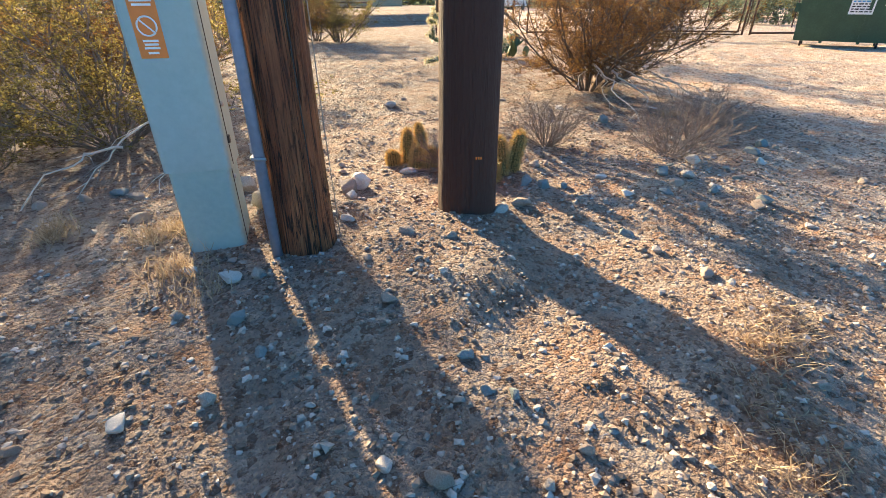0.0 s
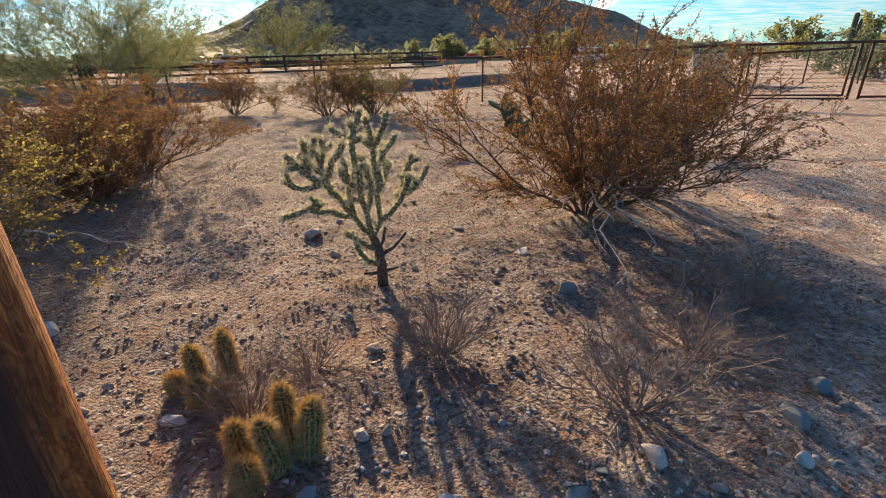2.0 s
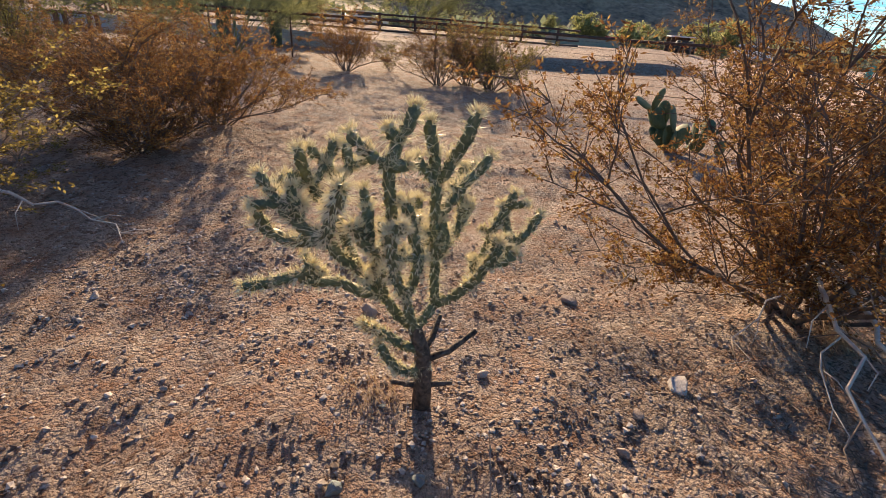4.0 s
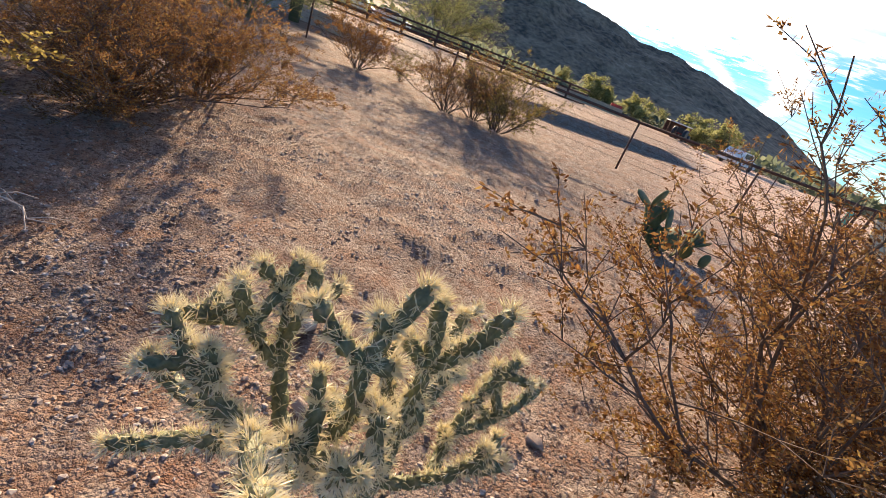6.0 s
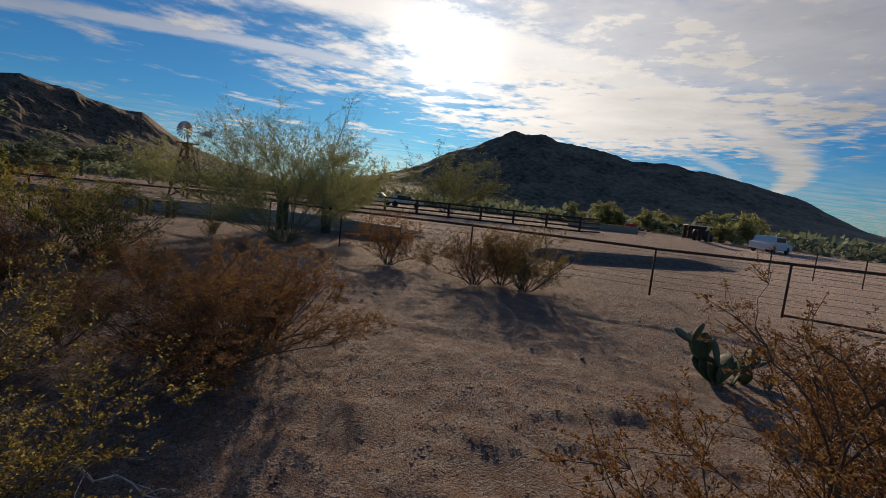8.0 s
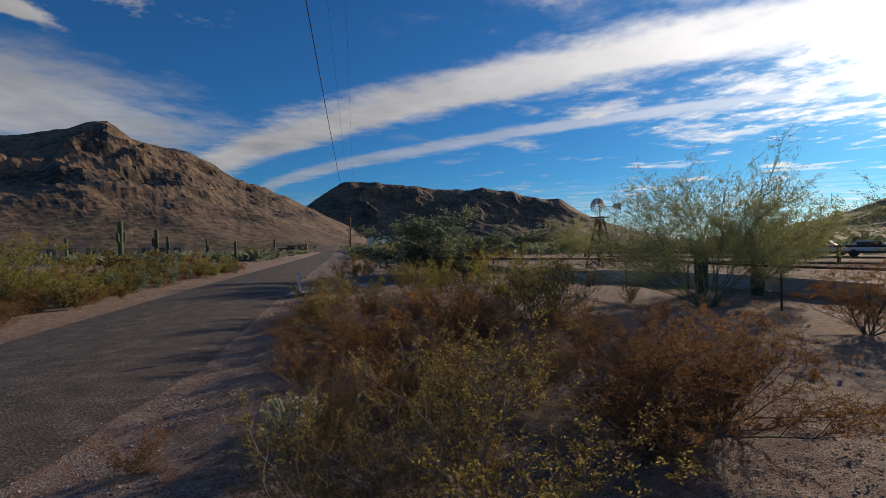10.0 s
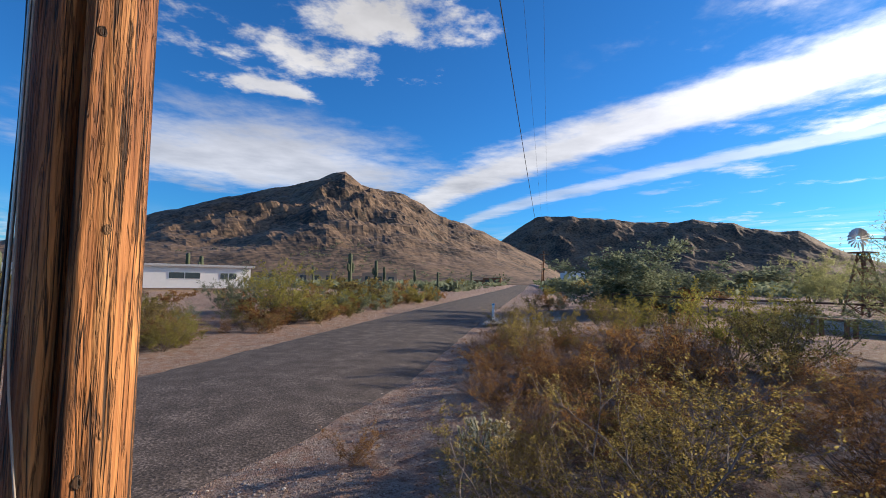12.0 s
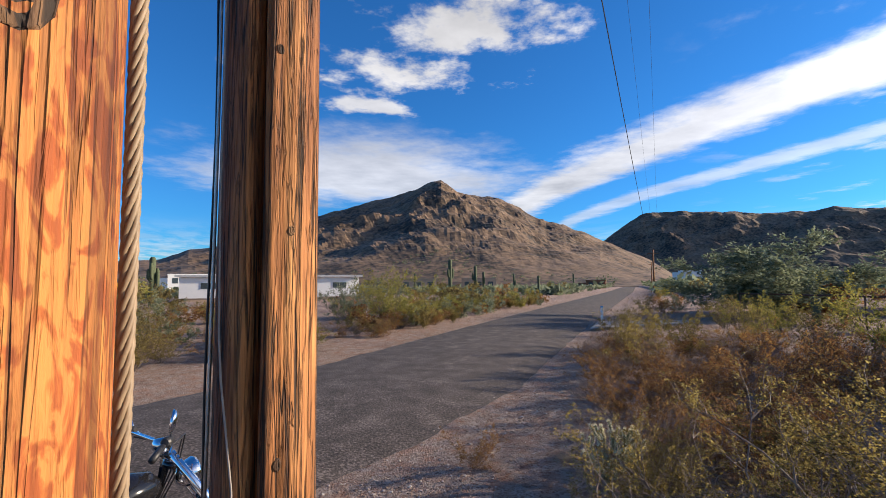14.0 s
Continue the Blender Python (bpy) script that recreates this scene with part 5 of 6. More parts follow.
ch2 = cholla("cholla_cactus", -4.05, 2.85, 0.7, 19, ((-1, -0.4, 0.4, 0.24, 0.2), (0.8, 0.3, 0.4, 0.24, 0.2), (0.1, 0.9, 0.5, 0.24, 0.3), (0.1, -0.9, 0.4, 0.24, 0.1), (0, 0, 1, 0.2, 0.4), (0.7, -0.7, 0.7, 0.22, 0.3), (-0.7, 0.6, 0.8, 0.22, 0.3)), M_SPINE)
tagged(ch2, "low silvery cholla cactus on the gravel shoulder", "cactus")


def hedgehog(stems, label, seed):
    """A clump of ribbed hedgehog cactus stems: (x, y, height, girth)."""
    rg = random.Random(seed)
    x0, y0 = stems[0][0], stems[0][1]
    root = tagged(empty("hedgehog_cactus", (x0, y0, gz(x0, y0))), label, "cactus", "hedgehog cacti")
    for x, y, h, r in stems:
        g, gs = Geo(), Geo()
        ox, oy, ribs, rings = x - x0, y - y0, 13, 14
        lx, ly = rg.gauss(0, 0.025), rg.gauss(0, 0.025)
        for i in range(rings + 1):
            t = i / rings
            rr = r * (0.8 + 0.2 * min(1, t * 4)) * math.sqrt(max(0.02, 1 - max(0, (t - 0.72) / 0.28) ** 2))
            for k in range(ribs * 2):
                a = math.pi * k / ribs
                q = rr * (1.06 if k % 2 else 0.84)
                g.v.append((ox + lx * t * h * 4 + q * math.cos(a), oy + ly * t * h * 4 + q * math.sin(a), h * t - 0.015))
        n = ribs * 2
        for i in range(rings):
            for k in range(n):
                g.f.append((i * n + k, i * n + (k + 1) % n, (i + 1) * n + (k + 1) % n, (i + 1) * n + k))
        g.f.append(tuple(rings * n + k for k in range(n)))
        for i in range(1, 20):
            t = i / 19
            rr = r * 1.03 * math.sqrt(max(0.02, 1 - max(0, (t - 0.72) / 0.28) ** 2))
            for k in range(ribs):
                a = math.pi * (2 * k + 1) / ribs
                out = Vector((math.cos(a), math.sin(a), max(0, (t - 0.72) * 4)))
                q = Vector((ox + lx * t * h * 4 + rr * math.cos(a), oy + ly * t * h * 4 + rr * math.sin(a), h * t - 0.015))
                for s in range(8):
                    dd = (out + Vector((rg.gauss(0, 0.6), rg.gauss(0, 0.6), rg.gauss(0.15, 0.6)))).normalized()
                    w = dd.orthogonal().normalized()
                    w2 = dd.cross(w)
                    ln, wd, v0 = 0.032 * rg.uniform(0.5, 1.3), 0.0016, len(gs.v)
                    gs.v += [q + w * wd, q - w * wd * 0.5 + w2 * wd * 0.86, q - w * wd * 0.5 - w2 * wd * 0.86, q + dd * ln]
                    gs.f += [(v0, v0 + 1, v0 + 3), (v0 + 1, v0 + 2, v0 + 3), (v0 + 2, v0, v0 + 3)]
        st = part("stem", g, M_HEDGE, root, smooth=True)
        part("spine_cover", gs, M_SPINE_GOLD, st)
    return root


hedgehog(((0.50, 3.09, 0.24, 0.031), (0.565, 3.17, 0.25, 0.034), (0.475, 3.22, 0.22, 0.032), (0.335, 3.12, 0.17, 0.03), (0.43, 3.0, 0.12, 0.034)), "clump of golden-spined hedgehog cactus on gravel", 5)
hedgehog(((-0.12, 3.51, 0.25, 0.03), (0.0, 3.56, 0.25, 0.03), (-0.21, 3.46, 0.1, 0.033), (0.04, 3.4, 0.14, 0.036), (-0.05, 3.4, 0.15, 0.036)), "clump of golden-spined hedgehog cactus among dead twigs", 6)


def prickly_pear(x, y, size, seed, pads, label):
    rg = random.Random(seed)
    root = tagged(empty("prickly_pear", (x, y, gz(x, y)), rg.uniform(0, 360), size), label, "cactus", "prickly pears")
    spots = [(Vector((rg.gauss(0, 0.14), rg.gauss(0, 0.14), 0.0)), Vector((0, 0, 1))) for _ in range(4)]
    for k in range(pads):
        p, d = spots[rg.randrange(len(spots))]
        d = (d + Vector((rg.gauss(0, 0.5), rg.gauss(0, 0.5), 0.3))).normalized()
        turn = d.to_track_quat("Z", "Y").to_matrix().to_4x4() @ Matrix.Rotation(rg.uniform(0, 3.1), 4, "Z")
        h, w = rg.uniform(0.2, 0.28), rg.uniform(0.08, 0.11)
        g = Geo()
        prof = [(0.012, 0), (w * 0.55, h * 0.18), (w * 0.92, h * 0.42), (w, h * 0.62), (w * 0.82, h * 0.84), (w * 0.4, h * 0.97), (0.01, h)]
        g.lathe(prof, 14, Matrix.Translation(p) @ turn @ Matrix.Diagonal((1, 0.2, 1, 1)))
        part("pad", g, M_PEAR, root, smooth=True)
        if p.z < 0.45:
            spots.append((p + d * h * 0.93, d))
    return root


prickly_pear(1.05, 10.3, 1.35, 3, 16, "prickly pear cactus with broad green pads")
prickly_pear(1.55, 10.5, 1.1, 4, 9, "prickly pear cactus with broad green pads")
prickly_pear(-14.5, -17.0, 1.6, 5, 14, "prickly pear cactus across the road")
prickly_pear(-9.5, -11.4, 1.5, 6, 14, "prickly pear cactus across the road")


def saguaro(x, y, h, arms, seed):
    rg = random.Random(seed)
    root = tagged(empty("saguaro", (x, y, gz(x, y))), "distant tall green saguaro cactus", "cactus", "saguaros")

    def column(pts, r):
        g = Geo()
        base, sides = 0, 24
        n = len(pts)
        for i, p in enumerate(pts):
            rr = r * (0.85 if i == 0 else 0.55 if i == n - 1 else 1.0)
            for k in range(sides):
                a = 2 * math.pi * k / sides
                q = rr * (1.06 if k % 2 else 0.9)
                g.v.append(Vector(p) + Vector((q * math.cos(a), q * math.sin(a), 0)))
        for i in range(n - 1):
            for k in range(sides):
                g.f.append((i * sides + k, i * sides + (k + 1) % sides, (i + 1) * sides + (k + 1) % sides, (i + 1) * sides + k))
        g.f.append(tuple((n - 1) * sides + k for k in range(sides)))
        return g

    r = 0.055 * h if h > 2 else 0.13 * h
    part("trunk", column([(0, 0, -0.1), (0, 0, h * 0.3), (0, 0, h * 0.8), (0, 0, h * 0.96), (0, 0, h)], r), M_SAGUARO, root, smooth=True)
    for k in range(arms):
        a, z, s = rg.uniform(0, 6.3), h * rg.uniform(0.35, 0.55), h * rg.uniform(0.2, 0.4)
        o = h * 0.1
        c, sn = math.cos(a), math.sin(a)
        part("arm", column([(0, 0, z - r * 0.2), (c * o * 0.6, sn * o * 0.6, z + 0.01), (c * o, sn * o, z + h * 0.06), (c * o, sn * o, z + s * 0.8), (c * o, sn * o, z + s)], r * 0.62), M_SAGUARO, root, smooth=True)
    return root


for yaw, r, h, arms in ((110.3, 85, 6.2, 2), (107.2, 95, 5.4, 3), (106.2, 96, 4.2, 1), (99.6, 72, 3.0, 0), (114.6, 100, 4.0, 0), (143.2, 47, 4.3, 4), (126.5, 75, 4.6, 3), (127.8, 78, 5.0, 0), (102.5, 110, 4.0, 1), (95.5, 120, 4.0, 0), (148.5, 60, 2.6, 1), (66, 60, 2.8, 0), (58.5, 55, 2.6, 0)):
    saguaro(-math.sin(radians(yaw)) * r + 0.4, math.cos(radians(yaw)) * r + 3.1, h, arms, int(yaw * 10))
saguaro(25.2, 46.0, 3.4, 3, 4)
saguaro(-22.8, 10.3, 1.15, 0, 2)
saguaro(-14.2, 17.0, 1.7, 0, 7)
saguaro(-13.0, 18.3, 1.6, 0, 8)

# ---- ranch fence, gate and dumpster ----
FENCE = [(-25.5, 8.2), (-20.7, 11.1), (-16.5, 15.4), (-13.2, 15.5), (-9.87, 15.6), (-5.1, 15.9), (-0.15, 16.7), (2.75, 16.75), (4.9, 16.85), (5.15, 16.85), (6.9, 16.75), (9.4, 16.35), (9.65, 16.35), (14.5, 16.0), (19, 16)]
fence = tagged(empty("pipe_fence", (0, 0, 0)), "rust-brown pipe fence with one top rail and wire mesh", "fence")
tops = []
for k, (x, y) in enumerate(FENCE):
    h = 1.24 + 0.13 * smooth01(0, 7, x)
    z = gz(x, y)
    tops.append((x, y, z + h))
    part("post", Geo().tube([(x, y, z - 0.2), (x, y, z + h)], 0.032 if 4 < x < 10 else 0.027, 10), M_RUST, fence, smooth=True)
for a, c in zip(tops, tops[1:]):
    part("rail", Geo().tube([a, c], 0.036, 10), M_RUST, fence, smooth=True)
for a, c in zip(tops, tops[1:]):
    if a[0] in (6.9,):
        continue
    g = Geo()
    n = 8 if a[0] > 4 else 7
    for k in range(n):
        dz = 0.1 + 1.05 * k / n
        g.tube([(a[0], a[1], a[2] - dz), (c[0], c[1], c[2] - dz)], 0.0035, 4, False)
    part("wire_mesh", g, M_WIRE, fence)
for x0, y0, x1, y1 in ((2.75, 16.75, 6.9, 16.75), (9.65, 16.35, 14.5, 16.0)):
    part("rail", Geo().tube([(x0, y0, gz(x0, y0) + 0.06), (x1, y1, gz(x1, y1) + 0.06)], 0.03, 8), M_RUST, fence, smooth=True)
tagged(part("sign_plate", Geo().box((-0.06, -0.012, 0.78), (0.06, 0.012, 1.15), Matrix.Translation((4.75, 16.8, 0))), M_TEAL, fence), "small teal sign fixed to a post")

gate = tagged(empty("ranch_gate", (6.98, 16.72, gz(7, 16.7)), -8.8), "closed rust-brown pipe gate with wire infill", "gate")
W = 2.38
for nm, pts in (("gate_frame", [(0.06, 0, 0.1), (W - 0.06, 0, 0.1)]), ("gate_frame", [(0.06, 0, 1.16), (W - 0.06, 0, 1.24)]), ("gate_frame", [(0.06, 0, 0.08), (0.06, 0, 1.26)]), ("gate_frame", [(W - 0.06, 0, 0.08), (W - 0.06, 0, 1.28)]), ("threshold", [(-0.1, 0, 0.02), (W, 0, 0.02)])):
    part(nm, Geo().tube(pts, 0.026, 8), M_RUST, gate, smooth=True)
for k in range(9):
    part("wire", Geo().tube([(0.06, 0, 0.2 + 0.105 * k), (W - 0.06, 0, 0.2 + 0.113 * k)], 0.004, 4), M_WIRE, gate)
part("control_box", Geo().box((-0.1, -0.1, 1.05), (0.08, -0.04, 1.3)), M_BLACK, gate)

board = tagged(empty("plywood_board", (8.1, 22.5, gz(8.1, 22.5)), 20), "pale bare plywood board leaning behind the fence", "board")
part("sheet", Geo().box((-0.75, -0.02, 0.05), (0.75, 0.02, 1.15), pose(0, 0, 0, -18, 0, 0)), M_PLY, board)
for x in (-0.5, 0.0, 0.5):
    part("batten", Geo().box((x - 0.03, -0.045, 0.05), (x + 0.03, -0.021, 1.15), pose(0, 0, 0, -18, 0, 0)), M_PLY, board)
back_fence = tagged(empty("wire_fence"), "thin steel post and wire fence behind the gate", "fence")
BF = [(4.0, 30.0), (7.2, 29.0), (9.0, 25.0), (11.2, 22.4), (14.0, 21.0), (18.5, 20.5)]
for k in range(len(BF) - 1):
    (x0, y0), (x1, y1) = BF[k], BF[k + 1]
    for t in (0, 0.5):
        x, y = x0 + (x1 - x0) * t, y0 + (y1 - y0) * t
        part("post", Geo().tube([(x, y, gz(x, y) - 0.1), (x, y, gz(x, y) + 1.25)], 0.025, 6), M_RUST, back_fence)
    g = Geo()
    for i in range(8):
        z = 0.2 + 0.14 * i
        g.tube([(x0, y0, gz(x0, y0) + z), (x1, y1, gz(x1, y1) + z)], 0.005, 4, False)
    part("wire_mesh", g, M_WIRE, back_fence)

# dumpster
dv = Vector((9.42 - 8.5, 11.25 - 12.78, 0)).normalized()
dump = tagged(empty("dumpster", (9.35, 12.3, gz(9.3, 12.2)), math.degrees(math.atan2(dv.y, dv.x)) + 22), "dark green steel dumpster with a black lid, rusted at the edges", "dumpster")
WB, DB = 0.92, 0.6
g = Geo()
ring = [(-WB * 0.93, -DB * 0.8), (WB * 0.93, -DB * 0.8), (WB * 0.93, DB * 0.8), (-WB * 0.93, DB * 0.8)]
topr = [(-WB, -DB), (WB, -DB), (WB, DB), (-WB, DB)]
inr = [(x * 0.96, y * 0.95) for x, y in topr]
g.v = [(x, y, 0.12) for x, y in ring] + [(x, y, 1.12 if y < 0 else 1.38) for x, y in topr] + [(x, y, 1.12 if y < 0 else 1.38) for x, y in inr] + [(x * 0.95, y * 0.95, 0.16) for x, y in ring]
g.f = [(3, 2, 1, 0)] + [(k, (k + 1) % 4, 4 + (k + 1) % 4, 4 + k) for k in range(4)] + [(4 + k, 4 + (k + 1) % 4, 8 + (k + 1) % 4, 8 + k) for k in range(4)] + [(8 + k, 8 + (k + 1) % 4, 12 + (k + 1) % 4, 12 + k) for k in range(4)] + [(12, 13, 14, 15)]
body = part("body", g, M_GREEN, dump)
part("rim", Geo().tube([(-WB, -DB, 1.12), (WB, -DB, 1.12), (WB, DB, 1.38), (-WB, DB, 1.38), (-WB, -DB, 1.12)], 0.025, 6), M_GREEN, dump)
for x in (-0.32, 0.36):
    part("rib", Geo().box((x - 0.03, -DB * 0.83, 0.14), (x + 0.03, -DB * 0.8, 1.1), pose(0, 0, 0, 6.5, 0, 0)), M_GREEN, dump)
for sgn in (-1, 1):
    part("fork_pocket", Geo().box((sgn * WB - 0.08, -0.5, 0.72), (sgn * WB + 0.1, 0.45, 0.9)), M_GREEN, dump)
    part("caster", Geo().lathe([(0.06, -0.02), (0.06, 0.02)], 12, Matrix.Translation((sgn * 0.7, -0.35, 0.06)) @ pose(0, 0, 0, 0, 90, 0)), M_BLACK, dump)
    part("caster", Geo().lathe([(0.06, -0.02), (0.06, 0.02)], 12, Matrix.Translation((sgn * 0.7, 0.35, 0.06)) @ pose(0, 0, 0, 0, 90, 0)), M_BLACK, dump)
g = Geo()
n = 24
for k in range(n + 1):
    x = 0.02 + 0.9 * k / n
    dz = 0.03 * (1 if (k // 3) % 2 else 0)
    g.v += [(x, -DB * 1.02, 1.16 + dz), (x, 0, 1.33 + dz), (x, DB * 1.02, 1.42 + dz)]
for k in range(n):
    for i in (0, 1):
        g.f.append((3 * k + i, 3 * k + 3 + i, 3 * k + 4 + i, 3 * k + 1 + i))
lid = part("lid", g, M_LID, dump, "ribbed black plastic lid")
lid.modifiers.new("thick", "SOLIDIFY").thickness = 0.015
lab = part("notice", Geo().box((0.0, -DB * 0.98, 0.68), (0.42, -DB * 0.955, 0.98), pose(0, 0, 0, 0, 0, 0)), M_WHITE, dump, "white notice with blue heading")
rg = random.Random(3)
for r_ in range(5):
    x = 0.03
    while x < 0.37:
        w = rg.uniform(0.03, 0.09)
        part("text_bar", Geo().box((x, -DB * 0.985, 0.92 - 0.05 * r_), (min(0.39, x + w), -DB * 0.979, 0.945 - 0.05 * r_)), M_BLUE if r_ == 0 else M_BLACK, lab)
        x += w + 0.02
lab2 = part("notice", Geo().box((0.58, -DB * 0.985, 0.85), (0.82, -DB * 0.965, 1.03)), M_WHITE, dump, "small pale notice")
for r_ in range(3):
    part("text_bar", Geo().box((0.61, -DB * 0.99, 0.98 - 0.04 * r_), (0.78, -DB * 0.984, 0.995 - 0.04 * r_)), M_RUST, lab2)

# ---- corral, wall, windmill and yard ----
corral = tagged(empty("rail_fence"), "long dark brown four-rail corral fence on the terrace", "fence")
CR = [(-34.3, 25.8), (-28.7, 30.6), (-22.3, 35.4), (-15.1, 39.0), (-7.6, 42.2), (-6.5, 45.0)]
cz = 0.2
for k in range(len(CR) - 1):
    (x0, y0), (x1, y1) = CR[k], CR[k + 1]
    n = max(1, round(math.hypot(x1 - x0, y1 - y0) / 2.9))
    for i in range(n):
        x, y = x0 + (x1 - x0) * i / n, y0 + (y1 - y0) * i / n
        part("post", Geo().box((x - 0.075, y - 0.075, 0.0), (x + 0.075, y + 0.075, cz + 1.45)), M_RUST, corral)
    for z in (0.28, 0.64, 1.0, 1.36):
        part("rail", Geo().tube([(x0, y0, cz + z), (x1, y1, cz + z)], 0.075, 6), M_RUST, corral)
wall = empty("retaining_wall")
tagged(wall, "low grey concrete block retaining wall", "wall", kind="structure")
for k in range(3):
    a, c = (EDGE_X[1 + k], EDGE_Y[1 + k]), (EDGE_X[2 + k], EDGE_Y[2 + k])
    ln = math.hypot(c[0] - a[0], c[1] - a[1])
    an = math.degrees(math.atan2(c[1] - a[1], c[0] - a[0]))
    m = Matrix.Translation((a[0], a[1], 0)) @ pose(0, 0, 0, 0, 0, an)
    nb = int(ln / 0.42)
    for r_ in range(3):
        for i in range(nb):
            o = ln * i / nb + (0.2 if r_ % 2 else 0)
            part("block", Geo().box((o + 0.006, -0.1, -0.05 + 0.2 * r_), (o + ln / nb - 0.006, 0.12, 0.142 + 0.2 * r_), m), M_WALL, wall)
    part("cap", Geo().box((0, -0.12, 0.54), (ln + 0.02, 0.14, 0.6), m), M_WALL, wall)

mill = tagged(empty("windmill", (-25.4, 20.0, 0.45), 20), "small ranch windmill on a brown timber tower", "windmill")
B, T, H = 0.62, 0.14, 3.1
cor = [(-1, -1), (1, -1), (1, 1), (-1, 1)]
for sx, sy in cor:
    part("leg", Geo().tube([(sx * B, sy * B, 0), (sx * T, sy * T, H)], 0.055, 6), M_TIMBER, mill)
for lv in range(5):
    z0, z1 = H * lv / 5, H * (lv + 1) / 5
    b0, b1 = B + (T - B) * lv / 5, B + (T - B) * (lv + 1) / 5
    for k in range(4):
        (ax_, ay_), (bx_, by_) = cor[k], cor[(k + 1) % 4]
        part("brace", Geo().tube([(ax_ * b0, ay_ * b0, z0), (bx_ * b1, by_ * b1, z1)], 0.028, 5), M_TIMBER, mill)
        part("brace", Geo().tube([(bx_ * b0, by_ * b0, z0), (ax_ * b1, ay_ * b1, z1)], 0.028, 5), M_TIMBER, mill)
part("platform", Geo().box((-0.42, -0.42, H - 0.02), (0.42, 0.42, H + 0.05)), M_TIMBER, mill)
part("mast", Geo().tube([(0, 0, H), (0, 0, H + 0.75)], 0.04, 8), M_STEEL, mill)
whl = part("wheel", Geo().tube([(0.0, -0.3, H + 0.72), (0.0, 0.1, H + 0.72)], 0.04, 8), M_STEEL, mill)
for k in range(16):
    a = 2 * math.pi * k / 16
    c, s = math.cos(a), math.sin(a)
    g = Geo()
    z = H + 0.72
    for (r_, w_, tw) in ((0.12, 0.025, 0.03), (0.5, 0.085, 0.06)):
        g.v += [(c * r_ - s * w_, -0.28 - tw, z + s * r_ + c * w_), (c * r_ + s * w_, -0.28 + tw, z + s * r_ - c * w_)]
    g.f = [(0, 1, 3, 2)]
    bl = part("blade", g, M_STEEL, whl)
    bl.modifiers.new("thick", "SOLIDIFY").thickness = 0.008
part("tail_boom", Geo().tube([(0, 0, H + 0.72), (0.35, 0.9, H + 0.72)], 0.025, 6), M_STEEL, mill)
g = Geo()
g.v = [(0.33, 0.85, H + 0.6), (0.33, 0.85, H + 0.84), (0.53, 1.4, H + 0.98), (0.53, 1.4, H + 0.5)]
g.f = [(0, 1, 2, 3)]
vane = part("tail_vane", g, M_STEEL, mill)
vane.modifiers.new("thick", "SOLIDIFY").thickness = 0.012

bench = tagged(empty("log_table", (-18.9, 14.7, gz(-18.9, 14.7)), 30), "dark timber table in front of the wall", "table")
part("tabletop", Geo().box((-0.7, -0.35, 0.62), (0.7, 0.35, 0.7)), M_TIMBER, bench)
for sx in (-0.55, 0.55):
    for sy in (-0.25, 0.25):
        part("leg", Geo().box((sx - 0.06, sy - 0.06, -0.05), (sx + 0.06, sy + 0.06, 0.62)), M_TIMBER, bench)

yz = 0.5


def vehicle(name, x, y, rz, paint, label, category, w=1.8, l=4.4, h=1.5):
    root = tagged(empty(name, (x, y, gz(x, y)), rz), label, category)
    g = Geo()
    side = [(-l / 2, 0.4), (-l / 2, h * 0.6), (-l * 0.38, h * 0.64), (-l * 0.26, h), (l * 0.12, h), (l * 0.26, h * 0.64), (l / 2, h * 0.55), (l / 2, 0.4)]
    n = len(side)
    g.v = [(px, -w / 2, pz) for px, pz in side] + [(px, w / 2, pz) for px, pz in side]
    g.f = [tuple(range(n)), tuple(reversed(range(n, 2 * n)))] + [(k, n + k, n + (k + 1) % n, (k + 1) % n) for k in range(n)]
    part("body", g, paint, root)
    for sy in (-1, 1):
        part("window", Geo().box((-l * 0.25, sy * w / 2 - 0.012, h * 0.68), (l * 0.14, sy * w / 2 + 0.012, h * 0.93)), M_GLASS, root)
        for px in (-l * 0.3, l * 0.3):
            part("wheel", Geo().lathe([(0.2, -0.1), (0.33, -0.1), (0.35, 0), (0.33, 0.1), (0.2, 0.1)], 18, Matrix.Translation((px, sy * w * 0.46, 0.35)) @ pose(0, 0, 0, 90, 0, 0)), M_BLACK, root, smooth=True)
    return root


def yaw_at(yaw, r):
    return -math.sin(radians(yaw)) * r + 0.6, math.cos(radians(yaw)) * r + 3.27


x, y = yaw_at(-7.0, 57)
vehicle("parked_truck", x, y, 60, M_WHITE, "white pickup truck parked in the ranch yard", "truck", 1.9, 4.8, 1.7)
x, y = yaw_at(33, 58)
vehicle("parked_car", x, y, 30, M_WHITE, "white car parked behind the rail fence", "car")
x, y = yaw_at(36.5, 60)
vehicle("parked_car", x, y, 30, M_STEEL, "silver car parked behind the rail fence", "car")
x, y = yaw_at(136.5, 70)
vehicle("parked_suv", x, y, 20, M_CONDUIT, "blue-grey estate car parked by the house", "car", 1.8, 4.6, 1.6)
x, y = yaw_at(-0.3, 58)
shed = tagged(empty("open_shed", (x, y, gz(x, y)), 15, 0.65), "dark open shed with a pale flat roof", "shed")
part("roof", Geo().box((-1.9, -1.5, 2.2), (1.9, 1.5, 2.35)), M_WHITE, shed)
part("wall", Geo().box((-1.8, 1.3, 0), (1.8, 1.4, 2.2)), M_RUST, shed)
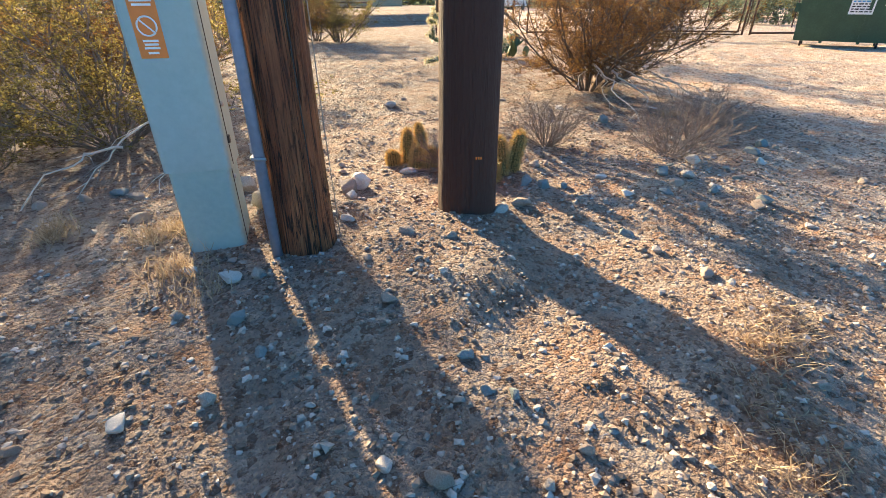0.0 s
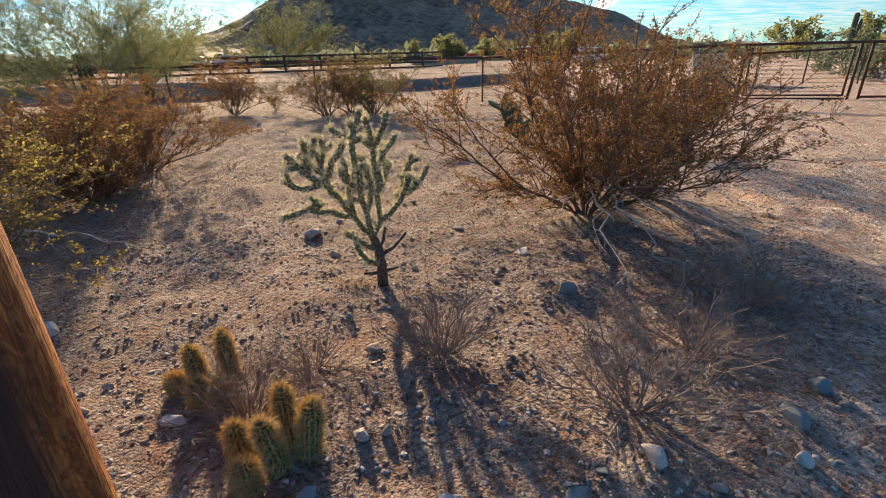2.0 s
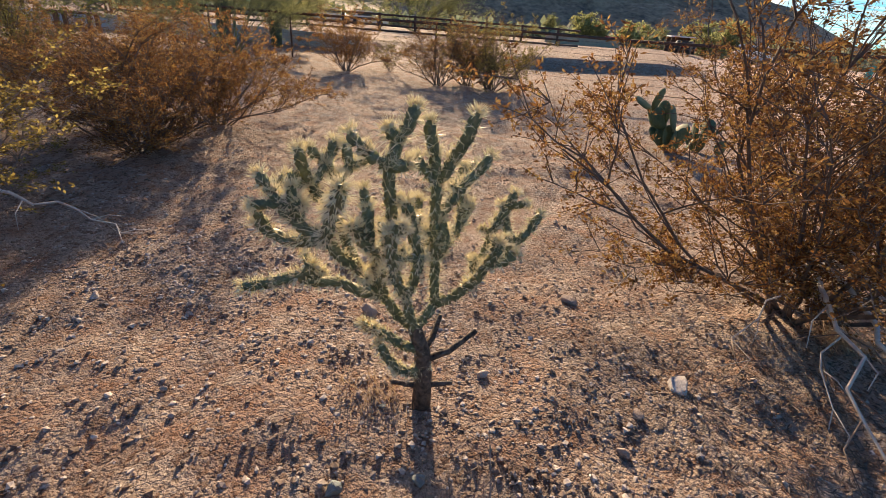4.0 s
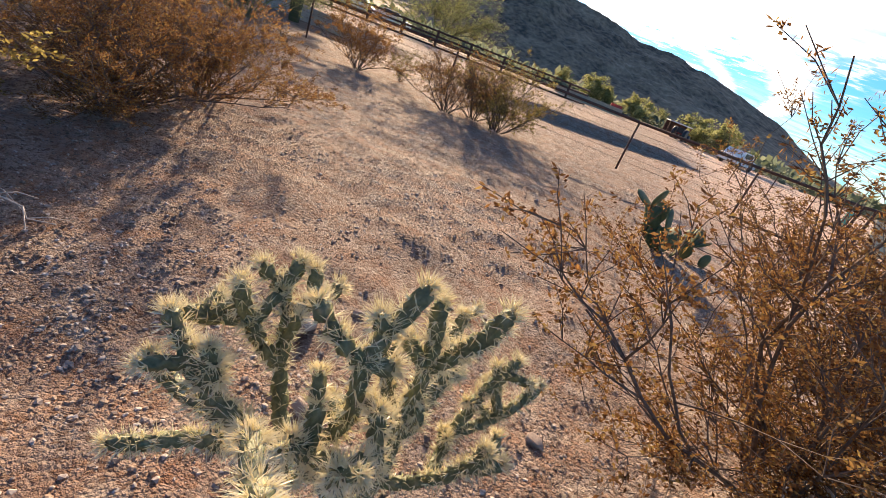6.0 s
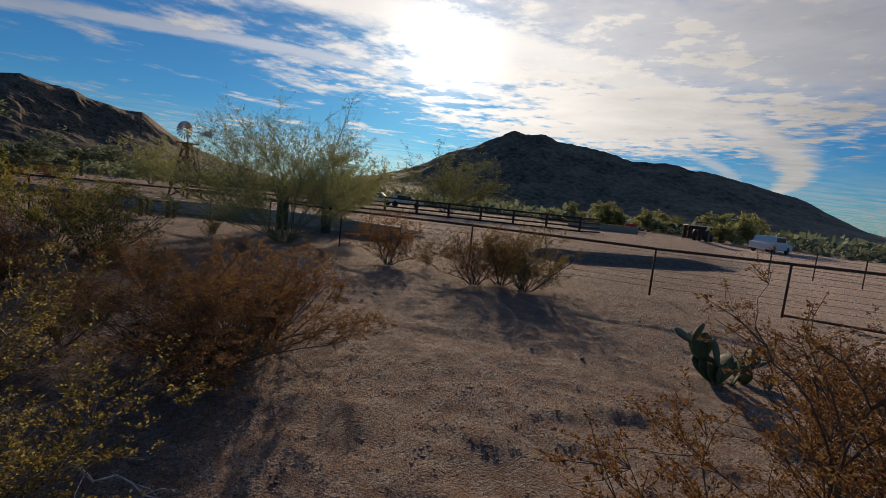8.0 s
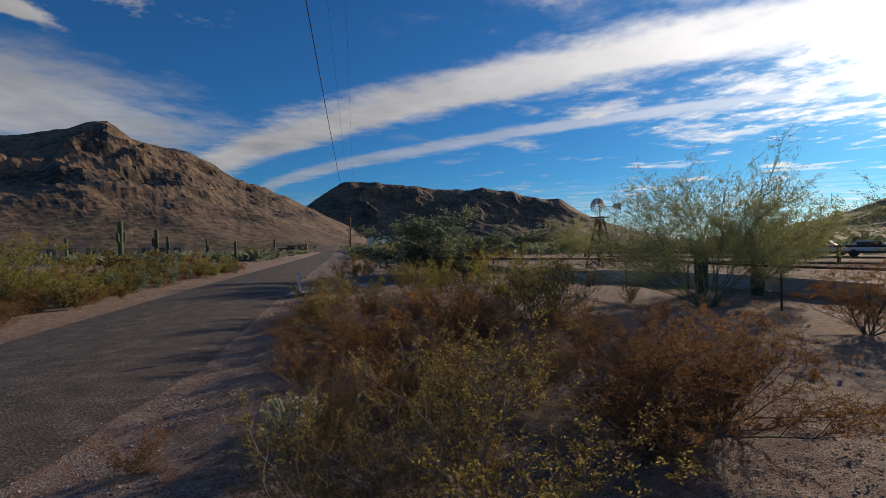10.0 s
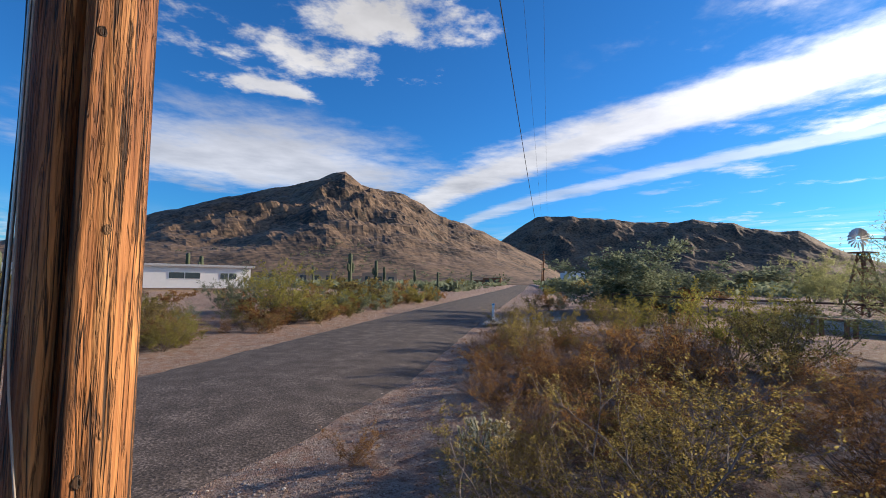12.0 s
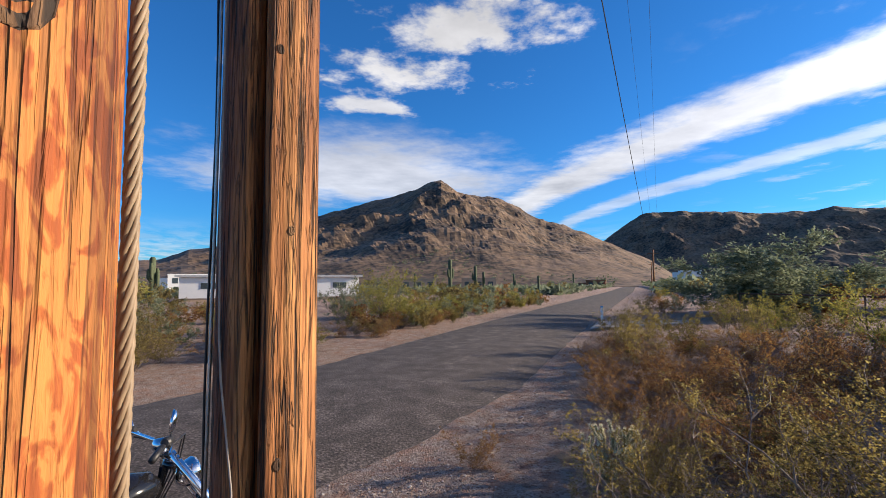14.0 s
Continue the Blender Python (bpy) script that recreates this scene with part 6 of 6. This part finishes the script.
for sx in (-1.7, 1.7):
    for sy in (-1.3, 1.2):
        part("post", Geo().box((sx - 0.06, sy - 0.06, 0), (sx + 0.06, sy + 0.06, 2.2)), M_RUST, shed)
x, y = yaw_at(-0.9, 54)
trac = tagged(empty("tractor", (x, y, gz(x, y)), 75), "small red tractor parked by the shed", "tractor")
part("bonnet", Geo().box((0.1, -0.35, 0.6), (1.4, 0.35, 1.15)), M_RED, trac)
part("seat", Geo().box((-0.7, -0.3, 0.7), (-0.2, 0.3, 1.2)), M_BLACK, trac)
part("canopy", Geo().box((-0.9, -0.55, 1.85), (0.2, 0.55, 1.92)), M_BLACK, trac)
for px, pr in ((-0.55, 0.6), (1.1, 0.38)):
    for sy in (-0.55, 0.55):
        part("wheel", Geo().lathe([(pr * 0.5, -0.14), (pr * 0.96, -0.14), (pr, 0), (pr * 0.96, 0.14), (pr * 0.5, 0.14)], 18, Matrix.Translation((px, sy, pr)) @ pose(0, 0, 0, 90, 0, 0)), M_BLACK, trac, smooth=True)
x, y = yaw_at(6.3, 55)
imp = tagged(empty("farm_implement", (x, y, gz(x, y)), 10), "red farm implement standing in the yard", "implement")
part("hopper", Geo().box((-0.7, -0.4, 0.35), (0.5, 0.4, 0.95)), M_RED, imp)
part("drawbar", Geo().tube([(0.5, 0, 0.4), (1.4, 0, 0.3)], 0.05, 6), M_BLACK, imp)
for sy in (-0.5, 0.5):
    part("wheel", Geo().lathe([(0.15, -0.08), (0.3, -0.08), (0.3, 0.08), (0.15, 0.08)], 16, Matrix.Translation((-0.3, sy, 0.3)) @ pose(0, 0, 0, 90, 0, 0)), M_BLACK, imp)
x, y = yaw_at(9.2, 50)
low = tagged(empty("low_wall", (x, y, gz(x, y) - 0.1), 8), "low tan block wall at the end of the corral", "wall")
part("wall", Geo().box((-3.6, -0.12, 0), (3.2, 0.12, 0.8)), M_TANWALL, low)

# ---- houses across the road ----
home = tagged(empty("mobile_home", (-45.6, -37.0, 0.0), 130), "long white mobile home with a flat roof", "house")
part("wall", Geo().box((-10, -2.2, 0.35), (10, 2.2, 2.75)), M_SIDING, home)
part("skirting", Geo().box((-9.9, -2.1, -0.1), (9.9, 2.1, 0.35)), M_TANWALL, home)
roof = part("roof", Geo().box((-10.4, -2.6, 2.75), (10.4, 2.6, 3.0)), M_ROOFING, home)
for k in range(27):
    part("siding_seam", Geo().box((-9.9 + 0.75 * k, 2.2, 0.4), (-9.86 + 0.75 * k, 2.215, 2.7)), M_ROOFING, home)
for sy in (1, -1):
    for x, w in ((3.2, 1.6), (7.6, 0.9), (-2.5, 1.0), (-6.5, 1.4)):
        wf = part("window", Geo().box((x - w, sy * 2.2 - 0.03, 1.35), (x + w, sy * 2.2 + 0.03, 2.15)), M_WHITE, home)
        part("pane", Geo().box((x - w + 0.08, sy * 2.2 - 0.045, 1.42), (x - 0.04, sy * 2.2 + 0.045, 2.08)), M_GLASS, wf)
        part("pane", Geo().box((x + 0.04, sy * 2.2 - 0.045, 1.42), (x + w - 0.08, sy * 2.2 + 0.045, 2.08)), M_GLASS, wf)
part("door", Geo().box((5.6, 2.18, 0.4), (6.5, 2.25, 2.4)), M_YELLOW, home)
for k in range(5):
    part("roof_vent", Geo().box((-8 + 4 * k, 2.58, 2.82), (-7.4 + 4 * k, 2.63, 2.93)), M_BLACK, roof)


def villa(yaw, r, z, w, h, rz, label, mat, nwin):
    x, y = yaw_at(yaw, r)
    root = tagged(empty("house", (x, y, z), rz), label, "house", "distant houses")
    part("wall", Geo().box((-w / 2, -3, -3.0), (w / 2, 3, h)), mat, root)
    part("parapet", Geo().box((-w / 2 - 0.1, -3.1, h), (w / 2 + 0.1, 3.1, h + 0.25)), mat, root)
    part("wing", Geo().box((-w / 2 - 3, -2.2, -3.0), (-w / 2, 2.2, h * 0.75)), mat, root)
    for k in range(nwin):
        x = -w / 2 + w * (k + 0.5) / nwin
        for sy in (-1, 1):
            part("window", Geo().box((x - 0.7, sy * 3 - 0.04, h * 0.3), (x + 0.7, sy * 3 + 0.04, h * 0.75)), M_GLASS, root)
    return root


villa(139.0, 148, 1.4, 14, 3.3, 140, "distant white flat-roofed house on the hillside", M_SIDING, 4)
villa(114.2, 118, 0.2, 9, 2.8, 112, "distant brown flat-roofed house below the mountain", M_TANWALL, 3)
villa(106.8, 125, 0.2, 9, 2.8, 106, "distant tan house behind saguaros", M_TANWALL, 3)
villa(93.0, 160, 0.2, 6, 2.2, 90, "distant dark shed beside the road", M_TIMBER, 2)
villa(83.2, 300, 5.0, 12, 3.2, 84, "distant pale house at the foot of the ridge", M_SIDING, 3)
x, y = yaw_at(147.5, 90)
cont = tagged(empty("yellow_container", (x, y, 0.0), 140), "yellow shipping container beyond the scrub", "container")
part("body", Geo().box((-3, -1.2, 0.1), (3, 1.2, 2.3)), M_YELLOW, cont)
for k in range(12):
    part("rib", Geo().box((-2.9 + 0.5 * k, 1.2, 0.2), (-2.75 + 0.5 * k, 1.24, 2.2)), M_YELLOW, cont)
post = tagged(empty("marker_post", (-20.2, 2.15, gz(-20.2, 2.15))), "short white marker post at the driveway", "post")
part("shaft", Geo().box((-0.05, -0.05, 0), (0.05, 0.05, 0.85)), M_WHITE, post)
part("cap", Geo().box((-0.06, -0.06, 0.85), (0.06, 0.06, 0.9)), M_BLUE, post)

# ---- motorcycle ----
bike = tagged(empty("motorcycle", (-1.165, 0.465, gz(-1.165, 0.465)), 160, 0.95), "black and chrome cruiser motorcycle parked on the shoulder", "motorcycle")
for px, nm in ((0.85, "front_wheel"), (-0.72, "rear_wheel")):
    wlm = Matrix.Translation((px, 0, 0.31)) @ pose(0, 0, 0, 90, 0, 0)
    wh = part(nm, Geo().lathe([(0.24, -0.045), (0.29, -0.06), (0.315, 0), (0.29, 0.06), (0.24, 0.045)], 28, wlm), M_BLACK, bike, "black tyre", True)
    part("rim", Geo().lathe([(0.235, -0.035), (0.245, 0), (0.235, 0.035)], 28, wlm), M_CHROME, wh, smooth=True)
    for k in range(9):
        a = 2 * math.pi * k / 9
        part("spoke", Geo().tube([(px, 0, 0.31), (px + 0.24 * math.cos(a), 0, 0.31 + 0.24 * math.sin(a))], 0.007, 5), M_CHROME, wh)
    part("disc", Geo().lathe([(0.06, 0.065), (0.13, 0.065), (0.13, 0.07), (0.06, 0.07)], 20, wlm), M_STEEL, wh)
for sy in (-0.09, 0.09):
    part("fork", Geo().tube([(0.85, sy, 0.31), (0.72, sy, 0.55), (0.44, sy, 0.98)], [0.03, 0.03, 0.022], 12), M_CHROME, bike, smooth=True)
part("front_fender", Geo().tube([(0.85 + 0.36 * math.cos(radians(a)), 0, 0.31 + 0.36 * math.sin(radians(a))) for a in range(20, 171, 15)], 0.05, 8), M_GLOSS, bike, smooth=True)
part("rear_fender", Geo().tube([(-0.72 + 0.38 * math.cos(radians(a)), 0, 0.33 + 0.38 * math.sin(radians(a))) for a in range(10, 171, 16)], 0.085, 8), M_GLOSS, bike, smooth=True)
part("headlamp", Geo().lathe([(0.03, -0.11), (0.075, -0.07), (0.09, 0.0), (0.085, 0.02)], 18, Matrix.Translation((0.6, 0, 0.82)) @ pose(0, 0, 0, 0, 80, 0)), M_CHROME, bike, smooth=True)
part("fuel_tank", Geo().lathe([(0.02, -0.32), (0.11, -0.24), (0.145, -0.05), (0.15, 0.1), (0.11, 0.24), (0.02, 0.3)], 20, Matrix.Translation((0.12, 0, 0.78)) @ pose(0, 0, 0, 0, 84, 0) @ Matrix.Diagonal((0.8, 1, 1, 1))), M_GLOSS, bike, "glossy black fuel tank", True)
part("seat", Geo().lathe([(0.02, -0.42), (0.14, -0.36), (0.16, -0.1), (0.12, 0.2), (0.03, 0.28)], 16, Matrix.Translation((-0.48, 0, 0.68)) @ pose(0, 0, 0, 0, 88, 0) @ Matrix.Diagonal((0.45, 1, 1, 1))), M_BLACK, bike, "black leather seat", True)
part("frame", Geo().tube([(0.44, 0, 0.9), (0.3, 0, 0.35), (-0.3, 0, 0.25), (-0.72, 0, 0.31)], 0.03, 8), M_GLOSS, bike)
for an in (-24, 24):
    cyl = part("cylinder", Geo().lathe([(0.085 + 0.02 * (k % 2), 0.03 * k) for k in range(8)], 16, Matrix.Translation((0.02, 0, 0.38)) @ pose(0, 0, 0, 0, an, 0)), M_STEEL, bike)
part("crankcase", Geo().lathe([(0.05, -0.16), (0.15, -0.12), (0.17, 0.0), (0.15, 0.12), (0.05, 0.16)], 18, Matrix.Translation((0.0, 0, 0.33)) @ pose(0, 0, 0, 90, 0, 0)), M_STEEL, bike, smooth=True)
for z in (0.2, 0.29):
    part("exhaust_pipe", Geo().tube([(0.15, -0.17, 0.45), (0.25, -0.19, z + 0.05), (0.0, -0.2, z), (-0.95, -0.2, z + 0.03)], [0.025, 0.028, 0.03, 0.042], 12), M_CHROME, bike, smooth=True)
hb = part("handlebar", Geo().tube([(0.24, -0.44, 1.04), (0.34, -0.33, 1.09), (0.41, -0.12, 1.04), (0.41, 0.12, 1.04), (0.34, 0.33, 1.09), (0.24, 0.44, 1.04)], 0.013, 10), M_CHROME, bike, smooth=True)
for z in (0.9, 0.97):
    part("triple_clamp", Geo().tube([(0.46 - (z - 0.9) * 0.4, -0.1, z), (0.44 - (z - 0.9) * 0.4, 0, z), (0.46 - (z - 0.9) * 0.4, 0.1, z)], 0.02, 8), M_GLOSS, bike, smooth=True)
for sy in (-0.06, 0.06):
    part("bar_riser", Geo().tube([(0.42, sy, 0.95), (0.41, sy, 1.03)], 0.016, 10), M_CHROME, bike, smooth=True)
part("gauge", Geo().lathe([(0.05, 0), (0.055, 0.03), (0.04, 0.06)], 16, Matrix.Translation((0.42, 0, 1.0))), M_CHROME, bike, smooth=True)
for sy in (-1, 1):
    part("grip", Geo().tube([(0.31, sy * 0.36, 1.075), (0.23, sy * 0.45, 1.035)], 0.018, 10), M_BLACK, hb, "black rubber grip", True)
    part("brake_lever", Geo().tube([(0.38, sy * 0.3, 1.075), (0.31, sy * 0.46, 1.05)], 0.007, 6), M_CHROME, hb)
    part("control_pod", Geo().lathe([(0.012, -0.035), (0.027, -0.028), (0.029, 0.02), (0.02, 0.034)], 12, Matrix.Translation((0.345, sy * 0.325, 1.09)) @ pose(0, 0, 0, 90, 0, sy * 40)), M_BLACK, hb)
    mst = part("mirror_stalk", Geo().tube([(0.36, sy * 0.31, 1.1), (0.36, sy * 0.35, 1.14), (0.34, sy * 0.4, 1.18)], 0.006, 8), M_CHROME, hb, smooth=True)
    mm = Matrix.Translation((0.33, sy * 0.43, 1.21)) @ pose(0, 0, 0, sy * 25, -78, 0) @ Matrix.Diagonal((0.9, 0.62, 1, 1))
    mh = part("mirror_shell", Geo().lathe([(0.03, -0.03), (0.06, -0.015), (0.068, 0.0)], 20, mm), M_CHROME, mst, smooth=True)
    part("mirror_glass", Geo().lathe([(0.062, 0.0), (0.062, 0.003)], 20, mm), M_MIRROR, hb)
for k in range(4):
    part("control_cable", Geo().tube([(0.36, (-0.3, -0.28, 0.28, 0.3)[k], 1.05), (0.5, (-0.15, -0.1, 0.12, 0.16)[k], 1.08 - 0.03 * k), (0.48, 0.05 * (k - 1.5), 0.85), (0.4, 0.03 * (k - 1.5), 0.7)], 0.005, 6), M_BLACK, bike, smooth=True)
part("side_stand", Geo().tube([(-0.1, 0.1, 0.28), (-0.2, 0.27, 0.005)], 0.012, 6), M_STEEL, bike)
bike.rotation_euler = (radians(-6), 0, radians(160))

# ---- stones ----
def stone_mesh(seed, flat):
    """An angular broken stone: the hull of a few points."""
    rg = random.Random(seed)
    bm = bmesh.new()
    sx, sy = rg.uniform(0.8, 1.3), rg.uniform(0.6, 0.95)
    for k in range(17):
        p = Vector((rg.gauss(0, 1), rg.gauss(0, 1), rg.gauss(0, 1))).normalized() * rg.uniform(0.8, 1.15)
        bm.verts.new((p.x * sx, p.y * sy, p.z * flat))
    bmesh.ops.convex_hull(bm, input=bm.verts[:])
    bmesh.ops.delete(bm, geom=[v for v in bm.verts if not v.link_faces], context="VERTS")
    bmesh.ops.bevel(bm, geom=bm.edges[:], offset=0.07, segments=1, affect="EDGES")
    me = bpy.data.meshes.new("stone")
    bm.to_mesh(me)
    bm.free()
    return me


STONES = [stone_mesh(k, f) for k, f in enumerate((0.55, 0.7, 0.5, 0.8, 0.6, 0.65, 0.45, 0.75))]
LOOKS = {"pale": (M_STONE_PALE, "pale angular stone lying on the gravel"), "blue": (M_STONE_BLUE, "blue-grey stone lying on the gravel"), "tan": (M_STONE_TAN, "tan angular stone half sunk in the soil"), "grey": (M_STONE, "grey stone lying on the gravel")}


def stone(kind, x, y, size, seed):
    rg = random.Random(seed)
    me = STONES[seed % 8]
    key = "stone_" + kind + str(seed % 8)
    data = bpy.data.meshes.get(key)
    if data is None:
        data = me.copy()
        data.name = key
        data.materials.append(LOOKS[kind][0])
    ob = new("rock", data)
    ob.location = (x, y, gz(x, y) + size * 0.25)
    ob.rotation_euler = (rg.gauss(0, 0.15), rg.gauss(0, 0.15), rg.uniform(0, 6.3))
    ob.scale = (size, size, size)
    return tagged(ob, LOOKS[kind][1], "rock", "rocks on the shoulder")


for k, (kind, x, y, s) in enumerate((("pale", 1.77, 3.32, 0.06), ("pale", 0.14, 1.86, 0.026), ("tan", -0.18, 2.03, 0.03), ("grey", -0.06, 1.72, 0.035), ("blue", -0.55, 1.6, 0.045), ("blue", 0.21, 1.44, 0.03), ("tan", 1.48, 2.58, 0.04),
                                     ("pale", -0.70, 1.88, 0.045), ("pale", -0.36, 3.0, 0.09), ("pale", -0.72, 2.55, 0.085), ("tan", -0.62, 2.72, 0.075), ("tan", -0.86, 2.85, 0.09), ("pale", -0.95, 2.98, 0.07), ("tan", -0.03, 2.23, 0.04), ("grey", -0.79, 1.65, 0.03),
                                     ("pale", -0.69, 1.17, 0.035), ("grey", 1.21, 1.31, 0.03), ("tan", 1.8, 2.61, 0.05), ("grey", 0.43, 2.52, 0.05), ("grey", 0.55, 2.6, 0.055), ("grey", 0.73, 3.27, 0.045), ("blue", 0.62, 2.98, 0.05), ("blue", 0.72, 2.9, 0.05),
                                     ("blue", 1.51, 3.12, 0.05), ("tan", 1.5, 2.92, 0.045), ("blue", 1.68, 2.85, 0.045), ("blue", 1.38, 2.78, 0.04), ("grey", 1.92, 3.03, 0.04), ("blue", 1.86, 2.66, 0.05), ("blue", 2.37, 3.65, 0.06), ("blue", 2.57, 3.86, 0.06),
                                     ("grey", 2.72, 3.3, 0.04), ("grey", 2.74, 3.08, 0.04), ("pale", 2.31, 3.43, 0.05), ("grey", -0.43, 5.36, 0.07), ("grey", 0.6, 3.82, 0.05), ("pale", -0.38, 2.77, 0.05), ("pale", -0.1, 3.28, 0.05), ("pale", -1.3, 3.8, 0.075),
                                     ("pale", 1.3, 5.16, 0.055), ("blue", 1.57, 4.6, 0.07), ("grey", -1.13, 3.48, 0.05), ("grey", 1.64, 3.08, 0.05), ("pale", 1.1, 3.05, 0.04), ("tan", -1.25, 2.7, 0.09), ("tan", -1.45, 2.55, 0.055), ("grey", -1.1, 3.1, 0.09), ("tan", -1.7, 2.9, 0.05), ("tan", -0.76, 2.52, 0.08), ("tan", -0.7, 2.42, 0.075), ("pale", -0.64, 2.5, 0.07), ("tan", -0.73, 2.62, 0.09), ("tan", -0.43, 2.9, 0.085), ("pale", -0.34, 2.44, 0.035), ("grey", -0.6, 1.92, 0.04), ("pale", -0.9, 1.95, 0.035), ("grey", -0.98, 2.0, 0.045), ("tan", -1.95, 2.85, 0.06), ("tan", -2.15, 2.75, 0.05), ("blue", -1.85, 3.0, 0.06))):
    stone(kind, x, y, s, k + 3)

rng = random.Random(55)
for k in range(170):
    x, y = rng.uniform(-1.7, 3.2), rng.uniform(0.95, 4.6)
    if math.hypot(x - P1[0], y - P1[1]) < 0.2 or math.hypot(x - P2[0], y - P2[1]) < 0.22 or abs(x + 0.885) < 0.2 and abs(y - 2.25) < 0.2:
        continue
    stone(rng.choice(("grey", "grey", "tan", "tan", "blue", "pale", "grey")), x, y, 0.012 + 0.024 * rng.random() ** 2, 100 + k)
for k in range(60):
    x, y = rng.uniform(-5, 4.5), rng.uniform(4.6, 12)
    stone(rng.choice(("grey", "tan", "tan", "grey", "pale")), x, y, 0.02 + 0.035 * rng.random() ** 2, 400 + k)

# gravel too small and too many to count
rng = random.Random(99)
pts, fcs = [], []
OCT = [Vector(p) for p in ((1, 0, 0), (-0.5, 0.87, 0), (-0.5, -0.87, 0), (0.45, 0.5, 0.8), (-0.6, 0.0, 0.75), (0.35, -0.55, 0.7))]
OF = ((0, 3, 5), (3, 4, 5), (1, 4, 3), (2, 5, 4), (0, 1, 3), (1, 2, 4), (2, 0, 5))


def pebble(x, y, s):
    a = rng.uniform(0, 6.3)
    c, sn = math.cos(a), math.sin(a)
    b = len(pts)
    z = gz(x, y) - s * 0.15
    k1, k2, fl = rng.uniform(0.7, 1.3), rng.uniform(0.6, 1.1), rng.uniform(0.5, 0.95)
    for p in OCT:
        q = (p.x * k1 * rng.uniform(0.8, 1.2), p.y * k2 * rng.uniform(0.8, 1.2), p.z * fl * rng.uniform(0.8, 1.2))
        pts.append((x + s * (q[0] * c - q[1] * sn), y + s * (q[0] * sn + q[1] * c), z + s * q[2]))
    fcs.extend((b + i, b + j, b + k) for i, j, k in OF)


for k in range(48000):
    x, y = rng.uniform(-1.6, 3.4), rng.uniform(0.75, 5.2)
    dens = 0.35 + 0.65 * smooth01(4.6, 2.4, y) + 0.5 * max(0, noise.noise((x * 0.9, y * 0.9, 8.0)))
    if rng.random() < dens:
        pebble(x, y, 0.0035 + 0.015 * rng.random() ** 4)
for k in range(30000):
    x, y = rng.uniform(-7, 6), rng.uniform(2.5, 14)
    if noise.noise((x * 0.6, y * 0.6, 3.0)) > -0.25:
        pebble(x, y, 0.004 + 0.016 * rng.random() ** 3)
for k in range(36000):
    x, y = rng.uniform(-3.6, 3.4), 4.4 + 6.0 * rng.random() ** 1.3
    if noise.noise((x * 0.7, y * 0.7, 5.0)) > -0.3 + 0.3 * rng.random():
        pebble(x, y, 0.004 + 0.013 * rng.random() ** 3)
for k in range(5000):
    x = rng.uniform(-9, -1.2)
    y = road_y(x) + rng.gauss(0.5, 0.55)
    pebble(x, y, 0.006 + 0.02 * rng.random() ** 3)
me = bpy.data.meshes.new("gravel")
me.from_pydata(pts, [], fcs)
me.materials.append(M_STONE)
tagged(new("gravel", me), "loose grey and tan gravel on the soil", "gravel", kind="stuff")

# dry grass
g = Geo()
for cx, cy, n, h in ((-0.95, 1.95, 160, 0.11), (-0.78, 1.82, 90, 0.08), (1.15, 1.45, 240, 0.10), (1.28, 1.62, 160, 0.08), (0.95, 1.05, 160, 0.08), (-1.2, 2.3, 160, 0.12), (-1.05, 2.4, 120, 0.1), (1.0, 1.25, 120, 0.07), (2.3, 4.9, 260, 0.12), (2.0, 5.9, 300, 0.14), (0.25, 4.5, 120, 0.07), (-1.8, 2.4, 200, 0.12), (2.1, 6.5, 300, 0.16), (-4.6, 2.4, 200, 0.12), (-4.9, 3.0, 200, 0.15)):
    for k in range(n):
        x, y = cx + rng.gauss(0, 0.06), cy + rng.gauss(0, 0.06)
        p = Vector((x, y, gz(x, y) - 0.005))
        d = Vector((rng.gauss(0, 0.6), rng.gauss(0, 0.6), 1)).normalized()
        side = d.orthogonal().normalized() * 0.0014
        ln = h * rng.uniform(0.5, 1.2)
        e = p + d * ln * 0.6
        e2 = e + (d + Vector((rng.gauss(0, 0.5), rng.gauss(0, 0.5), -0.2))).normalized() * ln * 0.4
        b = len(g.v)
        g.v += [p + side, p - side, e - side, e + side, e2]
        g.f += [(b, b + 1, b + 2, b + 3), (b + 3, b + 2, b + 4)]
tagged(part("dry_grass", g, M_STRAW), "straw-coloured dry grass tufts", "grass", kind="stuff")

# brown litter of twigs and leaves under the bushes
g = Geo()
for cx, cy, n, r in ((1.75, 6.0, 1600, 0.6), (2.0, 5.0, 2600, 0.45), (2.5, 4.6, 1800, 0.4), (1.5, 5.3, 900, 0.3), (2.5, 5.4, 1500, 0.5), (0.75, 5.5, 300, 0.4), (-3.2, 5.9, 700, 0.7), (-2.9, 4.3, 600, 0.7), (0.95, 3.75, 400, 0.3), (1.7, 3.6, 300, 0.3), (0.2, 3.3, 400, 0.25), (1.2, 4.9, 500, 0.5), (3.2, 8.6, 500, 0.7), (-6.5, 13.8, 300, 0.7), (-3.2, 13.7, 400, 0.9)):
    for k in range(n):
        x, y = cx + rng.gauss(0, r), cy + rng.gauss(0, r)
        a, ln = rng.uniform(0, 6.3), rng.uniform(0.015, 0.06)
        p = Vector((x, y, gz(x, y) + 0.004))
        d = Vector((math.cos(a), math.sin(a), rng.gauss(0.05, 0.12)))
        g.leaf(p, d, Vector((-math.sin(a), math.cos(a), 0.3)), ln, 0.005)
tagged(part("leaf_litter", g, M_BARK), "brown twig and leaf litter under the bushes", "litter", kind="stuff")
